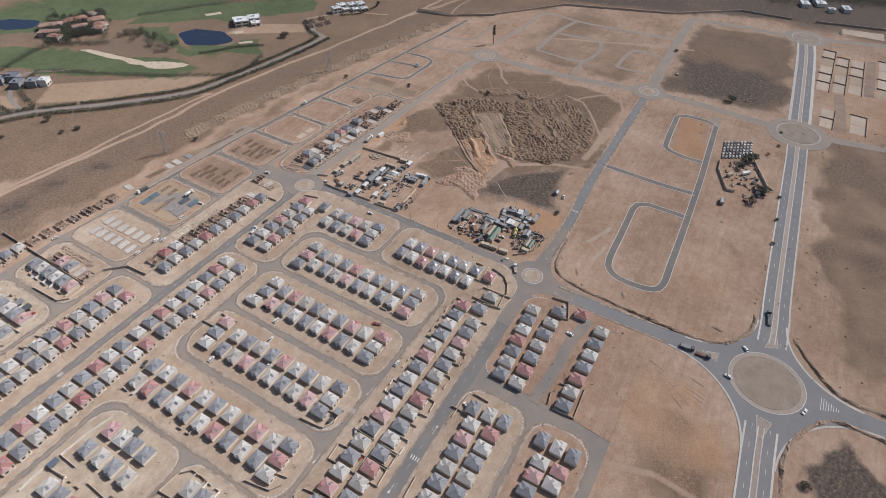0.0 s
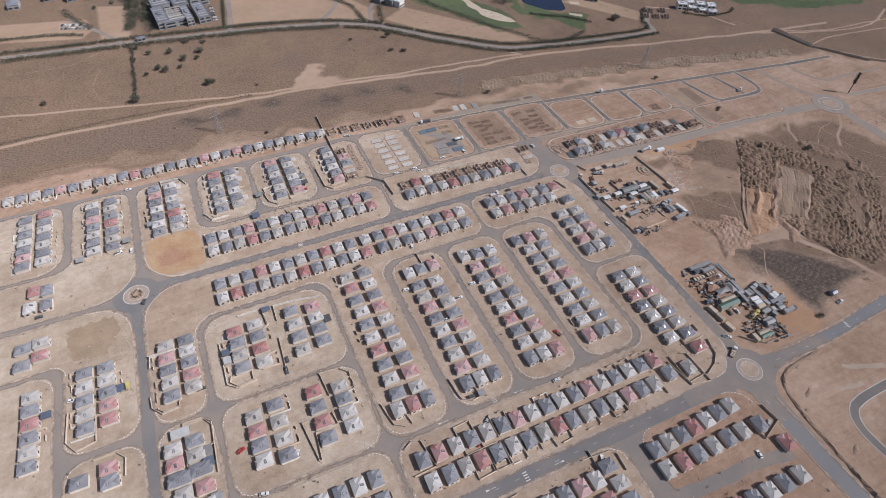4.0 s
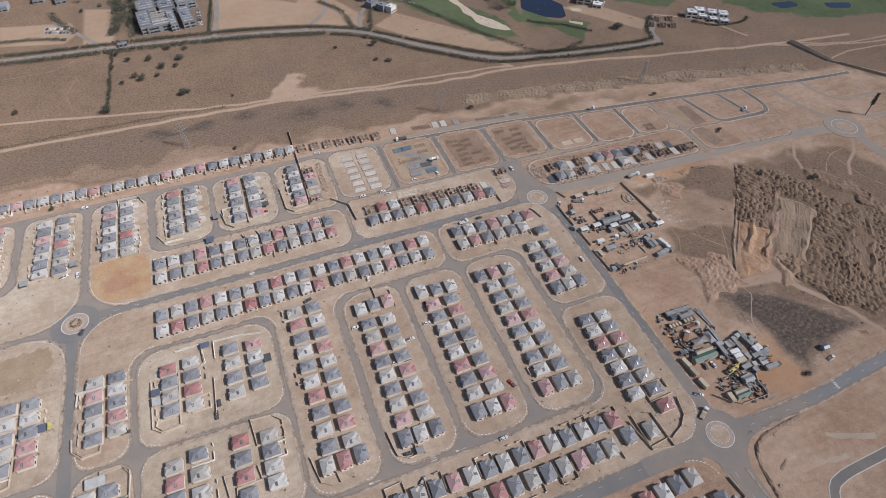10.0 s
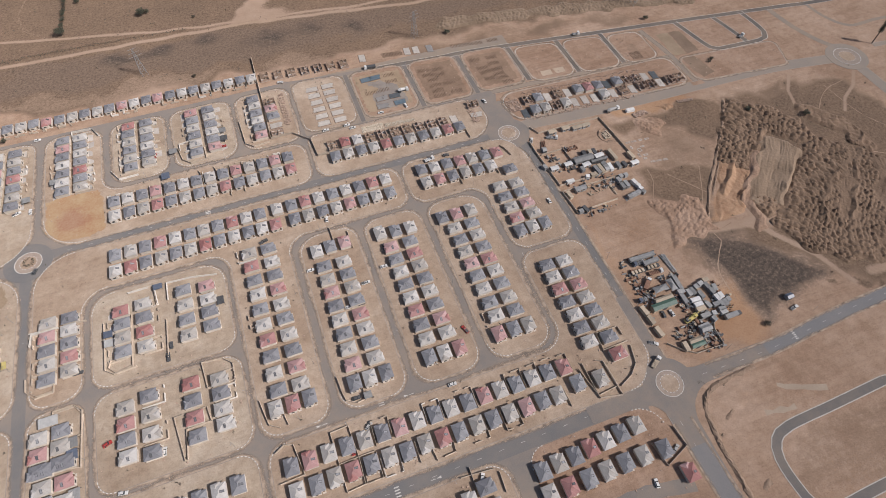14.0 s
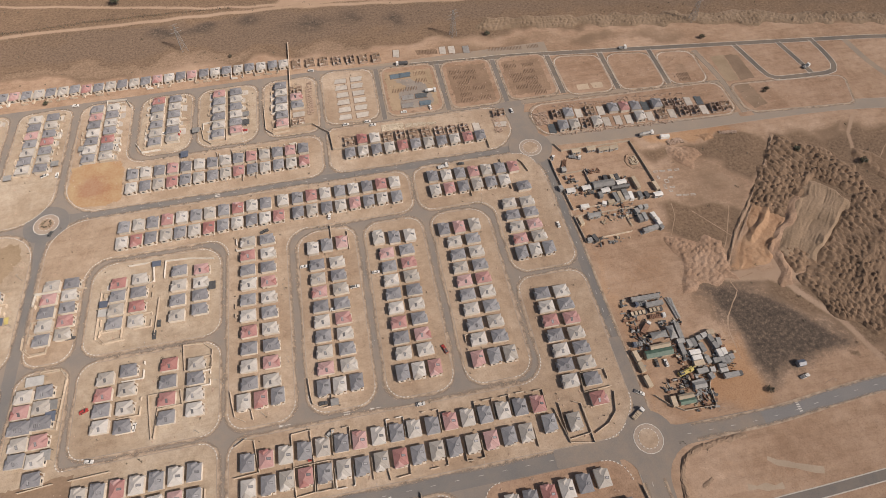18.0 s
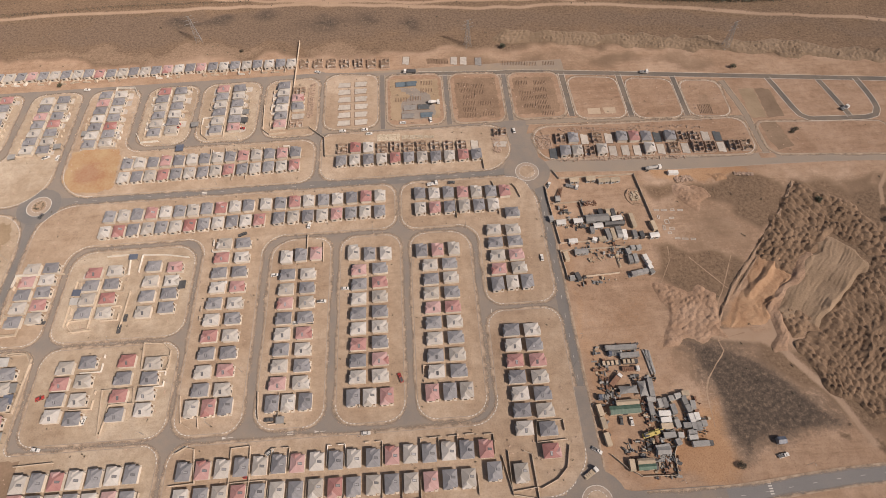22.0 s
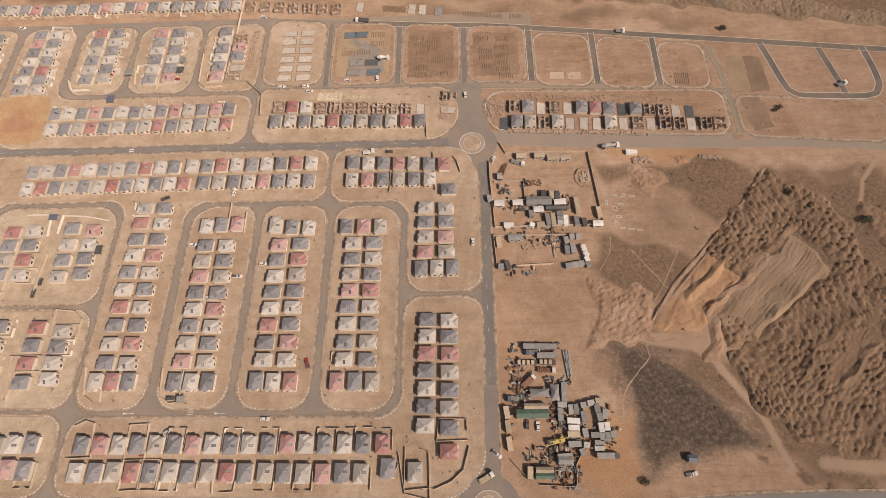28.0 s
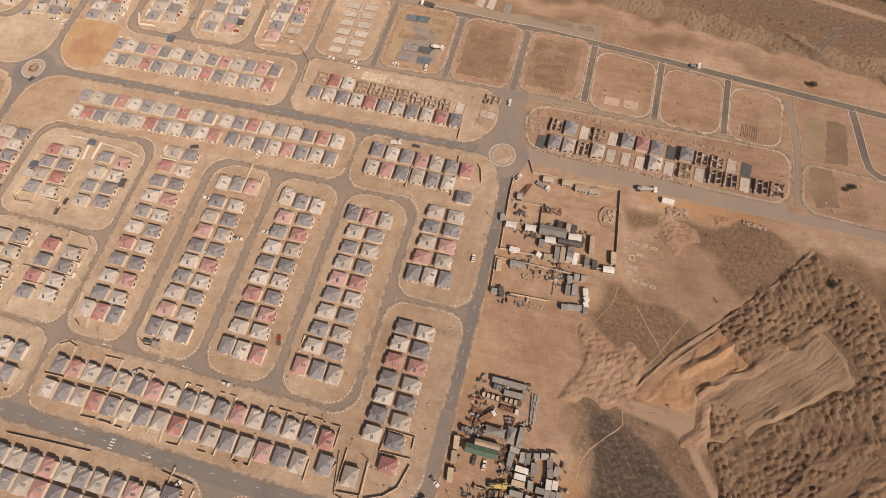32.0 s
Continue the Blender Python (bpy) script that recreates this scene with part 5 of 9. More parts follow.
row(-365.4, 23.5, -358.6, 22.2, "N", "rg")
row(-367.4, 10.6, -358.5, 10.2, "S", "wg")
row(-360.7, -18.4, -360.7, -28.0, "E", "wr")
row(-369.5, -19.7, -369.5, -31.6, "W", "gg")
row(-339.1, -49.8, -339.1, -84.1, "W", "gwgwg")
row(-328.0, -50.2, -328.0, -82.9, "E", "gwgrr")
row(-364.4, -53.9, -364.4, -94.5, "E", "wgrgwg")
row(-342.2, -111.9, -342.2, -111.9, "W", "g")
row(-328.9, -110.2, -328.9, -117.3, "E", "rg")
row(-300.1, -113.3, -300.1, -129.0, "W", "wrg")
row(-290.0, -112.2, -290.0, -128.6, "E", "gwg")
row(-298.0, -129.6, -298.0, -145.5, "W", "gwg")
row(-288.1, -128.8, -288.1, -155.8, "E", "grwg")
row(-27.5, -206.6, -79.6, -210.1, "N", "wgwrgwg")
row(-20.5, -221.0, -20.5, -221.0, "S", "g")
row(-31.5, -220.1, -80.7, -220.7, "S", "wgwgrw")
row(-15.2, -234.1, -15.2, -234.1, "N", "r")
row(-22.2, -248.8, -22.2, -248.8, "N", "w")
row(-32.5, -248.7, -80.3, -248.2, "N", "gwgrwg")
row(-107.0, -207.3, -105.8, -225.2, "E", "gwg")
row(-116.1, -210.4, -195.3, -212.0, "N", "wrgwgwrgwg")
row(-116.0, -221.8, -194.6, -221.6, "S", "rwgwggrwgw")
row(-104.9, -246.0, -105.2, -263.0, "E", "gwg")
row(-116.4, -249.6, -132.8, -249.4, "N", "wrg")
row(-116.2, -259.8, -124.6, -259.4, "S", "rw")


# ---- walls round plots and yards ----
def garden_wall(line, material, height, thick=0.2):
    base = new("boundary_wall")
    line = [Vector(p) for p in line]
    for a, b in zip(line, line[1:]):
        d = b - a
        m = Matrix.Translation((a.x, a.y, -0.05)) @ Matrix.Rotation(math.atan2(d.y, d.x), 4, "Z")
        bm = bmesh.new()
        box(bm, -thick / 2, d.length + thick / 2, -thick / 2, thick / 2, 0, height + 0.05, m)
        n = max(1, int(d.length / 3.2))
        for k in range(n + 1):
            x = d.length * k / n
            box(bm, x - 0.15, x + 0.15, -0.15, 0.15, 0, height + 0.12, m)
        part("wall_panel", bm, material, base)
    return tagged(base, "white painted boundary wall" if material is M_WALL_WHITE else "brown brick boundary wall with piers", "wall", "boundary walls")


garden_wall([(-198.0, -130.3), (-196.9, -137.0), (-195.5, -144.0), (-190.7, -147.0)], M_WALL, 1.5)
garden_wall([(-189.2, -134.8), (-187.5, -142.2), (-186.5, -146.9)], M_WALL, 1.5)
garden_wall([(-158.7, -131.2), (-157.9, -140.8), (-157.1, -144.9), (-151.9, -148.0), (-147.4, -147.6), (-147.9, -132.3)], M_WALL, 1.5)
garden_wall([(-139.2, -37.2), (-139.0, -55.1)], M_WALL, 1.5)
garden_wall([(-129.6, -43.2), (-129.3, -56.1)], M_WALL, 1.5)
garden_wall([(-195.7, -173.1), (-184.1, -172.6), (-186.5, -157.1), (-190.8, -155.9), (-195.4, -158.4)], M_WALL, 1.5)
garden_wall([(-168.6, -158.0), (-159.5, -157.5), (-158.4, -173.6), (-168.0, -173.9), (-168.6, -158.0)], M_WALL, 1.5)
garden_wall([(-168.0, -173.9), (-167.5, -187.1), (-158.7, -186.5), (-158.4, -173.6)], M_WALL, 1.5)
garden_wall([(-158.4, -173.6), (-150.1, -173.6), (-150.1, -186.6), (-158.7, -186.5)], M_WALL, 1.5)
garden_wall([(-124.7, -180.6), (-123.7, -188.1)], M_WALL, 1.5)
garden_wall([(-120.0, -187.7), (-114.2, -187.3), (-113.8, -182.4)], M_WALL, 1.5)
garden_wall([(-36.7, -168.6), (-36.6, -186.7), (-24.8, -185.6), (-25.5, -171.0), (-29.1, -169.3)], M_WALL, 1.5)
garden_wall([(-7.3, -168.2), (-10.0, -178.1), (-15.2, -182.9), (-23.0, -186.2)], M_WALL, 1.5)
garden_wall([(-21.2, -155.8), (-8.3, -156.0), (-8.1, -161.1)], M_WALL, 1.5)
garden_wall([(-21.2, -155.8), (-22.2, -165.9), (-7.7, -165.4)], M_WALL, 1.5)
garden_wall([(-25.5, -6.2), (-23.9, -31.4)], M_WALL, 1.5)
garden_wall([(-13.9, -8.9), (-11.6, -12.4), (-9.7, -19.5)], M_WALL, 1.5)
garden_wall([(-49.7, -18.4), (-49.6, -31.8)], M_WALL, 1.5)
garden_wall([(-190.9, 9.7), (-190.4, 25.7), (-182.3, 25.8), (-182.2, 10.2)], M_WALL, 1.5)
garden_wall([(-189.5, 36.7), (-190.2, 26.7)], M_WALL, 1.5)
garden_wall([(-172.3, 33.8), (-171.3, 23.6)], M_WALL, 1.5)
garden_wall([(-29.9, 21.3), (-29.3, 5.3)], M_WALL, 1.5)
garden_wall([(-208.1, 37.7), (-206.0, 28.4), (-196.3, 28.3), (-198.3, 37.7)], M_WALL, 1.5)
garden_wall([(-156.4, 142.7), (-157.1, 88.5), (-157.9, 65.5), (-158.2, 51.2), (-143.8, 51.2), (-132.9, 40.4), (-131.7, 24.3), (-102.4, 23.7)], M_WALL, 1.9)
garden_wall([(-284.8, 91.1), (-286.1, 103.7), (-272.9, 102.8), (-269.0, 94.6)], M_WALL_WHITE, 1.6)
garden_wall([(-261.7, 56.2), (-257.2, 47.7), (-245.4, 48.0)], M_WALL_WHITE, 1.6)
garden_wall([(-217.6, 61.0), (-217.9, 66.5), (-210.5, 67.4)], M_WALL_WHITE, 1.6)
garden_wall([(-219.1, 63.4), (-216.8, 51.2), (-212.1, 46.5), (-201.8, 46.9), (-202.1, 58.2)], M_WALL, 1.5)
garden_wall([(-176.3, 75.4), (-175.3, 52.0), (-170.4, 47.2), (-159.6, 48.1)], M_WALL, 1.5)
garden_wall([(-222.7, -99.5), (-212.0, -100.6), (-207.5, -105.0), (-207.3, -114.6), (-221.3, -114.2), (-222.7, -99.5)], M_WALL, 1.5)
garden_wall([(-235.7, -146.9), (-238.8, -124.2), (-222.9, -124.0), (-221.6, -131.9), (-233.5, -132.2), (-234.4, -146.7)], M_WALL, 1.5)
garden_wall([(-307.0, -59.0), (-306.4, -51.9), (-292.8, -52.1)], M_WALL_WHITE, 1.6)
garden_wall([(-305.9, -86.1), (-302.6, -89.2), (-294.5, -89.0)], M_WALL, 1.5)
garden_wall([(-256.3, -42.6), (-242.5, -42.4), (-241.1, -55.5), (-243.2, -56.8)], M_WALL_WHITE, 1.6)
garden_wall([(-266.8, -82.1), (-268.1, -85.8), (-264.0, -90.3), (-254.4, -89.6)], M_WALL, 1.5)
garden_wall([(-237.5, -67.2), (-238.4, -90.2)], M_WALL, 1.5)
garden_wall([(-235.6, -54.6), (-235.5, -43.2), (-222.4, -44.0), (-208.1, -46.9)], M_WALL_WHITE, 1.6)
garden_wall([(-294.6, -101.5), (-284.5, -101.2), (-280.7, -106.7), (-281.6, -116.7), (-293.0, -118.0)], M_WALL, 1.5)
garden_wall([(-294.7, -160.0), (-279.6, -158.8)], M_WALL, 1.5)
garden_wall([(-272.0, -159.0), (-253.7, -158.4)], M_WALL, 1.5)
garden_wall([(-100.4, -200.8), (-116.5, -199.3)], M_WALL, 1.5)
garden_wall([(-269.7, -58.3), (-269.8, -86.7), (-265.6, -90.1), (-256.2, -88.6), (-255.3, -57.3)], M_WALL, 1.5)
garden_wall([(-253.7, -41.8), (-242.7, -42.7), (-241.7, -56.1), (-246.6, -58.7)], M_WALL, 1.5)
garden_wall([(-307.2, -51.1), (-293.1, -51.7)], M_WALL_WHITE, 1.6)
garden_wall([(-308.2, -78.1), (-307.9, -85.0), (-303.3, -90.3), (-294.7, -89.7), (-294.2, -81.0)], M_WALL, 1.5)
garden_wall([(-347.7, -70.5), (-348.6, -87.7), (-344.1, -94.2), (-334.8, -92.4), (-334.6, -77.5)], M_WALL, 1.5)
garden_wall([(-294.6, -100.3), (-284.8, -100.4), (-281.1, -104.2), (-281.4, -115.2), (-281.9, -132.8), (-295.2, -130.1), (-294.6, -100.3)], M_WALL, 1.5)
garden_wall([(-336.3, -102.4), (-326.3, -102.3), (-322.0, -107.0), (-322.6, -116.1)], M_WALL, 1.5)
garden_wall([(-25.8, -170.6), (-25.0, -190.6), (-36.4, -188.1), (-39.7, -170.9)], M_WALL, 1.5)
garden_wall([(-111.6, -208.6), (-111.2, -196.3)], M_WALL, 1.5)
garden_wall([(-10.2, -212.9), (-9.0, -223.2), (-22.6, -228.1), (-24.5, -216.5)], M_WALL, 1.5)
garden_wall([(-63.9, -254.3), (-84.2, -255.4), (-84.6, -243.6)], M_WALL, 1.5)
garden_wall([(-67.8, -240.8), (-67.0, -247.8)], M_WALL, 1.5)
garden_wall([(-75.4, -238.8), (-82.7, -240.2)], M_WALL, 1.5)
garden_wall([(-39.6, -175.7), (-41.4, -179.9)], M_WALL, 1.5)
garden_wall([(13.1, -0.2), (16.4, -7.4), (63.4, -8.0), (67.2, -54.9), (8.8, -55.4), (6.8, -22.5), (6.8, -13.0)], M_WALL, 1.5)
garden_wall([(9.5, -26.7), (19.1, -26.6), (25.4, -26.4), (26.0, -38.5)], M_WALL, 1.5)
garden_wall([(6.3, -38.8), (26.3, -38.9)], M_WALL, 1.5)
garden_wall([(55.1, -60.8), (7.7, -60.5), (9.0, -79.4), (16.7, -80.2)], M_WALL, 1.5)
garden_wall([(23.7, -184.5), (40.1, -185.1), (40.8, -175.8), (43.8, -171.0)], M_WALL, 1.5)
garden_wall([(11.7, -174.1), (17.7, -180.5), (23.7, -184.5)], M_WALL, 1.5)
garden_wall([(19.2, -78.3), (38.1, -77.6)], M_WALL, 1.5)
garden_wall([(349.8, 117.9), (357.4, 73.1)], M_WALL, 2.4)
garden_wall([(343.9, 116.3), (355.3, 73.4)], M_WALL, 2.4)
garden_wall([(360.4, 65.3), (385.9, 28.5)], M_WALL, 2.4)
garden_wall([(-198.5, -203.2), (-176, -201.6), (-154, -200.4)], M_WALL, 1.5)
garden_wall([(-98.5, -203), (-99, -212)], M_WALL, 1.5)


M_BANK = surface("bank_soil", (0.20, 0.135, 0.09), (0.32, 0.225, 0.155), 0.2, 1.5, bump_s=0.6, bump_d=0.1)


def earth_bank(line, width=4.2, height=1.3, seed=3):
    """A low bank of dug earth beside a road."""
    rng = random.Random(seed)
    verts, faces = [], []
    pts = smooth_line(line, 1.1)
    prof = ((-1.0, -0.15), (-0.62, 0.5), (-0.3, 0.88), (0.0, 1.0), (0.3, 0.8), (0.62, 0.45), (1.0, -0.15))
    for i, p in enumerate(pts):
        d = (pts[min(i + 1, len(pts) - 1)] - pts[max(i - 1, 0)]).normalized()
        end = min(1.0, (min(i, len(pts) - 1 - i) + 0.6) / 5)
        swell = (0.75 + 0.9 * noise.noise((p.x * 0.13, p.y * 0.13, seed))) * end
        for o, h in prof:
            w = width / 2 * (0.75 + 0.5 * noise.noise((p.x * 0.2, p.y * 0.2, seed + 4.0 + o))) * (o + rng.uniform(-0.16, 0.16))
            verts.append((p.x - d.y * w + rng.uniform(-0.2, 0.2), p.y + d.x * w + rng.uniform(-0.2, 0.2), height * max(0.15, swell) * h * rng.uniform(0.55, 1.25) if h > 0 else -0.2))
    n = len(prof)
    for i in range(len(pts) - 1):
        for k in range(n - 1):
            faces.append((i * n + k, i * n + k + 1, (i + 1) * n + k + 1, (i + 1) * n + k))
    ob = link_mesh("earth_bank", verts, faces, M_BANK)
    return tagged(ob, "low bank of dug brown earth beside the road", "earth bank", "earth banks", kind="stuff")


earth_bank([(48.0, -201.2), (31.8, -201.6), (17.8, -204.0), (10.8, -211.0), (7.4, -226.0), (6.0, -250.0), (5.2, -265.0), (4.8, -290.0), (6.2, -304.0), (12.0, -317.0), (27.5, -327.2), (44.0, -328.4)])
earth_bank([(36, -351), (22.2, -360.5), (8.4, -373.4), (4.8, -384.4), (4.9, -398.0), (4.2, -425.0)])
earth_bank([(-72, -356.6), (-56, -355.2), (-41, -357.0), (-28.6, -362.2), (-15.4, -372.2), (-12.2, -382.4), (-12.4, -410.0)])
for _k, _line in enumerate(([(17.6, -219.6), (20.4, -218), (23.4, -216.4)], [(13.6, -252.6), (16.3, -251.2), (19, -250.4)], [(19.2, -306), (19.7, -309.5), (19, -313)], [(-9.4, -340.6), (-5.4, -342.4), (-1.6, -343.4)])):
    earth_bank(_line, 3.8, 1.5 if _k < 3 else 0.9, 20 + _k)

# ---- dumped heaps and graded ground ----
M_HEAP = surface("dumped_soil", (0.138, 0.087, 0.053), (0.25, 0.167, 0.108), 0.06, 1.3, bump_s=0.7, bump_d=0.15, rough=0.95)

M_LANE = surface("graded_soil", (0.19, 0.132, 0.085), (0.285, 0.206, 0.14), 0.06, 1.2, bump_s=0.5, bump_d=0.1, rough=0.95)


# long ridges pushed up between the lanes: line, half width, height
RIDGES = []
RIDGES.append(([(164.4, -59), (149, -72.4), (137, -86.3), (124.8, -94.6), (113, -104), (110.5, -110)], 2.6, 2.1))
RIDGES.append(([(179, -78), (168.8, -87), (154, -101), (142, -111), (130.8, -121.4)], 2.9, 2.0))
RIDGES.append(([(182, -107.7), (168, -118.4), (156.6, -128.3), (149.7, -137)], 2.8, 2.0))
RIDGES.append(([(124, -80), (117, -87), (106, -96.3)], 3.0, 1.7))
RIDGES.append(([(152, -80), (140, -92), (127, -104)], 1.6, 1.1))
RIDGES.append(([(158, -86), (146, -97), (134, -108)], 1.5, 0.9))
RIDGES.append(([(232, -83), (206, -104), (177, -133.6), (154, -156)], 2.4, 1.7))
RIDGES.append(([(225, -114), (187, -149), (172, -168)], 2.2, 1.5))


def heap_sheet(name, poly, pitch, height, turn, label, step=1.0, pit=(), seed=1, spread=0.75, soil=None, stretch=1.0):
    """Ground heaped in rows: soft cones on a jittered grid, with smooth graded lanes where the pit lies."""
    xs = np.arange(min(p[0] for p in poly) - 3, max(p[0] for p in poly) + 3, step)
    ys = np.arange(min(p[1] for p in poly) - 3, max(p[1] for p in poly) + 3, step)
    gx, gy = np.meshgrid(xs, ys)
    c, s = math.cos(radians(turn)), math.sin(radians(turn))
    wx, wy = gx + (grid_noise(gx, gy, 30, seed + 41) - .5) * 9, gy + (grid_noise(gx, gy, 30, seed + 42) - .5) * 9
    u, v = (wx * c + wy * s) / stretch, -wx * s + wy * c
    rng = np.random.RandomState(seed)
    table = rng.rand(512, 512, 4)
    h = np.zeros(gx.shape)
    iu, iv = np.floor(u / pitch).astype(int), np.floor(v / pitch).astype(int)
    for a in (-1, 0, 1):
        for b in (-1, 0, 1):
            t = table[(iu + a) % 512, (iv + b) % 512]
            cu, cv = (iu + a + 0.5 + (t[..., 0] - 0.5) * 0.8) * pitch, (iv + b + 0.5 + (t[..., 1] - 0.5) * 0.6) * pitch
            d = np.hypot(u - cu, v - cv) / (pitch * spread * (0.75 + 0.5 * t[..., 2]))
            h = np.maximum(h, (0.55 * np.clip(1 - d, 0, 1) + 0.45 * np.clip(1 - d * d, 0, 1)) * (0.35 + 0.65 * t[..., 3]))
    h = 0.12 + h * height + (grid_noise(gx, gy, 1.1, seed + 5) * 0.35 + grid_noise(gx, gy, 2.3, seed + 9) * 0.35) * min(1.0, height) + grid_noise(gx, gy, 9, seed + 6) * 0.4
    h = h + (grid_noise(gx, gy, 1.6, seed + 71) * grid_noise(gx, gy, 5, seed + 72)) * 0.55
    for lane in pit:
        w = inside(gx + (grid_noise(gx, gy, 9, 31) - .5) * 12, gy + (grid_noise(gx, gy, 9, 32) - .5) * 12, lane, 2.0)
        bend = (grid_noise(gx, gy, 26, 51) - 0.5) * 9 + (grid_noise(gx, gy, 8, 52) - 0.5) * 1.6
        su, sv = gx * c + gy * s, -gx * s + gy * c + bend
        groove = 0.3 * grid_noise(su * 0.1, sv, 0.8, 12) + 0.45 * grid_noise(su * 0.16, sv, 2.4, 13) + 1.1 * grid_noise(su * 0.25, sv, 7, 14) + 0.25 * grid_noise(gx, gy, 1.3, 15)
        h = h * (1 - w) + w * (0.25 + groove)
    for line, width, tall in RIDGES:
        fine = [(p.x, p.y) for p in smooth_line(line, 3.0)]
        e = near_line(gx + (grid_noise(gx, gy, 7, 61) - .5) * 3.4 + (grid_noise(gx, gy, 2, 62) - .5) * 1.2, gy + (grid_noise(gx, gy, 7, 63) - .5) * 3.4, fine, width)
        h = np.maximum(h, h * (1 - e) + 1.35 * tall * (0.5 + 0.9 * grid_noise(gx, gy, 6, 64)) * e)
    m = inside(gx + (grid_noise(gx, gy, 8, 21) - .5) * 7, gy + (grid_noise(gx, gy, 8, 22) - .5) * 7, poly, 2.5)
    z = h * np.clip(m * 1.4, 0, 1) - 0.35 * (1 - m) - 0.06
    keep = m > 0.12
    ny, nx = gx.shape
    idx = np.arange(nx * ny).reshape(ny, nx)
    ok = keep[:-1, :-1] & keep[:-1, 1:] & keep[1:, 1:] & keep[1:, :-1]
    quads = np.stack([idx[:-1, :-1], idx[:-1, 1:], idx[1:, 1:], idx[1:, :-1]], -1)[ok]
    used, inv = np.unique(quads, return_inverse=True)
    verts = np.stack([gx, gy, z], -1).reshape(-1, 3)[used]
    ob = link_mesh(name, verts.tolist(), inv.reshape(-1, 4).tolist(), soil or M_HEAP)
    return tagged(ob, label, "soil heaps", kind="stuff")


heap_sheet("soil_heaps", [(160, -23), (172, -34), (187, -43), (196, -60), (194, -82), (182, -78), (167, -58), (149, -71), (131, -86), (122, -74), (126, -62), (144, -43)], 3.2, 2.1, 46, "crowded dumped heaps of brown soil", 0.5)
heap_sheet("soil_heaps", [(196, -80), (214, -96), (238, -124), (208, -160), (170, -171), (143, -168), (124, -148), (121, -126), (131, -122), (154, -103), (176, -84)], 3.1, 1.9, 49, "rows of dumped brown soil heaps", 0.52, seed=2,
           pit=([(186, -113), (190, -122), (172, -140), (156, -139), (170, -125)], [(216, -108), (226, -116), (190, -152), (182, -146)], [(198, -96), (206, -102), (190, -116), (184, -110)]))
heap_sheet("graded_lane", [(163, -63), (176, -80), (154, -100), (131, -119), (122, -118), (116, -108), (126, -98), (139, -85), (150, -74)], 4.0, 0.2, 46, "graded lane of pale grooved soil", 0.5, seed=3,
           pit=([(168, -56), (184, -80), (130, -126), (115, -125), (106, -111), (145, -71)],), soil=M_LANE)
heap_sheet("soil_heaps", [(117, -109), (128, -106), (134, -112), (131, -121), (120, -121)], 3.2, 1.9, 20, "crowded dumped heaps of brown soil", 0.5, seed=15)
M_SLOPE = surface("orange_cut_soil", (0.27, 0.155, 0.088), (0.40, 0.26, 0.16), 0.12, 1.5, bump_s=0.7, bump_d=0.15, rough=0.95)
heap_sheet("cut_slope", [(129, -66), (133, -84), (118, -103), (104, -112), (88, -111), (107, -88)], 3.0, 0.35, 49, "cut slope of loose orange soil", 0.6, seed=9, soil=M_SLOPE)
heap_sheet("soil_heaps", [(205, -44), (228, -66), (232, -98), (222, -100), (214, -76), (200, -56)], 4.2, 1.2, 60, "loose dumped heaps of brown soil", 0.9, seed=7)
for _line, _w, _h in (([(160, -21), (149, -35.7), (136, -50.8), (123.5, -64), (111, -77), (99, -89.7), (87.5, -104.7), (83, -112)], 3.0, 1.1), ([(156, -27), (133, -57), (116, -75.5), (97, -96)], 2.2, 0.9)):
    earth_bank(_line, _w, _h, 5)
heap_sheet("soil_heaps", [(58, -86), (72, -92), (87, -94), (79, -114), (83, -120), (52, -120), (61, -103)], 2.7, 0.8, 18, "small low heaps of pale dumped soil", 0.45, seed=4, spread=0.7, stretch=1.5, soil=M_SOIL)
heap_sheet("rubble_strip", [(-10, 131), (76, 117), (190, 96), (323, 69), (326, 79), (192, 109), (78, 129), (0, 141)], 2.7, 0.9, -10, "long strip of dumped rubble heaps in dry grass", 0.75, seed=6, soil=M_LANE)
heap_sheet("graded_lane", [(109, -129), (110, -112), (117, -100), (131, -88), (146, -72), (150, -76), (136, -92), (122, -104), (116, -113), (115, -129)], 4.0, 0.1, 49, "pale graded track beside the cut", 0.6, seed=12,
           pit=([(100, -140), (100, -60), (160, -60), (160, -140)],), soil=M_SOIL)
heap_sheet("soil_heaps", [(84, -22), (100, -20), (104, -30), (92, -36)], 2.6, 0.7, 20, "small low heaps of pale dumped soil", 0.6, seed=8, soil=M_SOIL)

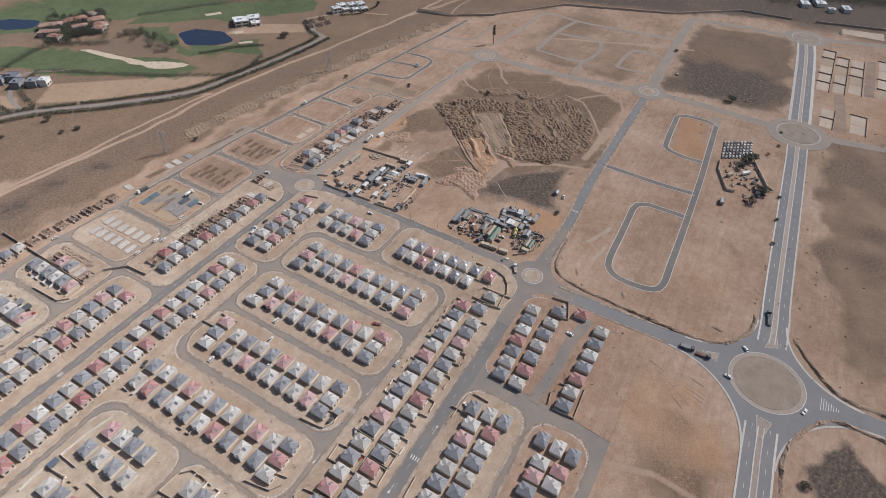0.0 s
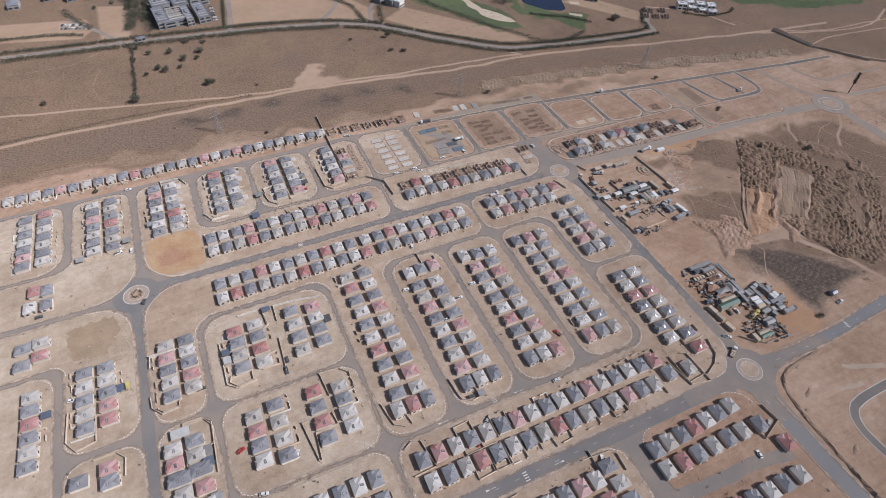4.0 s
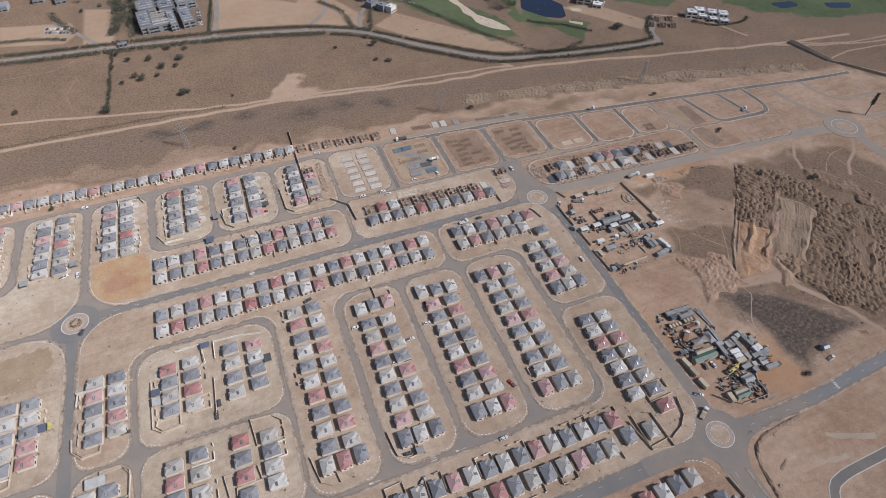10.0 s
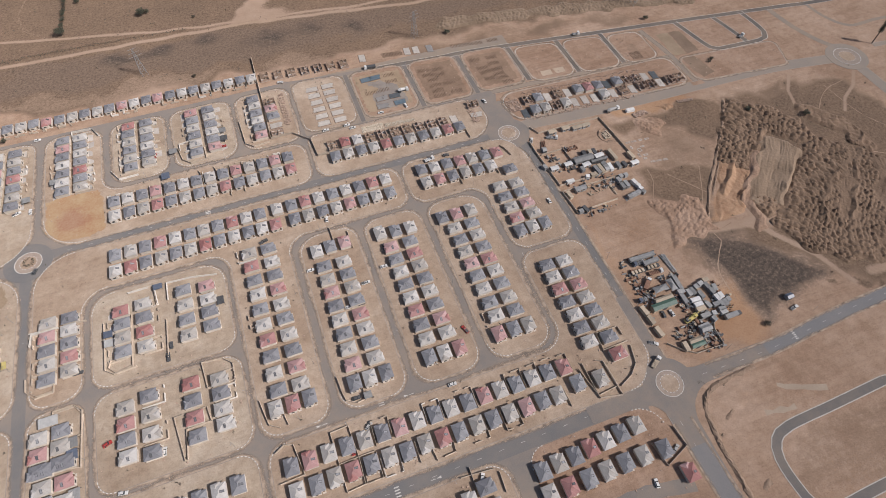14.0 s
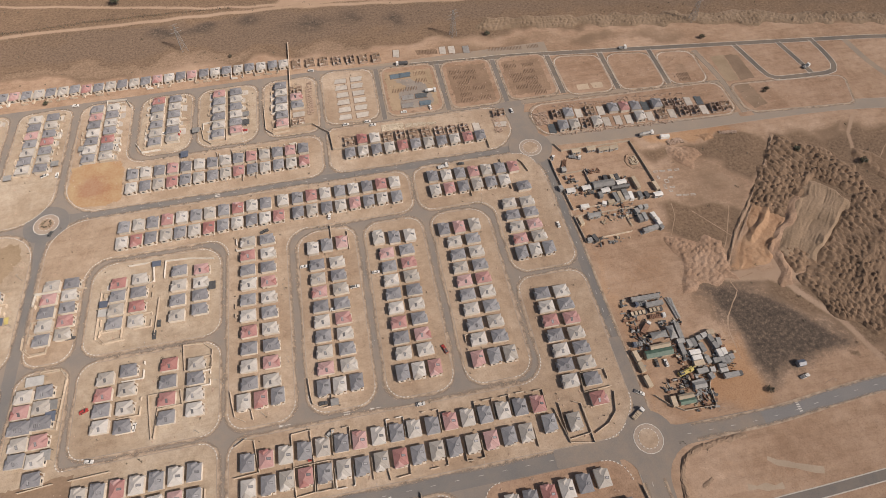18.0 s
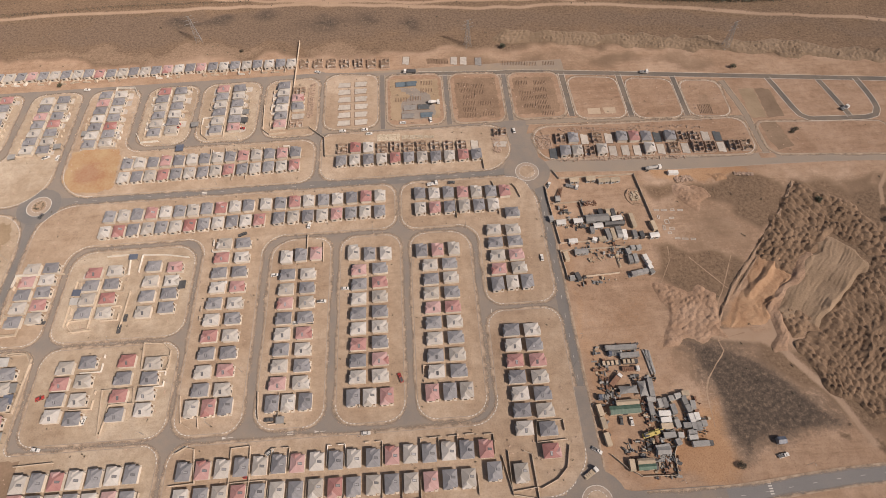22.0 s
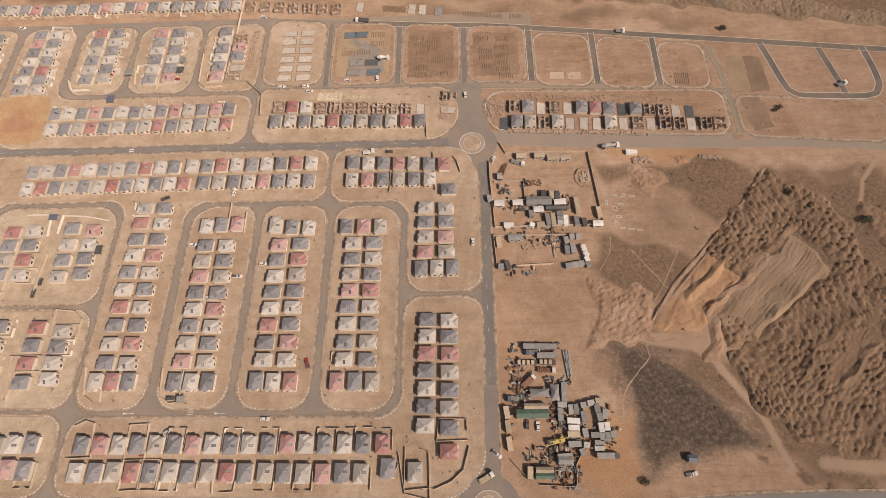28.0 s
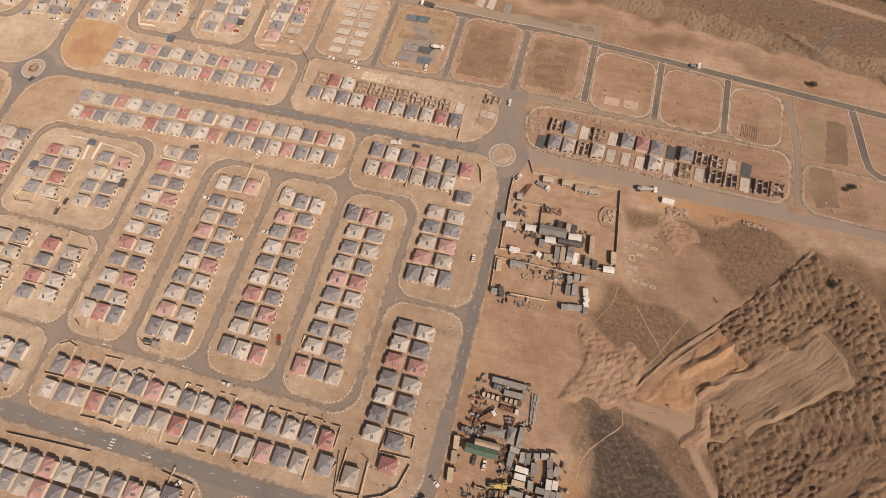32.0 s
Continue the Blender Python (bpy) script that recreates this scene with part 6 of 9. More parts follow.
# ---- site yards ----
TINT = {
    "grey": surface("grey_steel", (0.19, 0.19, 0.185), (0.29, 0.285, 0.275), 0.5, 3.0, rough=0.6, vary=0.25),
    "pale": surface("pale_steel", (0.30, 0.295, 0.285), (0.40, 0.395, 0.375), 0.5, 3.0, rough=0.6, vary=0.2),
    "white": surface("white_steel", (0.52, 0.51, 0.49), (0.68, 0.67, 0.64), 0.5, 3.0, rough=0.5),
    "tan": surface("tan_steel", (0.36, 0.29, 0.21), (0.47, 0.39, 0.29), 0.5, 3.0, rough=0.7, vary=0.2),
    "dark": surface("dark_steel", (0.05, 0.05, 0.052), (0.10, 0.10, 0.10), 0.5, 3.0, rough=0.6),
    "green": surface("green_sheeting", (0.06, 0.115, 0.085), (0.10, 0.165, 0.125), 0.5, 3.0, rough=0.6),
    "blue": surface("blue_paint", (0.085, 0.10, 0.135), (0.13, 0.15, 0.19), 0.5, 3.0, rough=0.4),
    "red": surface("red_paint", (0.30, 0.035, 0.03), (0.42, 0.06, 0.05), 0.5, 3.0, rough=0.4),
    "yellow": surface("yellow_paint", (0.44, 0.36, 0.12), (0.55, 0.46, 0.17), 0.5, 3.0, rough=0.5),
    "brown": surface("rusty_steel", (0.16, 0.085, 0.055), (0.26, 0.145, 0.095), 0.5, 3.0, rough=0.8),
}
M_RUBBER = surface("tyre_rubber", (0.018, 0.018, 0.018), (0.035, 0.034, 0.033), 1.0, 5.0, rough=0.85)


def container(x, y, length, turn, tint, height=2.6):
    """A shipping container: ribbed body, corner posts, doors at one end."""
    base = new("shipping_container")
    base.matrix_basis = pose(x, y, -0.03, 0, 0, turn)
    L, w = length / 2, 1.22
    n = 2 * max(6, int(length / 0.6))
    side = [(-L + 2 * L * k / n, -w - (0.045 if k % 2 else 0)) for k in range(n + 1)]
    outline = side + [(-x, -y) for x, y in side]
    bm = bmesh.new()
    lo, hi = [bm.verts.new((x, y, 0.05)) for x, y in outline], [bm.verts.new((x, y, height)) for x, y in outline]
    m = len(outline)
    for i in range(m):
        bm.faces.new((lo[i], lo[(i + 1) % m], hi[(i + 1) % m], hi[i]))
    for k in range(n):
        bm.faces.new((hi[k], hi[k + 1], hi[m - 2 - k], hi[m - 1 - k]))
    bmesh.ops.recalc_face_normals(bm, faces=bm.faces[:])
    part("body", bm, TINT[tint], base)
    for sy in (-0.6, 0.6):
        bm = bmesh.new()
        box(bm, L + 0.02, L + 0.07, sy - 0.55, sy + 0.55, 0.2, height - 0.15)
        part("door", bm, TINT[tint], base)
    word = {"grey": "grey", "pale": "pale grey", "white": "white", "tan": "tan", "dark": "dark"}[tint]
    return tagged(base, word + " steel shipping container standing in the yard", "container", "yard containers")


def site_cabin(x, y, length, turn, tint):
    """A prefabricated cabin with a shallow roof, door, windows."""
    base = new("site_cabin")
    base.matrix_basis = pose(x, y, -0.03, 0, 0, turn)
    L, w, h = length / 2, 1.5, 2.5
    bm = bmesh.new()
    box(bm, -L, L, -w, w, 0.2, h)
    for sx in (-0.8, 0, 0.8):
        box(bm, sx * L - 0.2, sx * L + 0.2, -w + 0.2, w - 0.2, 0, 0.2)
    part("wall", bm, TINT["pale"], base)
    bm = bmesh.new()
    v = [bm.verts.new(p) for p in ((-L - .2, -w - .25, h), (L + .2, -w - .25, h), (L + .2, w + .25, h), (-L - .2, w + .25, h), (-L - .2, 0, h + .38), (L + .2, 0, h + .38))]
    for f in ((0, 1, 5, 4), (2, 3, 4, 5), (0, 4, 3), (1, 2, 5), (3, 2, 1, 0)):
        bm.faces.new([v[i] for i in f])
    part("roof", bm, TINT[tint], base)
    for sx in (-0.55, 0.45):
        bm = bmesh.new()
        box(bm, sx * L - 0.55, sx * L + 0.55, -w - 0.04, -w + 0.02, 1.1, 2.0)
        part("window", bm, M_GLASS, base)
    bm = bmesh.new()
    box(bm, -0.45, 0.45, -w - 0.05, -w + 0.02, 0.2, 2.15)
    part("door", bm, M_DOOR, base)
    return tagged(base, {"white": "white", "tan": "tan"}.get(tint, "grey") + "-roofed prefabricated site cabin", "cabin", "site cabins")


def wheel(base, x, y, r, w=0.26):
    bm = bmesh.new()
    tube(bm, (x, y - w / 2, r), (x, y + w / 2, r), r, 12)
    part("wheel", bm, M_RUBBER, base)


def trailer(x, y, length, turn, tint):
    base = new("flatbed_trailer")
    base.matrix_basis = pose(x, y, -0.03, 0, 0, turn)
    L = length / 2
    bm = bmesh.new()
    box(bm, -L, L, -1.25, 1.25, 0.95, 1.2)
    box(bm, -L + 0.2, L - 0.2, -0.5, 0.5, 0.6, 0.95)
    part("deck", bm, TINT["dark"], base)
    bm = bmesh.new()
    if tint == "grey":
        box(bm, -L + 0.1, L - 0.1, -1.22, 1.22, 1.2, 2.9)
        for k in range(int(length)):
            box(bm, -L + 0.5 + k, -L + 0.6 + k, -1.25, 1.25, 1.2, 2.95)
    else:
        for k in range(max(2, int(length / 2.2))):
            box(bm, -L + 0.3 + k * 2.2, -L + 1.7 + k * 2.2, -1.0, 1.0, 1.2, 1.9)
    part("load", bm, TINT[tint], base)
    for wx in (-L + 0.8, -L + 1.9, L - 1.0):
        for wy in (-1.05, 1.05):
            wheel(base, wx, wy, 0.48)
    return tagged(base, "flatbed trailer with a " + ("grey sheeted" if tint == "grey" else "tan stacked") + " load", "trailer")


trailer(27.9, -122.0, 16.4, -1, "grey")
trailer(31.3, -126.4, 10.1, 1, "grey")
trailer(21.3, -129.7, 9.5, -1, "tan")
trailer(31.2, -129.5, 8.1, -1, "tan")
container(37.8, -144.2, 9.2, -93, "grey")
container(10.5, -153.2, 5.7, -82, "tan")
container(10.9, -159.4, 5.3, -84, "tan")
container(11.2, -167.1, 6.1, -83, "tan")
container(36.4, -149.8, 4.2, -0, "pale")
container(35.3, -154.2, 5.8, -90, "grey")
container(40.4, -151.9, 4.1, -88, "pale")
container(42.6, -151.9, 4.6, -86, "grey")
container(46.0, -155.3, 4.8, -84, "grey")
container(46.2, -150.0, 2.6, 6, "pale")
container(49.8, -149.1, 3.2, 9, "pale")
container(53.8, -148.1, 3.7, -0, "tan")
container(52.4, -151.4, 4.1, -82, "grey")
container(53.2, -155.5, 3.6, -80, "grey")
container(55.8, -154.0, 4.1, -97, "pale")
container(53.4, -160.1, 4.2, -86, "white")
container(56.1, -159.6, 3.7, -89, "white")
container(53.5, -164.3, 3.7, -89, "grey")
container(55.8, -164.2, 3.9, -90, "grey")
container(58.5, -163.1, 2.7, -86, "grey")
container(50.2, -163.4, 3.8, -0, "grey")
container(51.7, -166.9, 4.0, -0, "grey")
container(51.4, -169.0, 4.0, -0, "pale")
container(45.9, -162.3, 3.7, -84, "pale")
container(41.0, -157.1, 5.7, -3, "white")
container(40.9, -160.2, 5.1, -0, "white")
container(40.6, -163.1, 5.6, -0, "tan")
container(40.6, -167.3, 5.8, -0, "pale")
container(45.9, -167.7, 2.6, -6, "pale")
container(43.9, -170.7, 3.0, -76, "grey")
container(19.8, -179.4, 5.2, -94, "tan")
site_cabin(35.8, -173.1, 6.4, 4, "pale")
container(6.2, -38.1, 3.3, -81, "grey")
site_cabin(11.5, -41.6, 5.3, -1, "white")
site_cabin(21.7, -41.3, 5.3, 3, "white")
site_cabin(32.8, -45.8, 5.2, 3, "white")
site_cabin(44.7, -41.3, 6.2, 5, "white")
site_cabin(25.3, -10.6, 5.5, 2, "tan")
site_cabin(35.6, -10.5, 5.5, 2, "tan")
site_cabin(43.5, -12.3, 6.7, 2, "tan")
site_cabin(50.4, -12.3, 5.8, 6, "tan")
container(37.4, -52.0, 7.0, -84, "grey")
container(40.3, -51.9, 7.3, -87, "tan")
container(43.9, -48.7, 3.3, -1, "grey")
container(44.0, -51.5, 3.3, -1, "grey")
container(43.9, -53.9, 3.0, -1, "pale")
container(46.9, -52.7, 5.9, -92, "white")
container(52.7, -53.2, 5.2, -89, "grey")
container(56.7, -53.8, 4.2, -83, "dark")
site_cabin(63.8, -55.1, 5.1, 3, "white")
container(65.2, -48.1, 6.3, -83, "tan")
container(53.8, -43.4, 9.6, -86, "tan")
container(36.1, -36.6, 5.4, -94, "dark")
container(40.6, -36.7, 4.7, -91, "tan")
container(43.5, -36.8, 4.7, -87, "dark")
container(16.1, -55.0, 5.2, -1, "white")
container(28.7, -55.1, 2.6, -25, "white")
container(33.3, -54.9, 4.3, 3, "tan")
container(28.7, -48.2, 3.8, -89, "grey")
container(10.3, -65.0, 5.4, -83, "tan")
site_cabin(19.4, -62.7, 7.5, 1, "grey")
container(46.1, -64.6, 3.7, -81, "grey")
container(46.1, -70.0, 4.6, -88, "grey")
container(49.2, -62.3, 2.6, 7, "pale")
container(52.6, -62.4, 2.7, 6, "pale")
container(49.2, -69.4, 5.3, -86, "grey")
container(54.7, -69.4, 3.7, -78, "white")
container(55.6, -72.8, 2.6, -57, "white")
container(55.8, -75.7, 2.7, -71, "white")
container(56.0, -78.6, 2.7, -71, "grey")
container(46.0, -79.2, 3.2, 5, "grey")
container(49.2, -78.6, 3.2, 5, "grey")
container(52.5, -78.1, 3.2, 5, "grey")
container(11.0, -79.1, 2.9, -1, "grey")
container(14.4, -78.5, 4.7, -74, "dark")
container(88, -9.4, 6.1, -4, "white", 2.2)


def smoothed_body(bm, prof, half, tuck=0.12):
    """A body from a side outline (x, z), drawn in a little towards the top."""
    zmax = max(z for _, z in prof)
    sides = []
    for s in (-1, 1):
        sides.append([bm.verts.new((x, s * (half - tuck * max(0, z - 0.7) / max(0.1, zmax - 0.7)), z)) for x, z in prof])
    n = len(prof)
    for i in range(n):
        j = (i + 1) % n
        bm.faces.new((sides[0][i], sides[0][j], sides[1][j], sides[1][i]))
    bm.faces.new(sides[0][::-1])
    bm.faces.new(sides[1])
    bmesh.ops.recalc_face_normals(bm, faces=bm.faces[:])


def car_template(tint, kind, far=False):
    base = new({"car": "car", "pickup": "pickup_truck"}[kind])
    L = 2.15 if kind == "car" else 2.6
    bm = bmesh.new()
    smoothed_body(bm, [(-L, 0.3), (L, 0.3), (L, 0.7), (L * 0.93, 0.86), (L * 0.5, 0.95), (-L * 0.95, 0.95), (-L, 0.8)], 0.86, 0.06)
    body = part("body", bm, TINT[tint], base)
    x0, x1 = (-L * 0.8, L * 0.42) if kind == "car" else (-L * 0.15, L * 0.5)
    bm = bmesh.new()
    smoothed_body(bm, [(x0, 0.95), (x1, 0.95), (x1 - 0.55, 1.38), (x0 + 0.35, 1.38)], 0.83, 0.22)
    part("glasshouse", bm, M_GLASS, base)
    bm = bmesh.new()
    smoothed_body(bm, [(x0 + 0.33, 1.38), (x1 - 0.53, 1.38), (x1 - 0.65, 1.45), (x0 + 0.45, 1.45)], 0.66, 0.05)
    part("roof", bm, TINT[tint], base)
    if kind == "pickup":
        bm = bmesh.new()
        box(bm, -L + 0.1, -L * 0.2, -0.72, 0.72, 0.955, 0.97)
        part("load_bed", bm, TINT["dark"], base)
    if far:
        bm = bmesh.new()
        for sx in (-0.62, 0.62):
            for sy in (-0.78, 0.78):
                tube(bm, (sx * L, sy - 0.1, 0.31), (sx * L, sy + 0.1, 0.31), 0.31, 10)
        part("wheels", bm, M_RUBBER, base)
    else:
        for sx in (-0.62, 0.62):
            for sy in (-0.78, 0.78):
                wheel(base, sx * L, sy, 0.31, 0.2)
    word = {"white": "white", "dark": "black", "red": "red", "pale": "silver", "grey": "grey", "blue": "blue", "yellow": "yellow", "tan": "tan"}[tint]
    return tagged(base, word + (" car parked" if kind == "car" else " pickup truck parked") + " on the sandy ground", "car", "parked vehicles")


_cars = {}


def car(x, y, turn, tint="white", kind="car", z=0.13, far=False):
    m = pose(x, y, z, 0, 0, turn)
    if (tint, kind, far) not in _cars:
        _cars[tint, kind, far] = car_template(tint, kind, far)
        _cars[tint, kind, far].matrix_basis = m
        return
    copy_thing(_cars[tint, kind, far], m)


def parked(_x, _y, _t, _c, _k):
    car(_x, _y, _t, _c, _k, 0.14 if _x < 0 and not 44 < _y < 48 else 0.03)


parked(-310, 39, 90, "white", "car")
parked(-186, -65.5, 0, "white", "pickup")
parked(-156.5, -63, 0, "white", "car")
parked(-116, -75, 0, "white", "car")
parked(-129, -82, 0, "white", "pickup")
parked(-142, -94, 0, "white", "car")
parked(-135, -94.2, 0, "dark", "car")
parked(-176, -106, 0, "white", "pickup")
parked(-139, -30, 80, "white", "car")
parked(-86.5, -129, 110, "red", "pickup")
parked(-51, -4.6, 0, "dark", "car")
parked(-6, 36, 95, "white", "car")
parked(9, -12, 60, "white", "pickup")
parked(-3.4, -64, 90, "white", "car")
parked(-121, 46.2, 0, "white", "car")
parked(-106, 46, 0, "white", "car")
parked(-80, 50, 175, "white", "car")
parked(-61, 51, 95, "white", "car")
parked(-103, 42, 0, "white", "car")
parked(-264, -151.6, -12, "white", "car")
parked(-244.5, -139, 80, "white", "car")
parked(-152, -145.5, 0, "dark", "car")
parked(-150, -161, 40, "pale", "car")
parked(-308, 104, 0, "white", "car")
parked(91, -180, 10, "white", "pickup")
parked(5.2, -171.5, -35, "white", "pickup")
parked(-141, 107, 160, "white", "car")
parked(24.7, -159.3, 90, "white", "car")
parked(19.8, -158.5, 85, "dark", "car")
parked(-32, -233, 80, "white", "car")
parked(-107, -202.5, 60, "white", "car")
parked(-19.5, -219.5, 90, "white", "car")
parked(-14.6, -222.5, 30, "pale", "car")
parked(-13.5, -321.5, 80, "white", "car")
parked(-15.5, -361.5, 160, "white", "car")
parked(12, -327, 40, "white", "car")
parked(-253, -10.6, 0, "red", "car")
parked(-234, 61.5, 80, "red", "car")
parked(-283, -83, 0, "dark", "pickup")
parked(-296.5, -66, 90, "dark", "car")
parked(-332.5, -65.5, 10, "dark", "car")
parked(-346, -63, 0, "white", "car")
parked(-236.5, -83.5, 90, "dark", "car")
parked(-238.5, -90, 90, "dark", "pickup")
parked(-160.5, -170, 90, "red", "car")
parked(-318, 40, 20, "white", "pickup")
parked(-270, -126, 20, "red", "car")
parked(-205, 118, 0, "white", "car")
parked(-112, -62, 90, "dark", "pickup")
parked(-104, -155.5, 0, "white", "car")
parked(-178.5, -33.2, 20, "dark", "pickup")
parked(565, -347, 20, "white", "pickup")
parked(349, -205, 20, "white", "car")
parked(-363, 3, 0, "dark", "car")
parked(-306, -9, 70, "dark", "car")
parked(-190, 55, 0, "red", "car")
parked(-244, 63, 0, "white", "car")
parked(-279.5, 62, 0, "white", "car")
parked(-276, 58, 20, "white", "car")
# a pound full of parked cars behind the tar loop
_cr = random.Random(5)
for _i in range(6):
    for _j in range(9):
        _a, _b = _i / 5, _j / 8
        car(239 - 24 * _a + 13 * _b, -273.5 - 2.5 * _a - 20 * _b, 6 + _cr.uniform(-8, 8), _cr.choice(("white", "white", "pale", "grey", "dark", "pale")), "car", -0.02, True)


def lorry(x, y, length, turn, cab, load, kind="flat"):
    """A rigid lorry: cab, chassis, load body and wheels."""
    base = new("lorry")
    base.matrix_basis = pose(x, y, 0.02, 0, 0, turn)
    L = length / 2
    bm = bmesh.new()
    smoothed_body(bm, [(L - 1.9, 0.6), (L, 0.6), (L, 1.7), (L - 0.35, 2.7), (L - 1.9, 2.7)], 1.2, 0.12)
    c = part("cab", bm, TINT[cab], base)
    bm = bmesh.new()
    box(bm, L - 0.33, L - 0.05, -0.95, 0.95, 1.75, 2.4)
    part("windscreen", bm, M_GLASS, c)
    bm = bmesh.new()
    box(bm, -L, L - 0.4, -0.45, 0.45, 0.6, 0.95)
    part("chassis", bm, TINT["dark"], base)
    bm = bmesh.new()
    if kind == "flat":
        box(bm, -L, L - 2.1, -1.2, 1.2, 0.95, 1.15)
        for k in range(int(length - 3)):
            box(bm, -L + 0.3 + k, -L + 1.0 + k, -1.0, 1.0, 1.15, 1.5)
    elif kind == "tipper":
        smoothed_body(bm, [(-L, 1.0), (L - 2.2, 1.0), (L - 2.2, 2.3), (-L + 0.3, 2.1)], 1.22, -0.1)
    elif kind == "mixer":
        tube(bm, (-L + 0.6, 0, 1.9), (-L + 2.4, 0, 2.2), 0.7, 12, 1.2)
        tube(bm, (-L + 2.4, 0, 2.2), (L - 2.3, 0, 1.9), 1.2, 12, 0.7)
    else:
        box(bm, -L, L - 2.1, -1.22, 1.22, 0.95, 2.9)
    part("load_body", bm, TINT[load], base)
    for wx in (-L + 1.0, -L + 2.2, L - 1.1):
        for wy in (-1.0, 1.0):
            wheel(base, wx, wy, 0.5, 0.3)
    word = {"white": "white", "blue": "blue", "dark": "dark", "yellow": "yellow", "red": "red", "tan": "tan", "pale": "silver"}[cab]
    return tagged(base, word + "-cabbed lorry parked beside the building works", "lorry", "parked lorries")


lorry(30.5, -133.4, 9.0, -4, "white", "brown", "flat")
lorry(21.6, -138.8, 8.5, 42, "white", "brown", "tipper")
lorry(24.0, -124.8, 6.5, 180, "blue", "grey", "flat")
lorry(13.6, -146.9, 5.5, 180, "blue", "grey", "flat")
lorry(55, -172.3, 10.0, 0, "dark", "grey", "box")
lorry(0.3, -181.4, 7.5, 30, "white", "tan", "flat")
lorry(23.2, -14.6, 8.2, -23, "white", "grey", "flat")
lorry(76.5, -4.6, 11.0, 7, "white", "pale", "mixer")
lorry(-63, -4.8, 7.0, 8, "white", "white", "flat")
lorry(-58, 67, 8.5, 0, "white", "white", "mixer")
lorry(-73.5, 100.4, 9.0, 176, "white", "dark", "tipper")
lorry(94, 84, 6.0, -6, "white", "pale", "flat")
lorry(218, 36, 6.0, 20, "white", "grey", "flat")
lorry(-5.5, -296.5, 8.0, -85, "dark", "grey", "tipper")
lorry(-6.3, -306, 8.0, -85, "dark", "brown", "flat")
lorry(44, -335.5, 12.0, 8, "dark", "dark", "flat")
lorry(199, -297, 8.0, -40, "white", "white", "box")
lorry(191, -305, 8.0, -20, "dark", "dark", "flat")
lorry(190, -286, 6.0, -30, "tan", "tan", "box")
lorry(150, -287, 7.0, 10, "pale", "pale", "box")
lorry(174, -310, 6.0, 15, "white", "pale", "flat")


def shed(x0, x1, y0, y1, h, wall, roof, label, ridge=0.9):
    base = new("yard_shed")
    bm = bmesh.new()
    box(bm, x0 + .2, x1 - .2, y0 + .2, y1 - .2, 0, h)
    part("wall", bm, TINT[wall], base)
    bm = bmesh.new()
    ym = (y0 + y1) / 2
    n = max(3, int((x1 - x0) / 0.8))
    v = [[bm.verts.new((x0 + (x1 - x0) * k / n, y, z + 0.04 * (k % 2))) for y, z in ((y0, h), (ym, h + ridge), (y1, h))] for k in range(n + 1)]
    for a, b in zip(v, v[1:]):
        bm.faces.new((a[0], b[0], b[1], a[1]))
        bm.faces.new((a[1], b[1], b[2], a[2]))
    part("roof", bm, TINT[roof], base)
    bm = bmesh.new()
    box(bm, (x0 + x1) / 2 - 1.2, (x0 + x1) / 2 + 1.2, y0 + 0.12, y0 + 0.22, 0, min(2.4, h - 0.2))
    part("door", bm, TINT["dark"], base)
    return tagged(base, label, "shed", "yard sheds")


shed(14.8, 29.8, -156.2, -152.0, 3.0, "tan", "green", "long yard shed under green sheeting")
shed(18.5, 29.8, -152.0, -149.4, 3.2, "tan", "tan", "yard shed under tan sheeting")
shed(22.0, 30.2, -182.2, -179.6, 2.8, "tan", "green", "small yard shed under green sheeting")
shed(22.2, 30.2, -179.6, -177.0, 2.9, "tan", "tan", "small yard shed under tan sheeting")
shed(26.3, 40.2, -43.0, -38.0, 2.8, "grey", "grey", "long low store under grey sheeting")
shed(36.7, 48.7, -46.0, -43.6, 2.6, "dark", "dark", "low open store under black sheeting")
shed(11.0, 14.0, -26.0, -22.0, 2.4, "pale", "pale", "small pale gatehouse beside the yard wall")
shed(32.5, 39.0, -176.0, -172.6, 2.8, "grey", "grey", "steel cutting shed under grey sheeting")
shed(90.0, 94.0, -175.2, -171.9, 2.3, "grey", "blue", "small hut with a faded blue roof")


def canopy(x0, x1, y0, y1):
    """Shade netting drawn up to a peak on posts."""
    base = new("shade_canopy")
    bm = bmesh.new()
    c = [bm.verts.new(p) for p in ((x0, y0, 2.6), (x1, y0, 2.6), (x1, y1, 2.6), (x0, y1, 2.6))]
    mids = [bm.verts.new(p) for p in (((x0 + x1) / 2, y0 + .4, 2.9), (x1 - .4, (y0 + y1) / 2, 2.9), ((x0 + x1) / 2, y1 - .4, 2.9), (x0 + .4, (y0 + y1) / 2, 2.9))]
    p = bm.verts.new(((x0 + x1) / 2, (y0 + y1) / 2, 4.2))
    for i in range(4):
        bm.faces.new((c[i], mids[i], p))
        bm.faces.new((mids[i], c[(i + 1) % 4], p))
    bmesh.ops.recalc_face_normals(bm, faces=bm.faces[:])
    part("net", bm, TINT["grey"], base)
    for x in (x0, x1):
        for y in (y0, y1):
            bm = bmesh.new()
            tube(bm, (x, y, 0), (x, y, 2.6), 0.07, 6)
            part("post", bm, TINT["pale"], base)
    return tagged(base, "peaked grey shade net on steel posts", "canopy", "shade canopies")


canopy(21.6, 31.0, -146.6, -142.4)
canopy(31.4, 35.6, -148.4, -140.4)


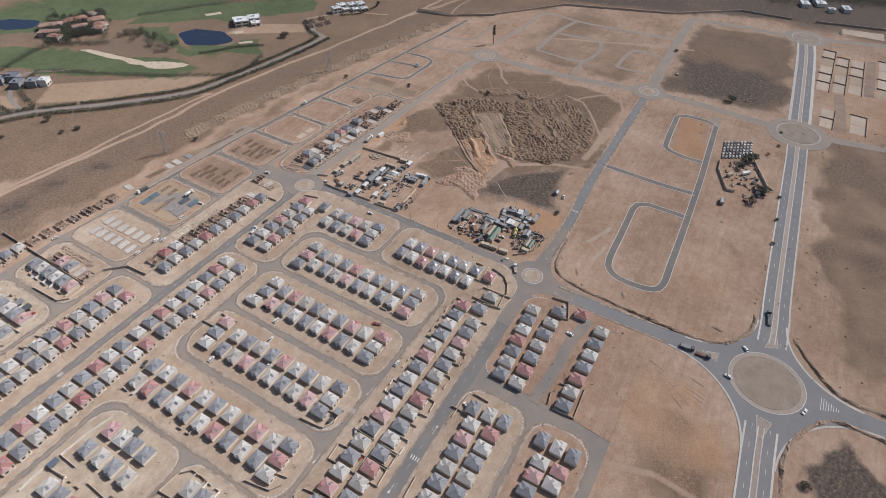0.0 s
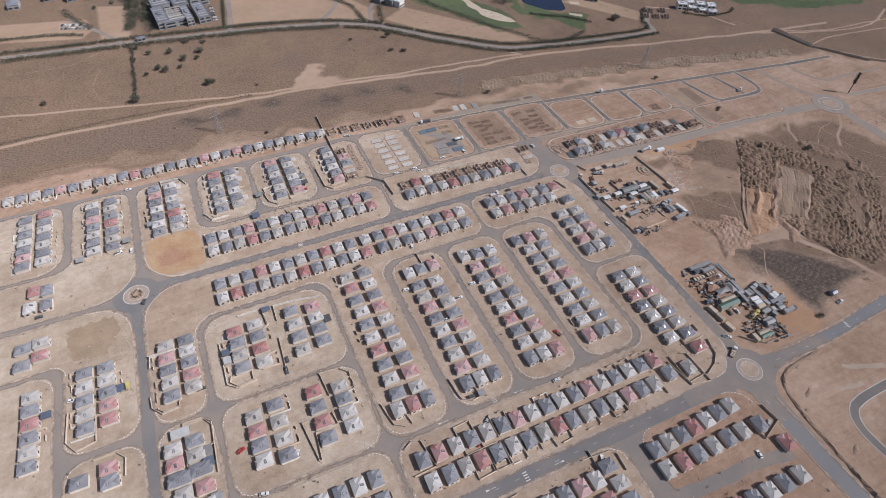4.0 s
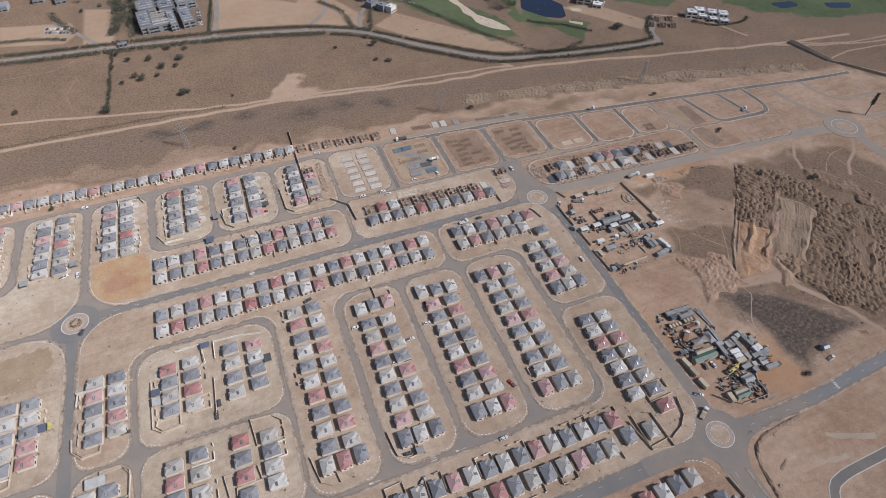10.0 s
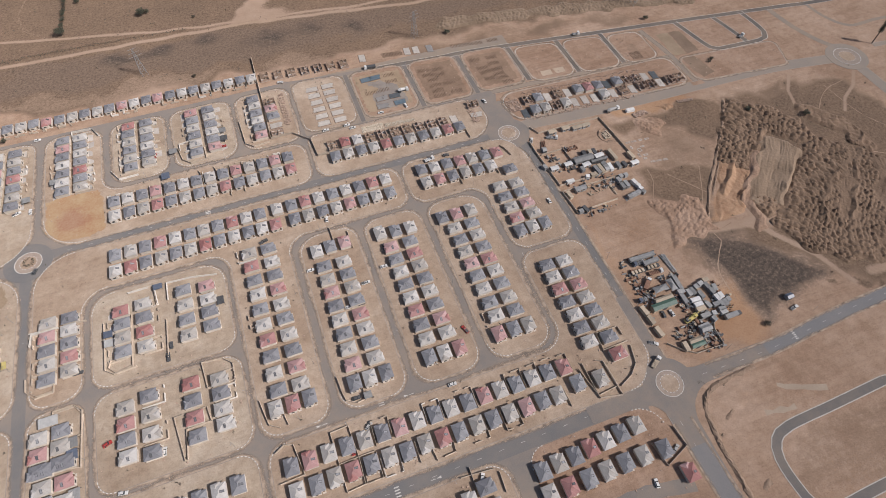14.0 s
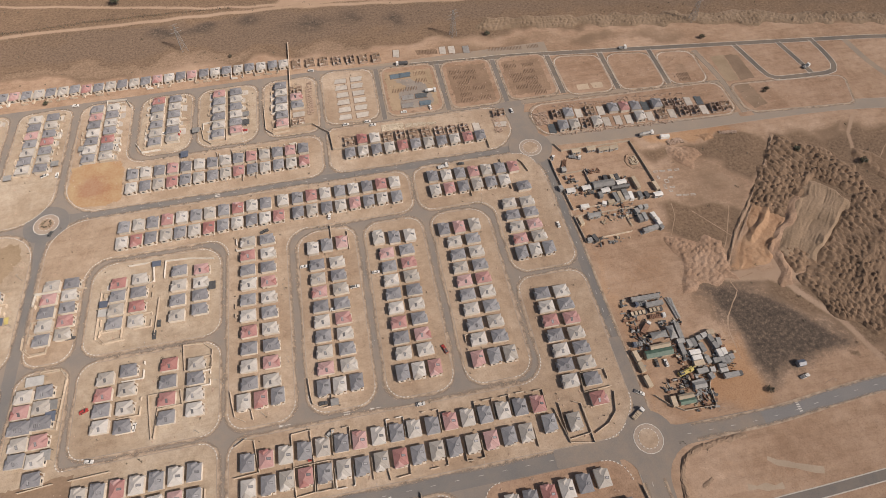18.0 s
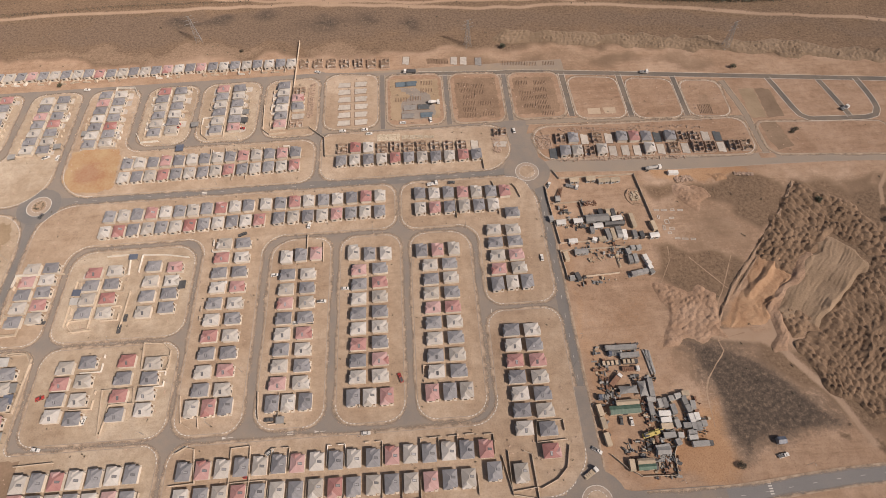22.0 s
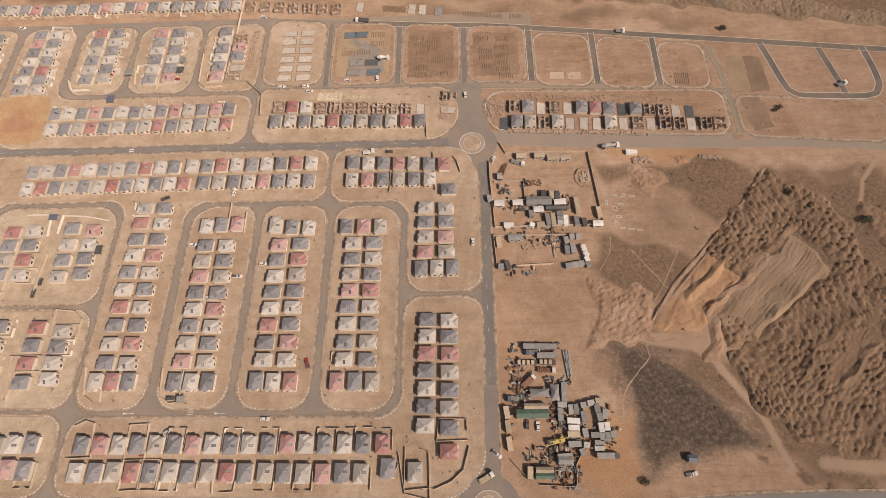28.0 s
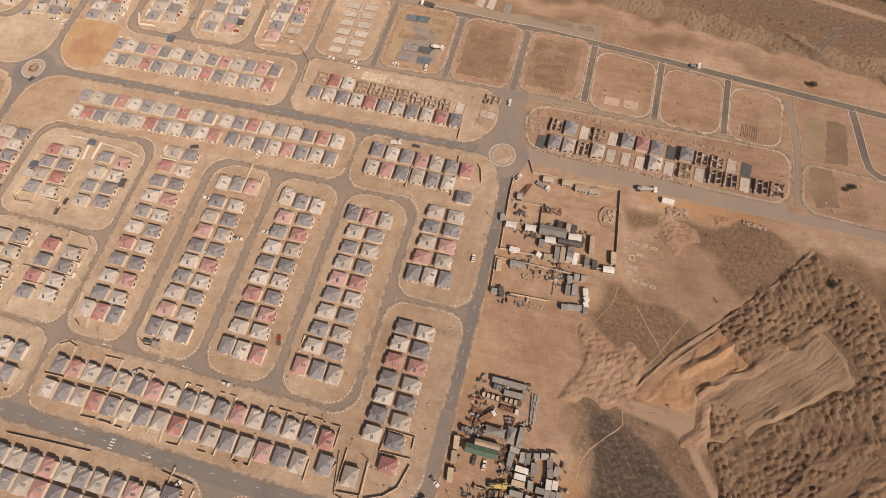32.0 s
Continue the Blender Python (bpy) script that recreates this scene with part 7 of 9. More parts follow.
def pile(name, label, x, y, lx, ly, turn, tint, n, seed, height=0.8, long=True, size=1.0):
    """A stack of pipes, bars, planks or rubble lying about."""
    rng = random.Random(seed)
    bm = bmesh.new()
    m = pose(x, y, -0.02, 0, 0, turn)
    for k in range(n):
        px, py, pz = rng.uniform(-lx, lx), rng.uniform(-ly, ly), rng.uniform(0, height)
        if long:
            box(bm, -lx * rng.uniform(0.6, 1), lx * rng.uniform(0.6, 1), py - 0.13, py + 0.13, pz, pz + 0.22, m @ pose(0, 0, 0, 0, 0, rng.uniform(-6, 6)))
        else:
            s = rng.uniform(0.25, 0.7) * size
            box(bm, -s, s, -s * .6, s * .6, 0, s, m @ pose(px, py, pz * 0.3, rng.uniform(-20, 20), rng.uniform(-20, 20), rng.uniform(0, 180)))
    ob = part(name, bm, TINT[tint] if tint in TINT else tint, None)
    return tagged(ob, label, "building materials", kind="stuff")


pile("pipe_stack", "stack of long pale blue-grey pipes", 41.2, -130, 7.3, 1.3, -87, "pale", 26, 1)
pile("steel_scrap", "tangle of rusty steel and formwork", 30.5, -153.5, 2.2, 4.0, 0, "brown", 60, 2, long=False)
pile("steel_scrap", "heap of reinforcing steel and offcuts", 36.0, -176.8, 3.5, 1.8, 0, "pale", 50, 3, long=False)
pile("machine_parts", "rusty machine parts lying on the sand", 16.5, -139.5, 2.5, 3.0, 0, "brown", 40, 4, long=False)
pile("pipe_stack", "stack of long rusty pipes on the sand", 13.8, -19.7, 5.0, 1.0, 64, "brown", 14, 5)
pile("pipe_stack", "stack of long rusty pipes on the sand", 15.6, -18.9, 5.2, 0.6, 70, "brown", 8, 6)
pile("timber_stack", "rows of tan planks and poles", 28, -67.5, 5.5, 1.5, 4, "tan", 18, 7, long=False)
pile("timber_stack", "long tan poles on the ground", 39.4, -70, 5.6, 0.5, -86, "tan", 6, 8)
pile("pallet_stack", "row of grey wooden pallets", 24.4, -82.0, 2.4, 0.9, 0, "grey", 26, 9, long=False)
pile("brick_stack", "loose stacks of pale red bricks", 93.5, -14.0, 5.5, 2.4, 4, M_BRICK, 120, 10, long=False)
pile("brick_stack", "rows of pale red bricks beside the road", 132, -13.6, 6.0, 1.0, -6, M_BRICK, 90, 11, long=False)
M_BOARD = surface("fresh_straw_board", (0.40, 0.335, 0.25), (0.60, 0.53, 0.425), 0.5, 3.0)
pile("board_litter", "straw-coloured boards strewn behind the shells", -90, 37.6, 7.5, 3.0, -2, M_BOARD, 520, 12, 0.5, False, 0.6)
pile("board_litter", "straw-coloured boards strewn behind the shells", -74, 36.6, 7.0, 1.7, -4, M_BOARD, 260, 13, 0.4, False, 0.6)
pile("board_litter", "straw-coloured boards strewn behind the shells", -63, 35.8, 3.2, 1.1, -4, M_BOARD, 90, 21, 0.4, False, 0.6)
pile("brick_stack", "brown brick rubble round the unfinished houses", -144, 78, 2.2, 17, 0, M_BRICK, 190, 14, 0.5, False)
pile("brick_stack", "brown brick rubble round the unfinished houses", 12, 24, 5.0, 6.0, 0, M_BRICK, 200, 15, 0.8, False)
pile("brick_stack", "brown brick rubble round the unfinished houses", -19, 24, 2.4, 6.0, 0, M_BRICK, 70, 16, 0.4, False)
pile("brick_stack", "brown brick rubble beside the shells", 60, 6.0, 40, 1.6, -3, M_BRICK, 120, 17, 0.3, False)
pile("brick_stack", "brown brick rubble beside the shells", 70, 31.5, 48, 1.8, -3, M_BRICK, 140, 18, 0.3, False)
pile("brick_stack", "mixed rubble in the yard corner", 60, -24.6, 2.6, 3.6, 0, "tan", 70, 19, 0.5, False)
pile("brick_stack", "mixed rubble in the yard", 30, -28, 6.0, 2.0, 0, "brown", 40, 20, 0.6, False)


def footing(x, y, w, l, turn):
    """A shallow rectangle of pale concrete footings on bare ground."""
    bm = bmesh.new()
    m = pose(x, y, -0.04, 0, 0, turn)
    for x0, x1, y0, y1 in ((-w, w, -l, -l + 0.4), (-w, w, l - 0.4, l), (-w, -w + 0.4, -l + 0.4, l - 0.4), (w - 0.4, w, -l + 0.4, l - 0.4)):
        box(bm, x0, x1, y0, y1, 0, 0.2, m)
    return tagged(part("footing", bm, M_CONC), "shallow rectangle of pale concrete footings on bare ground", "footing", "footings")


for _x, _y, _w, _l, _t in ((70.6, -36.2, 1.5, 0.7, -4), (75, -36.6, 1.8, 0.6, -4), (80, -36.8, 1.2, 0.8, 2), (84.6, -37.4, 1.6, 0.7, -4), (70.4, -41.2, 0.7, 1.4, 0), (74.4, -45, 1.4, 1.5, 4), (78, -42.6, 1.5, 0.6, 0),
                            (71.8, -49.2, 0.8, 1.7, -4), (76, -50.2, 1.5, 0.7, -6), (74, -53, 1.1, 0.8, 0), (77.4, -57.2, 1.6, 0.6, -6), (81.6, -57.8, 1.8, 0.6, -6), (86.2, -58.4, 1.5, 0.7, -8)):
    footing(_x, _y, _w, _l, _t)
earth_bank([(60.4 + 5.6 * math.cos(k * math.tau / 14), -25 + 6.4 * math.sin(k * math.tau / 14)) for k in range(13)], 2.0, 0.9, 8)
earth_bank([(57, -31), (60.4, -30), (64.6, -33)], 1.8, 0.7, 9)
heap_sheet("soil_heap", [(111, -11), (117, -11), (117.6, -14.6), (111.4, -14.8)], 3.0, 1.2, 0, "small mound of orange building sand", 0.4, seed=31, soil=M_SLOPE)


def clutter(name, label, area, n, seed):
    """Odds and ends strewn over a stretch of yard: drums, crates, steel, boards."""
    rng = random.Random(seed)
    x0, x1, y0, y1 = area
    for tint, share in (("dark", 0.42), ("brown", 0.2), ("grey", 0.2), ("tan", 0.12), ("pale", 0.06)):
        bm = bmesh.new()
        for k in range(int(n * share)):
            m = pose(rng.uniform(x0, x1), rng.uniform(y0, y1), -0.02, 0, 0, rng.choice((0, 90, 0, 90, rng.uniform(0, 180))) + rng.uniform(-7, 7))
            a, b, h = rng.uniform(0.25, 1.5), rng.uniform(0.12, 0.6), rng.uniform(0.25, 1.7)
            if rng.random() < 0.25:
                tube(bm, m @ Vector((0, 0, 0)), m @ Vector((0, 0, h)), 0.32, 8)
            else:
                box(bm, -a, a, -b, b, 0, h, m)
        tagged(part(name, bm, TINT[tint]), label, "yard clutter", kind="stuff")


for _k, _c in enumerate(((12, 40, -124, -119.6, 26), (12, 24, -136, -128, 20), (13, 22, -149, -138, 46), (30, 42, -141, -136, 22), (31, 47, -170, -149, 130), (46, 62, -170, -150, 46), (18, 42, -176, -168.5, 70), (30, 43, -186, -176, 60),
                         (14, 21, -152, -145, 20), (32, 36, -160, -150, 50), (13, 15, -128, -120, 6), (11.5, 13, -165, -150, 10), (176, 214, -306, -282, 60), (172, 182, -316, -306, 30), (160, 170, -308, -300, 16), (212, 218, -300, -294, 10))):
    clutter("yard_clutter", "crates, drums and steel strewn over the yard", (_c[0], _c[1], _c[2], _c[3]), _c[4], 70 + _k)
for _k, _c in enumerate(((24, 34, -29, -26, 16), (22, 50, -45, -36, 90), (11, 20, -35, -28, 22), (12, 22, -46, -38, 14), (14, 40, -66, -55, 40), (34, 46, -70, -54, 40), (18, 30, -46, -43, 14), (12, 46, -84, -78, 20))):
    clutter("yard_clutter", "crates, drums and planks strewn over the yard", (_c[0], _c[1], _c[2], _c[3]), _c[4], 90 + _k)


def crane_truck(x, y, turn):
    base = new("mobile_crane")
    base.matrix_basis = pose(x, y, 0, 0, 0, turn)
    bm = bmesh.new()
    box(bm, -4, 4, -1.2, 1.2, 0.7, 1.5)
    box(bm, 2.4, 4.2, -1.1, 1.1, 1.5, 2.6)
    part("carrier", bm, TINT["yellow"], base)
    bm = bmesh.new()
    tube(bm, (-2.6, 0, 2.2), (6.0, 0.2, 3.1), 0.35, 6, 0.22)
    part("boom", bm, TINT["yellow"], base)
    bm = bmesh.new()
    box(bm, -3.4, -1.2, -1.0, 1.0, 1.5, 2.5)
    part("turntable", bm, TINT["dark"], base)
    for wx in (-3, -1.5, 1.5, 3):
        for wy in (-1.0, 1.0):
            wheel(base, wx, wy, 0.5, 0.3)
    return tagged(base, "yellow mobile crane with its boom lowered", "crane")


crane_truck(32.0, -166.0, 12)



# ---- foundation pads and trenches north of the main road ----
row(-15.5, 34.6, -15.5, 34.6, "E", "u", turn=-3)
row(-16.8, 25.2, -16.8, 25.2, "E", "s", turn=-3)
for _x, _y, _k in ((-80.2, 88.2, "b"), (-73.6, 88.4, "b"), (-75.2, 64.4, "c"), (-76.6, 56.4, "c"), (-65.4, 64.3, "k"), (-63.8, 56.4, "b"), (-76, 114, "s"), (-40.6, 110.4, "s"), (-33.6, 109.6, "s"), (-22.8, 107.8, "c")):
    put_thing(("slab",) + {"b": (M_BLUE_SHEET, "house slab under blue-grey plastic sheet"), "c": (M_GREY_SLAB, "weathered grey concrete house slab"), "k": (M_SHEET, "house slab under dark plastic sheet"),
                           "s": (M_CONC, "bare pale concrete house slab")}[_k], pose(_x, _y, 0.13 if _y < 100 else -0.03, 0, 0, (90 if _y < 100 else -4) + _rng.uniform(-2, 2)))
for _x, _y in ((-62.4, 88.4), (-62.6, 80.6), (-80.6, 73), (-71, 73.4), (-36.2, 83.8), (-34.6, 78.1), (-25.6, 82), (-26.6, 75.6), (-32.6, 71.4), (-33.2, 65.2), (-33.4, 59), (-22.4, 64), (-20.4, 53.7), (-33.8, 53.4),
               (5.4, 82.3), (18.6, 81.2), (17.5, 74), (6.8, 71.3), (7.6, 66.2), (17.5, 66.6), (16.7, 61.4), (8.4, 58.6), (18, 56.4), (19.6, 50.6)):
    put_thing(("trench", _rng.choice((1, 2))), pose(_x, _y, 0.13, 0, 0, _rng.uniform(-3, 3)))
for _x, _y in ((-56, 112), (-49, 109.8), (-2, 104), (7, 102.8), (15, 101.6), (28, 101)):
    put_thing(("trench", _rng.choice((1, 2))), pose(_x, _y, -0.03, 0, 0, -5 + _rng.uniform(-3, 3)))
row(126, 47, 126, 42, "N", "ff", turn=-4)


def ragged_patch(name, corners, z, material, label, seed, rough=1.2):
    """A patch of ground cover with an uneven rim."""
    rng = random.Random(seed)
    line = [Vector(p) for p in corners] + [Vector(corners[0])]
    pts = []
    for a, b in zip(line, line[1:]):
        n = max(2, int((b - a).length / 1.6))
        for k in range(n):
            pts.append(a.lerp(b, k / n) + Vector((rng.uniform(-rough, rough), rng.uniform(-rough, rough))) * 0.6)
    return tagged(flat_shape(name, pts, z, material), label, "ground", kind="structure")


M_ORANGE = surface("ochre_grass", (0.305, 0.165, 0.1), (0.375, 0.27, 0.18), 0.085, 0.7, bump_s=0.5, bump_d=0.08)
_nt = M_ORANGE.node_tree
_co = _nt.nodes.new("ShaderNodeNewGeometry").outputs["Position"]
_off = _nt.nodes.new("ShaderNodeVectorMath")
_off.operation = "DISTANCE"
_nt.links.new(_co, _off.inputs[0])
_off.inputs[1].default_value = (-286, 24, 0)
_reach = math_node(_nt, "ADD", math_node(_nt, "MULTIPLY", _off.outputs["Value"], 0.05), math_node(_nt, "MULTIPLY", noise_node(_nt, 0.12, 5, 0.7, _co).outputs[0], 0.9))
_bs = _nt.nodes["Principled BSDF"].inputs["Base Color"]
_nt.links.new(mix(_nt, 0.8, _bs.links[0].from_socket, ramp(_nt, _reach, [(0.75, (0.92, 0.82, 0.78)), (1.4, (1.06, 1.08, 0.92))]).outputs[0], "MULTIPLY"), _bs)
M_STRAW = surface("thin_dry_grass", (0.255, 0.185, 0.117), (0.36, 0.268, 0.18), 0.1, 1.1, bump_s=0.5, bump_d=0.08)
M_DUG = surface("dug_ground", (0.175, 0.113, 0.073), (0.295, 0.2, 0.135), 0.07, 0.8, bump_s=0.5, bump_d=0.08)
M_BUNKER = surface("bunker_sand", (0.40, 0.325, 0.24), (0.50, 0.41, 0.31), 0.1, 2.0, vary=0.0)
M_PAD = surface("levelled_sand", (0.35, 0.27, 0.195), (0.45, 0.355, 0.265), 0.08, 1.2, bump_s=0.2)
M_BROWN_FIELD = surface("dark_bare_field", (0.17, 0.115, 0.075), (0.25, 0.175, 0.12), 0.08, 0.8, bump_s=0.4, bump_d=0.08)
ragged_patch("ground", [(-301, 43), (-294, 46), (-271, 44), (-268, 36), (-267, 10), (-278, 7), (-292, 9), (-301, 18)], 0.137, M_ORANGE, "square field of ochre dry grass", 1)
# scrapes of a grader's teeth over the open corner field
for _k, _line in enumerate(([(-30.1, -285.6), (-32, -290.4)], [(-34, -293.2), (-36, -296)], [(-36.8, -295.8), (-32.5, -299.3)], [(-35.3, -301.8), (-38.5, -312.7)], [(-30.7, -302.2), (-33, -312.8)], [(-25.4, -303.4), (-27.5, -311.1)], [(-53.7, -286.5), (-57.5, -292)],
                            [(-61.4, -277.3), (-63.8, -284.5)], [(-25.2, -280.5), (-28.6, -289.2)], [(-39, -299.1), (-43.6, -306.6)], [(-33.2, -303), (-36, -313)], [(-42, -296), (-48, -304)])):
    tagged(strip("scrape", _line, 0.55, -0.012 + 0.001 * _k, M_BROWN_FIELD if _k % 3 else M_BANK, ragged=0.25, seed=_k), "dark scrape across the sandy field", "scrape", kind="structure")
for _k, _line in enumerate(([(37.5, -222.8), (46, -225), (54, -226.1)], [(52.4, -213.2), (64, -219), (75.9, -223.6)])):
    tagged(strip("scrape", _line, 2.6, -0.014 + 0.002 * _k, M_PAD, ragged=0.9, seed=40 + _k), "pale scuffed strip on the bare field", "scrape", kind="structure")
ragged_patch("ground", [(-348, -14), (-324, -12), (-320, -26), (-330, -40), (-346, -36)], 0.137, M_STRAW, "patch of thin dry grass on sand", 2, 2.4)
ragged_patch("ground", [(-304, -158), (-271, -156), (-271, -187), (-304, -187)], 0.137, M_BROWN_FIELD, "bare brown field beside the houses", 3)
for _k, _c in enumerate(([(-88, 94), (-54, 92), (-54, 53), (-88, 53)], [(-42, 91), (-13, 89), (-13, 50), (-42, 51)], [(-1, 88), (28, 86), (28, 51), (-1, 51)])):
    ragged_patch("ground", _c, 0.137, M_DUG if _k else M_STRAW, "dug-over brown building ground", 60 + _k, 1.3)
M_GREY_EARTH = surface("grey_building_earth", (0.185, 0.16, 0.138), (0.275, 0.238, 0.204), 0.12, 1.2, bump_s=0.5, bump_d=0.08)
ragged_patch("ground", [(-82, 84), (-70, 84), (-60, 76), (-57, 60), (-60, 52.6), (-80, 53), (-81, 68), (-74, 76)], 0.1405, M_GREY_EARTH, "grey trampled earth round the new slabs", 64, 1.4)
for _k, _c in enumerate(([(-61, 115), (-44.6, 113), (-45, 107), (-61, 109.2)], [(-7, 107), (20, 104.6), (20, 98.8), (-7, 101.2)], [(23.4, 104), (33, 103.4), (33, 98.6), (23.4, 98.8)])):
    ragged_patch("ground", _c, -0.02, M_DUG, "dug brown ground round trenches", 65 + _k, 0.8)
ragged_patch("ground", [(166, 61.2), (175.8, 59.8), (176.4, 33.4), (165.2, 33.0)], 0.037, M_BROWN_FIELD, "dark bare lot beside the road", 4, 0.8)
ragged_patch("ground", [(154.6, 61.5), (165.4, 61), (164.6, 33.2), (154.4, 33.6)], 0.034, M_STRAW, "bare lot of thin dry grass", 6, 0.8)
ragged_patch("ground", [(157.4, 28.6), (168.7, 28.6), (172, 7), (161, 4), (158.4, 12.7)], 0.137, M_BROWN_FIELD, "dark bare lot beside the road", 5, 0.8)
ragged_patch("ground", [(124.8, 58.4), (131.6, 58.1), (130.4, 39.6), (122, 40)], 0.137, M_DUG, "dug brown ground round trenches", 7, 0.8)
for _k, _c in enumerate(([(46.9, 52.4), (55.5, 52.1), (55.1, 46.4), (46.5, 46.7)], [(57.4, 52.1), (65.8, 51.7), (65.3, 46.0), (57.8, 46.3)])):
    ragged_patch("ground", _c, 0.137, M_PAD, "levelled pale pad for a house", 70 + _k, 0.25)
for _k, _c in enumerate((
        [(54, 365), (61, 356), (64, 340), (67, 319), (71, 296), (74, 281), (84, 266), (92, 248), (93, 238), (86, 240), (74, 250), (65, 266), (66, 280), (61, 290), (63, 306), (58, 322), (56, 345)],
        [(176, 262), (186, 256), (184, 250), (174, 254)], [(160, 236), (172, 226), (168, 222), (158, 232)], [(196, 330), (212, 318), (208, 312), (194, 322)])):
    ragged_patch("ground", _c, 0.04, M_BUNKER, "pale golf bunker of raked sand", 10 + _k, 1.0)
def pad_column(x0, x1, y0, y1, n, seed):
    """A column of levelled pads parted by low brown walls."""
    for k in range(n):
        a, b = x0 + (x1 - x0) * k / n, x0 + (x1 - x0) * (k + 1) / n
        ragged_patch("ground", [(a + 1, y0 - 0.8), (b - 1, y0 - 0.8), (b - 1.4, y1 + 0.8), (a + 0.6, y1 + 0.8)], 0.02 + 0.002 * (k % 2), M_PAD if (k + seed) % 4 else M_STRAW, "levelled pale sand pad for building", seed * 20 + k, 0.4)
        if (k + seed) % 3:
            garden_wall([(b, y0), (b - 0.4, y1)], M_BRICK, 1.1, 0.5)
    garden_wall([(x0, y1), (x1, y1 - 0.5)], M_BRICK, 1.1, 0.5)


pad_column(394, 503, -333, -346, 5, 1)
pad_column(396, 490, -348, -360, 4, 2)
pad_column(402, 493, -362, -375, 4, 3)
pad_column(404, 503, -388, -400, 4, 4)
pad_column(316, 356, -342, -354, 2, 5)
pad_column(318, 356, -367, -381, 2, 6)
ragged_patch("ground", [(312, -355), (392, -351), (394, -360), (314, -366)], 0.02, M_DUG, "dug brown strip beside the pads", 90, 1.2)
ragged_patch("ground", [(404, -377), (494, -377), (500, -386), (404, -386)], 0.02, M_DUG, "dug brown strip beside the pads", 91, 1.2)
ragged_patch("ground", [(566, -350), (582, -348), (592, -392), (570, -394)], 0.02, M_PAD, "levelled pale sand pad for building", 92, 0.8)

# the pond of the golf course
_m, _nt, _b = nodes_of("pond_water")
_b.inputs["Base Color"].default_value = (0.016, 0.022, 0.042, 1)
_b.inputs["Roughness"].default_value = 0.08
bump(_nt, _b, noise_node(_nt, 1.2, 3, 0.5, _nt.nodes.new("ShaderNodeNewGeometry").outputs["Position"]).outputs[0], 0.15, 0.05)
tagged(flat_shape("water", rounded([(140, 312, 8), (160, 304, 6), (172, 272, 10), (160, 240, 8), (140, 252, 10), (124, 278, 12)])[0], 0.03, _m), "still dark blue golf course pond", "pond", kind="structure")
tagged(flat_shape("water", rounded([(40, 520, 8), (62, 508, 6), (80, 470, 10), (60, 460, 8), (40, 482, 10)])[0], 0.03, _m), "still dark blue golf course pond", "pond", kind="structure")
tagged(flat_shape("water", rounded([(392, 194, 4), (397, 178, 5), (422, 177, 6), (421, 190, 6)])[0], 0.03, _m), "still dark blue golf course pond", "pond", kind="structure")

tagged(flat_shape("water", rounded([(452, 174, 4), (447, 162, 5), (470, 153, 6), (483, 163, 6)])[0], 0.03, _m), "still dark blue golf course pond", "pond", kind="structure")

# ---- trees, bushes and hedges ----
M_BARK = surface("grey_bark", (0.06, 0.045, 0.035), (0.12, 0.095, 0.075), 1.0, 6.0)


def leaf_material(name, a, b):
    m, nt, bsdf = nodes_of(name)
    geo = nt.nodes.new("ShaderNodeNewGeometry")
    f = math_node(nt, "ADD", math_node(nt, "MULTIPLY", geo.outputs["Random Per Island"], 0.65), math_node(nt, "MULTIPLY", noise_node(nt, 0.7, 3, 0.6, geo.outputs["Position"]).outputs[0], 0.35))
    nt.links.new(ramp(nt, f, [(0.2, a), (0.8, b)]).outputs[0], bsdf.inputs["Base Color"])
    bsdf.inputs["Roughness"].default_value = 0.75
    return m


M_LEAF = leaf_material("dull_leaves", (0.042, 0.046, 0.03), (0.108, 0.108, 0.07))
M_LEAF_DRY = leaf_material("winter_leaves", (0.055, 0.045, 0.032), (0.135, 0.112, 0.078))


def leaf_quad(verts, faces, p, size, rng):
    u = Vector((rng.uniform(-1, 1), rng.uniform(-1, 1), rng.uniform(-0.6, 0.6))).normalized()
    v = u.cross(Vector((rng.uniform(-1, 1), rng.uniform(-1, 1), rng.uniform(-1, 1)))).normalized()
    i = len(verts)
    verts += [p - u * size, p + v * size * 0.6, p + u * size, p - v * size * 0.6]
    faces.append((i, i + 1, i + 2, i + 3))


def tree_template(seed, height, radius, leaf, name="tree", label="round dark green tree in the dry veld"):
    rng = random.Random(seed)
    base = new(name)
    bm = bmesh.new()
    fork = height * 0.35
    tube(bm, (0, 0, -0.1), (0.05, 0, fork), radius * 0.09, 8, radius * 0.055)
    tips = []
    for k in range(6):
        a = k * math.tau / 6 + rng.uniform(-.4, .4)
        tip = Vector((math.cos(a) * radius * 0.6, math.sin(a) * radius * 0.6, height * rng.uniform(0.6, 0.85)))
        tips.append(tip)
        tube(bm, (0.05, 0, fork * 0.9), tip, radius * 0.045, 5, 0.03)
    part("trunk", bm, M_BARK, base)
    verts, faces = [], []
    lobes = [(t, radius * rng.uniform(0.38, 0.55)) for t in tips] + [(Vector((0, 0, height * 0.78)), radius * 0.5)]
    for c, r in lobes:
        for _ in range(95):
            d = Vector((rng.gauss(0, 1), rng.gauss(0, 1), rng.gauss(0, 1))).normalized()
            leaf_quad(verts, faces, c + Vector((d.x, d.y, d.z * 0.8)) * r * rng.uniform(0.55, 1.1), radius * rng.uniform(0.07, 0.14), rng)
    link_mesh("crown", verts, faces, leaf, base)
    return tagged(base, label, "tree", "veld trees")


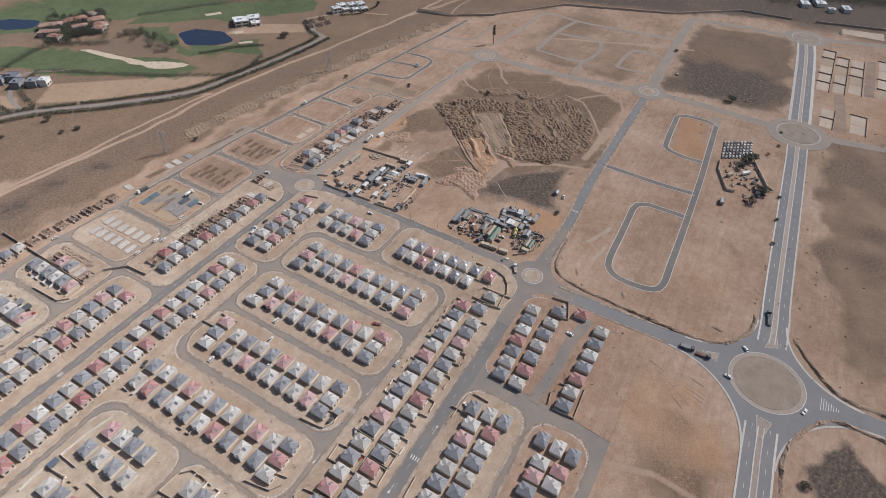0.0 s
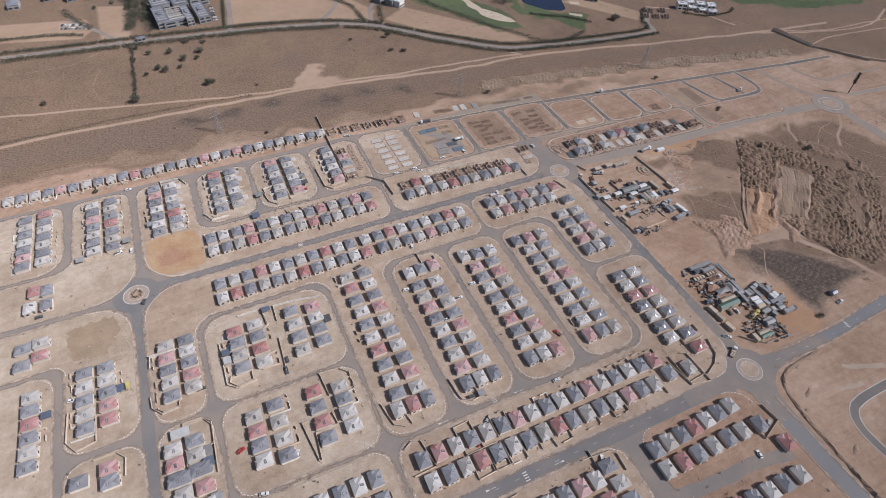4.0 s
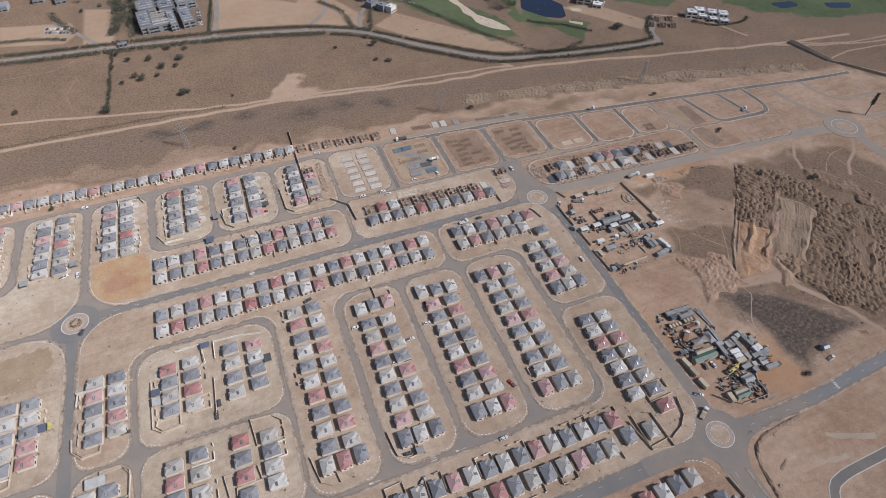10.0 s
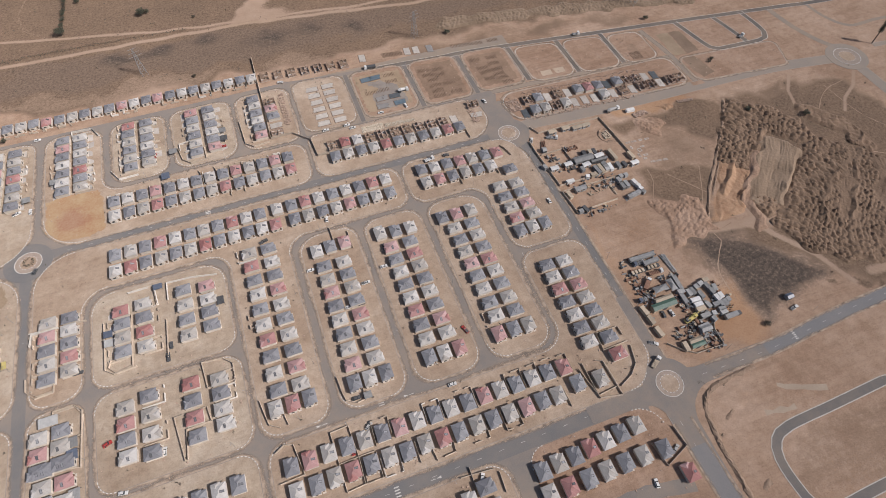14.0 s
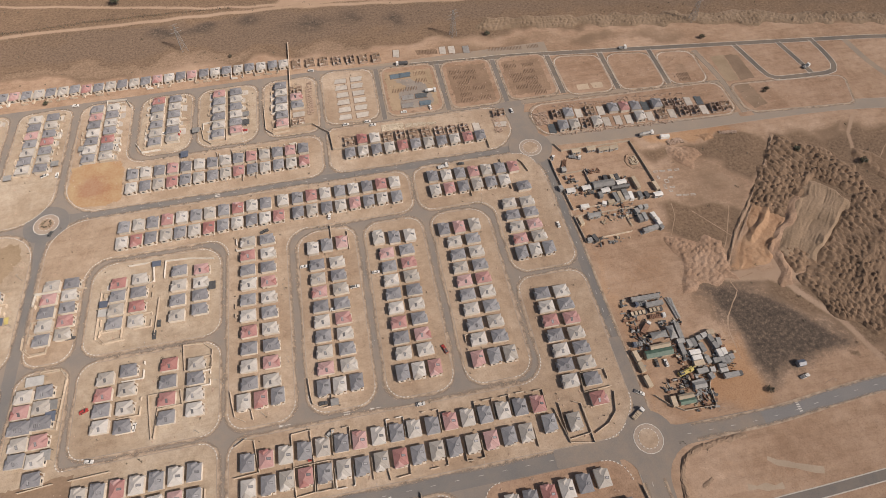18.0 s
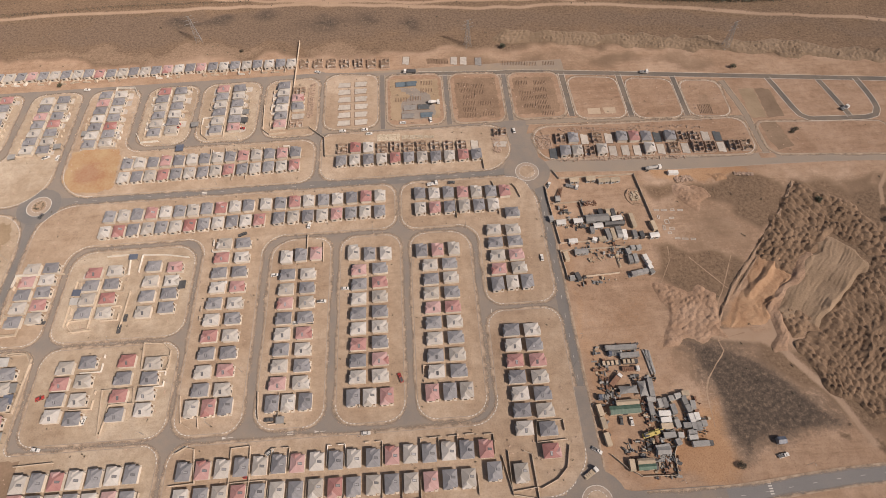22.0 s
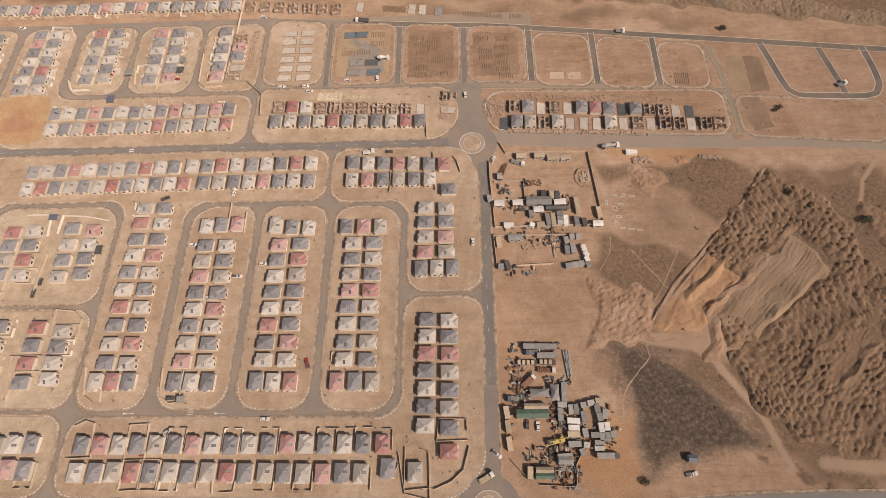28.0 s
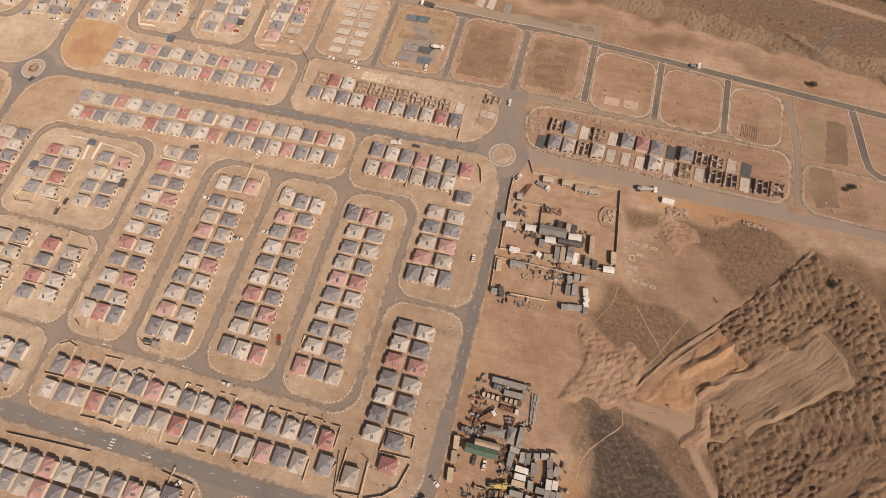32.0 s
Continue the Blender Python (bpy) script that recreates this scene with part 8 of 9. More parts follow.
_trees = [tree_template(1, 5.5, 3.2, M_LEAF), tree_template(2, 4.2, 3.0, M_LEAF), tree_template(3, 2.4, 2.2, M_LEAF_DRY, "bush", "low brownish thorn bush"), tree_template(4, 6.5, 4.2, M_LEAF)]
_trees[0].matrix_basis, _trees[1].matrix_basis = pose(-50, 256, 0), pose(-271, 275, 0, 0, 0, 40)
_trees[2].matrix_basis, _trees[3].matrix_basis = pose(-56, 228, 0), pose(-294, 224, 0, 0, 0, 70)
_tr = random.Random(9)


def plant(k, x, y, s=1.0):
    t = copy_thing(_trees[k], pose(x, y, -0.03, 0, 0, _tr.uniform(0, 360)))
    t.scale = (s, s, s * _tr.uniform(0.85, 1.1))


def tree_at(_k, _x, _y, _s):
    plant(_k, _x, _y, _s)


tree_at(1, -277, 308, .9)
tree_at(1, -258, 303, 1)
tree_at(2, -241, 319, 1.4)
tree_at(2, -231, 295, 1.9)
tree_at(1, -235, 282, .8)
tree_at(2, -225, 313, 1.2)
tree_at(1, -247, 284, 1.2)
tree_at(2, -252, 271, 1.2)
tree_at(0, -265, 268, 1.1)
tree_at(1, -282, 267, .7)
tree_at(3, -232, 230, .85)
tree_at(1, -228, 232, .8)
tree_at(2, -192, 213, .6)
tree_at(1, -287, 323, .8)
tree_at(2, -45, 222, 1.3)
tree_at(2, -87, 264, .9)
tree_at(2, -366, 249, 1.2)
tree_at(1, -329, 110, .6)
tree_at(0, -3, 121, .7)
tree_at(1, 158, 83, .7)
tree_at(2, 198, 202, 2.2)
tree_at(3, 320, -264, 1.1)
tree_at(3, 223, -298, 1.2)
tree_at(3, 216, -294, 1.1)
tree_at(3, 178, -313, 1.2)
tree_at(1, 182, -309, 1)
tree_at(1, 161, -307, 1.2)
tree_at(1, 205, -292, 1.1)
tree_at(2, 406, -190, 1)
tree_at(0, 204, -56, .8)
tree_at(2, 70, -183, .9)
tree_at(1, 168, -38, .7)
tree_at(2, 178, 20, .8)
tree_at(2, 175, 18, .7)
tree_at(2, 240, -309, .7)
tree_at(2, 259, -315, .7)
tree_at(2, 284, -314, .6)
tree_at(2, 120, -328, .7)
tree_at(2, 150, -327, .7)
tree_at(2, 180, -325, .7)
tree_at(2, -60, -366, 1.2)
tree_at(2, -200, 136, .7)
# a row of trees down the veld
for _i in range(26):
    plant(_tr.choice((1, 2, 2)), -290.5 - _i * 0.16 + _tr.uniform(-1, 1), 332 - _i * 4.0, _tr.uniform(0.55, 0.85))
# the wood round the villas of the golf course
_v, _f = [], []
for _i in range(110):
    _a, _b, _s = _tr.random(), _tr.random(), _tr.uniform(2.2, 4.2)
    _x, _y = (40 + 62 * _a + 34 * _b + _tr.uniform(-6, 6), 415 + 60 * _a - 55 * _b + _tr.uniform(-8, 8)) if _i < 82 else (108 + _tr.uniform(-10, 14), 300 + _tr.uniform(-30, 60))
    for _j in range(170):
        _d = Vector((_tr.gauss(0, 1), _tr.gauss(0, 1), _tr.gauss(0, 0.8))).normalized() * _s * _tr.uniform(0.6, 1.1)
        leaf_quad(_v, _f, Vector((_x, _y, _s * 1.1)) + _d, _tr.uniform(0.3, 0.6), _tr)
for _i in range(170):
    _a, _b, _s = _tr.random(), _tr.random(), _tr.uniform(2.4, 4.6)
    _x, _y = 48 + 34 * _a + 50 * _b + _tr.uniform(-4, 4), 404 + 50 * _a - 24 * _b + _tr.uniform(-5, 5)
    for _j in range(120):
        _d = Vector((_tr.gauss(0, 1), _tr.gauss(0, 1), _tr.gauss(0, 0.8))).normalized() * _s * _tr.uniform(0.5, 1.1)
        leaf_quad(_v, _f, Vector((_x, _y, _s * 1.0)) + _d, _tr.uniform(0.4, 0.75), _tr)
tagged(link_mesh("villa_wood", _v, _f, M_LEAF), "dense dark wood round the golf villas", "wood", kind="stuff")


def hedge(line, width, height, seed, density=16, leaf=None):
    """A belt of shrubs, one mass of leaves with gaps."""
    rng = random.Random(seed)
    verts, faces = [], []
    for p, d in along(smooth_line(line), 1.0):
        tall = height * (0.45 + 0.9 * noise.noise((p.x * 0.11, p.y * 0.11, seed)) ** 2 + rng.uniform(0, 0.45))
        if rng.random() < 0.1:
            continue
        for _ in range(density):
            o = rng.gauss(0, 0.33) * width
            leaf_quad(verts, faces, Vector((p.x - d.y * o + rng.uniform(-.6, .6), p.y + d.x * o + rng.uniform(-.6, .6), tall * math.sqrt(rng.random()))), rng.uniform(0.35, 0.75), rng)
    ob = link_mesh("hedge", verts, faces, leaf or M_LEAF)
    return tagged(ob, "ragged belt of dark shrubs along the road", "hedge", kind="stuff")


hedge([(-480, 356), (-409, 344), (-310, 334), (-257, 328), (-200, 321), (-157, 314), (-89, 296)], 7, 3.2, 1, 24)
hedge([(-480, 374), (-409, 361), (-330, 352), (-257, 345), (-157, 331), (-95, 314), (-58, 296), (-44, 286)], 5, 2.8, 2, 22)
hedge([(-84, 294), (-50, 273), (-6, 229), (46, 187), (89, 175), (164, 162), (222, 157)], 4.5, 2.8, 3, 22)
hedge([(-42, 283), (4, 241), (52, 201), (92, 187), (166, 175), (216, 171), (226, 190), (246, 212)], 4.0, 2.6, 4, 20)
hedge([(-44, 288), (-30, 330), (0, 352), (16, 330), (40, 280), (72, 225), (106, 182), (150, 190)], 5.0, 3.0, 5, 12)
hedge([(-325, 384), (-345, 420), (-352, 440)], 6, 3.2, 6, 14)
hedge([(-334, 372), (-358, 382), (-420, 392)], 5, 2.6, 7)
hedge([(-270, 356), (-272, 430), (-268, 480)], 9, 4.0, 8, 18)
hedge([(-290, 366), (-288, 430), (-284, 470)], 8, 4.0, 9, 18)
hedge([(-200, 340), (-192, 400), (-186, 440)], 3, 2.4, 10)
hedge([(-60, 300), (-62, 340), (-80, 372)], 5, 2.6, 11)
hedge([(-50, 378), (0, 392), (40, 402), (60, 380), (84, 352)], 8, 4.5, 12, 16)
hedge([(118, 250), (130, 240), (150, 228), (170, 206)], 4, 2.2, 13)
hedge([(282, 188), (300, 172), (330, 168), (346, 176)], 3, 2.0, 14)
hedge([(150, 392), (240, 332), (312, 256), (420, 212), (560, 168)], 6, 3.0, 15, 10)
hedge([(-420, 200), (-300, 203), (-200, 199)], 3, 0.8, 16, 3, M_LEAF_DRY)
hedge([(530, 104), (548, 70), (570, 20)], 30, 2.6, 23, 10, M_LEAF_DRY)
hedge([(640, -250), (690, -330), (720, -440)], 40, 5.0, 17, 60)
hedge([(600, 60), (640, -60), (650, -180)], 20, 2.5, 18, 8, M_LEAF_DRY)
hedge([(580, -40), (620, -130), (690, -250)], 36, 3.0, 19, 12, M_LEAF_DRY)
hedge([(620, 0), (680, -120), (760, -260)], 60, 5.0, 20, 60)
_ring = [(-310 + 2.7 * math.cos(k * math.tau / 12), -0.8 + 2.7 * math.sin(k * math.tau / 12)) for k in range(13)]
hedge(_ring, 1.6, 0.9, 21, 6, M_LEAF_DRY)

# a phone mast dressed as a tree
_mast = new("phone_mast")
_bm = bmesh.new()
tube(_bm, (0, 0, 0), (0, 0, 19.5), 0.42, 10, 0.24)
part("pole", _bm, M_BARK, _mast)
_v, _f = [], []
_mr = random.Random(3)
for _k in range(900):
    _z = _mr.uniform(10, 21)
    _r = (1.1 + 1.3 * math.sin(_z * 1.9) ** 2) * (1 - 0.35 * (_z - 10) / 11) * _mr.uniform(0.3, 1)
    _a = _mr.uniform(0, math.tau)
    leaf_quad(_v, _f, Vector((math.cos(_a) * _r, math.sin(_a) * _r, _z)), 0.4, _mr)
link_mesh("foliage", _v, _f, M_LEAF, _mast)
_mast.matrix_basis = pose(312, -7, 0)
tagged(_mast, "tall phone mast dressed as a dark pine", "mast")

# lattice pylons of a power line across the veld
def pylon(x, y):
    base = new("power_pylon")
    base.matrix_basis = pose(x, y, 0, 0, 0, 20)
    bm = bmesh.new()
    for sx in (-1, 1):
        for sy in (-1, 1):
            tube(bm, (sx * 2.2, sy * 2.2, 0), (sx * 0.4, sy * 0.4, 22), 0.11, 5)
    part("leg", bm, TINT["grey"], base)
    bm = bmesh.new()
    for k in range(7):
        z, z2 = k * 3.0, k * 3.0 + 3.0
        r, r2 = 2.2 - 1.8 * z / 22, 2.2 - 1.8 * z2 / 22
        for (ax, ay), (bx, by) in (((-1, -1), (1, -1)), ((1, -1), (1, 1)), ((1, 1), (-1, 1)), ((-1, 1), (-1, -1))):
            tube(bm, (ax * r, ay * r, z), (bx * r2, by * r2, z2), 0.06, 4)
            tube(bm, (bx * r, by * r, z), (ax * r2, ay * r2, z2), 0.06, 4)
    part("bracing", bm, TINT["grey"], base)
    for z, w in ((16, 5.0), (19, 4.0), (22, 3.0)):
        bm = bmesh.new()
        tube(bm, (-w, 0, z), (w, 0, z), 0.12, 5)
        part("cross_arm", bm, TINT["grey"], base)
    return tagged(base, "grey steel lattice power pylon in the veld", "pylon", "power pylons")


for _x, _y in ((-29, 126), (-235, 152), (160, 105)):
    pylon(_x, _y)

# ---- buildings beyond the veld ----
M_ROOF_GREY = roof_material("far_grey_roof", (0.12, 0.13, 0.148), (0.20, 0.21, 0.232))
M_ROOF_WHITE = surface("far_white_roof", (0.50, 0.50, 0.49), (0.66, 0.66, 0.64), 0.3, 2.0)
M_ROOF_TILE = roof_material("villa_tiles", (0.28, 0.16, 0.12), (0.40, 0.25, 0.19))


M_WALL_GREY = surface("grey_facade", (0.22, 0.215, 0.21), (0.31, 0.305, 0.295), 0.3, 2.0)


def far_building(x, y, w, l, h, turn, roof, label, flat=True):
    base = new("building")
    base.matrix_basis = pose(x, y, -0.05, 0, 0, turn)
    bm = bmesh.new()
    box(bm, -w / 2, w / 2, -l / 2, l / 2, 0, h)
    part("wall", bm, M_PLASTER if roof is M_ROOF_TILE else M_WALL_GREY if roof is M_ROOF_GREY else M_WALL_WHITE, base)
    bm = bmesh.new()
    if flat:
        box(bm, -w / 2 - 0.3, w / 2 + 0.3, -l / 2 - 0.3, l / 2 + 0.3, h, h + 0.3)
        for s in (-1, 1):
            box(bm, s * w / 2 - 0.15, s * w / 2 + 0.15, -l / 2 - .3, l / 2 + .3, h + 0.3, h + 0.8)
        box(bm, -w * 0.2, w * 0.1, -l * 0.1, l * 0.15, h + 0.3, h + 1.6)
    else:
        hip_roof(bm, min(w, l) + 0.8, max(w, l) + 0.8, h, min(w, l) * 0.22)
        if w > l:
            bmesh.ops.rotate(bm, verts=bm.verts[:], cent=(0, 0, 0), matrix=Matrix.Rotation(math.pi / 2, 3, "Z"))
    part("roof", bm, roof, base)
    for fl in range(max(1, int(h / 3.2))):
        for s in (-1, 1):
            for k in range(2):
                bm = bmesh.new()
                cx = -w / 2 + (k + 0.5) * w / 2
                box(bm, cx - w * 0.18, cx + w * 0.18, s * l / 2 - 0.06, s * l / 2 + 0.06, fl * 3.2 + 0.9, fl * 3.2 + 2.4)
                part("window", bm, M_GLASS, base)
    return tagged(base, label, "building", "buildings beyond the veld")


for _x, _y, _w, _l, _h in ((-258, 375, 12, 34, 9), (-244, 362, 26, 8, 7), (-244, 374, 22, 6, 6), (-244, 385, 22, 6, 6), (-232, 372, 7, 34, 8), (-256, 408, 18, 22, 9), (-236, 406, 16, 20, 8), (-218, 376, 12, 38, 7), (-216, 412, 20, 18, 8), (-240, 432, 44, 14, 8), (-222, 446, 20, 10, 7), (-250, 450, 18, 12, 7)):
    _b = far_building(_x, _y, _w, _l, _h, 6, M_ROOF_GREY, "grey-roofed block of an office campus", _w < 20)
    _bm = bmesh.new()
    for _k in range(max(2, int(_l / 6))):
        box(_bm, -_w * 0.36, _w * 0.36, -_l / 2 + 2.0 + _k * 6, -_l / 2 + 2.45 + _k * 6, _h + 0.32 if _w < 20 else _h + 0.6, _h + (0.8 if _w < 20 else 1.9))
    part("roof_lights", _bm, M_CONC, _b, "pale roof lights in rows", "stuff")
for _x, _y, _w, _l, _h, _t in ((288, 198, 11, 9, 6.5, -30), (297, 190, 9, 7, 4.0, -30), (299, 199, 10, 8, 6.5, -30), (308, 190, 9, 9, 6.5, -30), (304, 181, 8, 6, 3.5, -30), (316, 182, 9, 8, 6.5, -30), (312, 174, 9, 6, 3.5, -30), (322, 188, 8, 8, 4, -30), (198, 268, 16, 14, 6.5, -40), (212, 262, 14, 12, 6.5, -40), (202, 278, 12, 10, 4, -40), (206, 254, 10, 10, 4, -40)):
    far_building(_x, _y, _w, _l, _h, _t, M_ROOF_WHITE, "white flat-roofed house beside the golf course")
for _x, _y, _t in ((-186, 430, 20), (-168, 424, 20), (-150, 430, 10), (-200, 470, 5), (-176, 452, 10), (-120, 452, 10), (-344, 470, 10), (-366, 480, 0), (-400, 470, 0)):
    far_building(_x, _y, 11, 15, 5, _t, M_ROOF_GREY, "grey-roofed house among the trees", False)
for _x, _y, _w, _l, _t in ((60, 424, 9, 22, 40), (72, 440, 10, 24, 50), (96, 432, 10, 26, 70), (110, 412, 12, 18, 60), (104, 396, 10, 14, 20), (88, 410, 8, 16, 60), (56, 408, 9, 14, 20), (96, 388, 9, 12, 30), (118, 430, 8, 12, 0)):
    far_building(_x, _y, _w, _l, 5.5, _t, M_ROOF_TILE, "terracotta-roofed villa among dense trees", False)
for _x, _y, _w, _l in ((-33, 362, 10, 13), (-23, 356, 11, 12), (-27, 340, 12, 9), (-18, 329, 10, 10), (-11, 322, 9, 8), (-58, 408, 13, 9), (-46, 404, 12, 8), (-38, 402, 8, 7)):
    far_building(_x, _y, _w, _l, 6.0, 32, M_ROOF_GREY if _w > 9 else M_ROOF_WHITE, "modern grey and white house beside the golf course")
for _x, _y, _w, _l in ((640, -300, 14, 10), (652, -318, 12, 12), (668, -310, 22, 12), (636, -332, 8, 8), (650, -348, 16, 9)):
    far_building(_x, _y, _w, _l, 4, 20, M_ROOF_WHITE, "low works building beyond the boundary wall")
far_building(-281, 341, 8, 4, 3, 8, M_ROOF_GREY, "roadside shelter beside the country road")
for _x, _y in ((236, 196), (246, 190), (256, 186), (262, 200), (248, 204)):
    put_thing(("shell", 2), pose(_x, _y, -0.03, 0, 0, -35))

garden_wall([(344, 116), (354, 74), (367, 58)], M_WALL, 1.7, 0.35)
garden_wall([(372, 50), (388, 30), (428, -2), (467, -33), (515, -159), (573, -231), (579, -291)], M_WALL, 2.2, 0.5)
garden_wall([(585, -318), (606, -395), (622, -440)], M_WALL, 2.4, 0.5)
garden_wall([(208, -275), (194, -276), (168, -287), (169, -293)], M_WALL, 2.2, 0.4)
garden_wall([(222, -300), (188, -315)], M_WALL, 2.2, 0.4)

# the leafy town behind the campus
_wr2 = random.Random(17)
_v, _f = [], []
_TOWN = [(-245, 462), (-196, 428), (-117, 404), (-90, 478), (-160, 560), (-300, 600), (-330, 500)]
_town_spots = []
while len(_town_spots) < 18:
    _x, _y = _wr2.uniform(-330, -90), _wr2.uniform(405, 590)
    if sum(((ay > _y) != (by > _y)) and _x < (bx - ax) * (_y - ay) / (by - ay) + ax for (ax, ay), (bx, by) in zip(_TOWN, _TOWN[1:] + _TOWN[:1])) % 2 and all(math.hypot(_x - a, _y - b) > 17 for a, b in _town_spots):
        _town_spots.append((_x, _y))
        far_building(_x, _y, _wr2.uniform(10, 14), _wr2.uniform(13, 20), 5.0, _wr2.uniform(-20, 30), M_ROOF_GREY if _wr2.random() < 0.7 else M_ROOF_WHITE, "pitched-roof house of a leafy town", False)
for _i in range(190):
    _a, _b, _s = _wr2.random(), _wr2.random(), _wr2.uniform(1.8, 4.0)
    _x, _y = (-330 + 240 * _a, 430 + 150 * _b - 40 * _a) if _i < 120 else (-292 + 22 * _a, 365 + 95 * _b) if _i < 150 else (-205 + 120 * _a, 424 - 26 * _a + 10 * _b)
    if min(math.hypot(_x - a, _y - b) for a, b in _town_spots) < 7:
        continue
    for _j in range(110):
        _d = Vector((_wr2.gauss(0, 1), _wr2.gauss(0, 1), _wr2.gauss(0, 0.8))).normalized() * _s * _wr2.uniform(0.5, 1.1)
        leaf_quad(_v, _f, Vector((_x, _y, _s)) + _d, _wr2.uniform(0.35, 0.7), _wr2)
tagged(link_mesh("town_wood", _v, _f, M_LEAF), "garden trees of the leafy town", "wood", kind="stuff")

# parking court of the campus
tagged(flat_shape("pavement", rounded([(-356, 412, 2), (-330, 402, 2), (-330, 384, 2), (-356, 394, 2)])[0], 0.03, M_PAVE), "pale paved parking court", "pavement", kind="structure")
for _i in range(14):
    car(-353 + (_i % 7) * 3.4, 404 - (_i // 7) * 8 - (_i % 7) * 1.2, 70, _tr.choice(("white", "pale", "dark", "grey")), "car", 0.03, True)
for _i in range(12):
    car(-206 + (_i // 12) * 6, 360 + (_i % 12) * 3.0, 5, _tr.choice(("white", "pale", "dark", "grey")), "car", 0.03, True)


# ---- road markings ----
def zebra(x, y, width, length, along_x=True, z=0.075):
    bm = bmesh.new()
    n = int(width / 1.1)
    for k in range(n):
        o = -width / 2 + (k + 0.5) * width / n
        if along_x:
            box(bm, x - length / 2, x + length / 2, y + o - 0.28, y + o + 0.28, z, z + 0.004)
        else:
            box(bm, x + o - 0.28, x + o + 0.28, y - length / 2, y + length / 2, z, z + 0.004)
    return tagged(part("crossing", bm, M_PAINT), "worn white zebra crossing on the tar", "crossing", kind="structure")


zebra(-141, -152.6, 5.0, 3.0)
zebra(-207, 1.6, 6.0, 3.0)
zebra(-146, -194.6, 5.4, 2.4)
zebra(80, -193.6, 5.6, 1.7, z=0.12)
for _line, _z in (([(-300, 1.3), (-20, 1.2)], 0.04), ([(-300, -194.2), (-20, -194.2)], 0.05), ([(3.3, -20), (3.3, -180)], 0.045), ([(20, -195.2), (66, -195.6), (125, -191), (222, -189.8), (280, -189.5)], 0.115), ([(-5, -212), (-5, -240), (-8, -265), (-12, -300)], 0.12)):
    _bm = bmesh.new()
    dashes(_bm, smooth_line(_line), 2.4, 9.0, 0.14, _z, 0.004)
    tagged(part("lane_line", _bm, M_PAINT), "dashed white centre line", "road marking", kind="structure")
for _x, _y, _r in ((-173, -152.6, 0), (-128, -152.8, 0), (-300, -194.2, 0), (-36, -98, 90), (-166, -193.0, 0), (-126, -195.4, 180)):
    _bm = bmesh.new()
    _m = pose(_x, _y, 0.02, 0, 0, _r)
    _v = [_bm.verts.new(_m @ Vector(p)) for p in ((-1.2, -0.6, 0), (-1.2, 0.6, 0), (1.2, 0, 0))]
    _bm.faces.new(_v)
    box(_bm, 1.6, 4.2, -0.12, 0.12, 0, 0.004, _m)
    tagged(part("arrow", _bm, M_PAINT), "white direction arrow on the tar", "road marking", kind="structure")


def splitter(pts, hatch=False):
    """A painted or paved triangle that parts the lanes at the large junction."""
    ob = tagged(flat_shape("traffic_island", rounded([(x, y, 1.0) for x, y in pts])[0], 0.22, M_PAVE, None, 0.15), "paved triangular traffic island", "traffic island", "traffic islands", kind="structure")
    bm = bmesh.new()
    p = [Vector(q) for q in pts]
    for a, b in zip(p, p[1:] + p[:1]):
        dashes(bm, [a, b], 0.8, 0.8, 0.3, 0.2, 0.05)
    part("painted_kerbstone", bm, M_PAINT, ob, "", "stuff")


splitter([(19.5, -336.8), (23, -343.6), (34, -341.4), (34, -339.2)])
splitter([(-31, -339.4), (-32, -347.2), (-43, -344.2), (-43, -341.2)])
splitter([(-2.4, -305), (-6.2, -313.5), (0.8, -313.8)])
_bm = bmesh.new()
for _k in range(8):
    box(_bm, -9.4 + 0.5 * _k, -0.4 - 0.5 * _k, -369.2 - _k * 1.25, -368.88 - _k * 1.25, 0.133, 0.137)
tagged(part("hatching", _bm, M_PAINT), "white hatched lines on the tar", "road marking", kind="structure")


# ---- low walls round single plots ----
def plot_wall(x, y, face, half, material, rng):
    """Thin walls down both sides of a plot and across its front, with a gap for the gate."""
    bm = bmesh.new()
    m = pose(x, y, 0.1, 0, 0, TURN[face])
    h, t = rng.uniform(1.25, 1.7), 0.11
    front = -rng.uniform(6.6, 7.8)
    for s in rng.choice(((-1, 1), (-1, 1), (1,), (-1,))):
        box(bm, s * half - t, s * half + t, front, rng.uniform(1.0, 4.5), 0, h, m)
    gate = rng.uniform(-1.5, 0.5)
    if rng.random() < 0.75:
        box(bm, -half + t + 0.003, gate, front - t, front + t, 0, h, m)
        box(bm, gate + 3.0, half - t - 0.003, front - t, front + t, 0, h, m)
    return tagged(part("boundary_wall", bm, material), "low painted wall round a house plot" if material is M_WALL_WHITE else "low brown wall round a house plot", "wall", "plot walls")


_wr = random.Random(33)
def plot_walls(_x0, _y0, _x1, _y1, _face, _n, _share):
    _half = math.hypot(_x1 - _x0, _y1 - _y0) / (_n - 1) / 2 - 0.15
    for _k in range(_n):
        if _wr.random() < _share:
            _a = _k / (_n - 1)
            plot_wall(_x0 + (_x1 - _x0) * _a, _y0 + (_y1 - _y0) * _a, _face, _half, M_WALL_WHITE if _wr.random() < 0.2 else M_WALL, _wr)


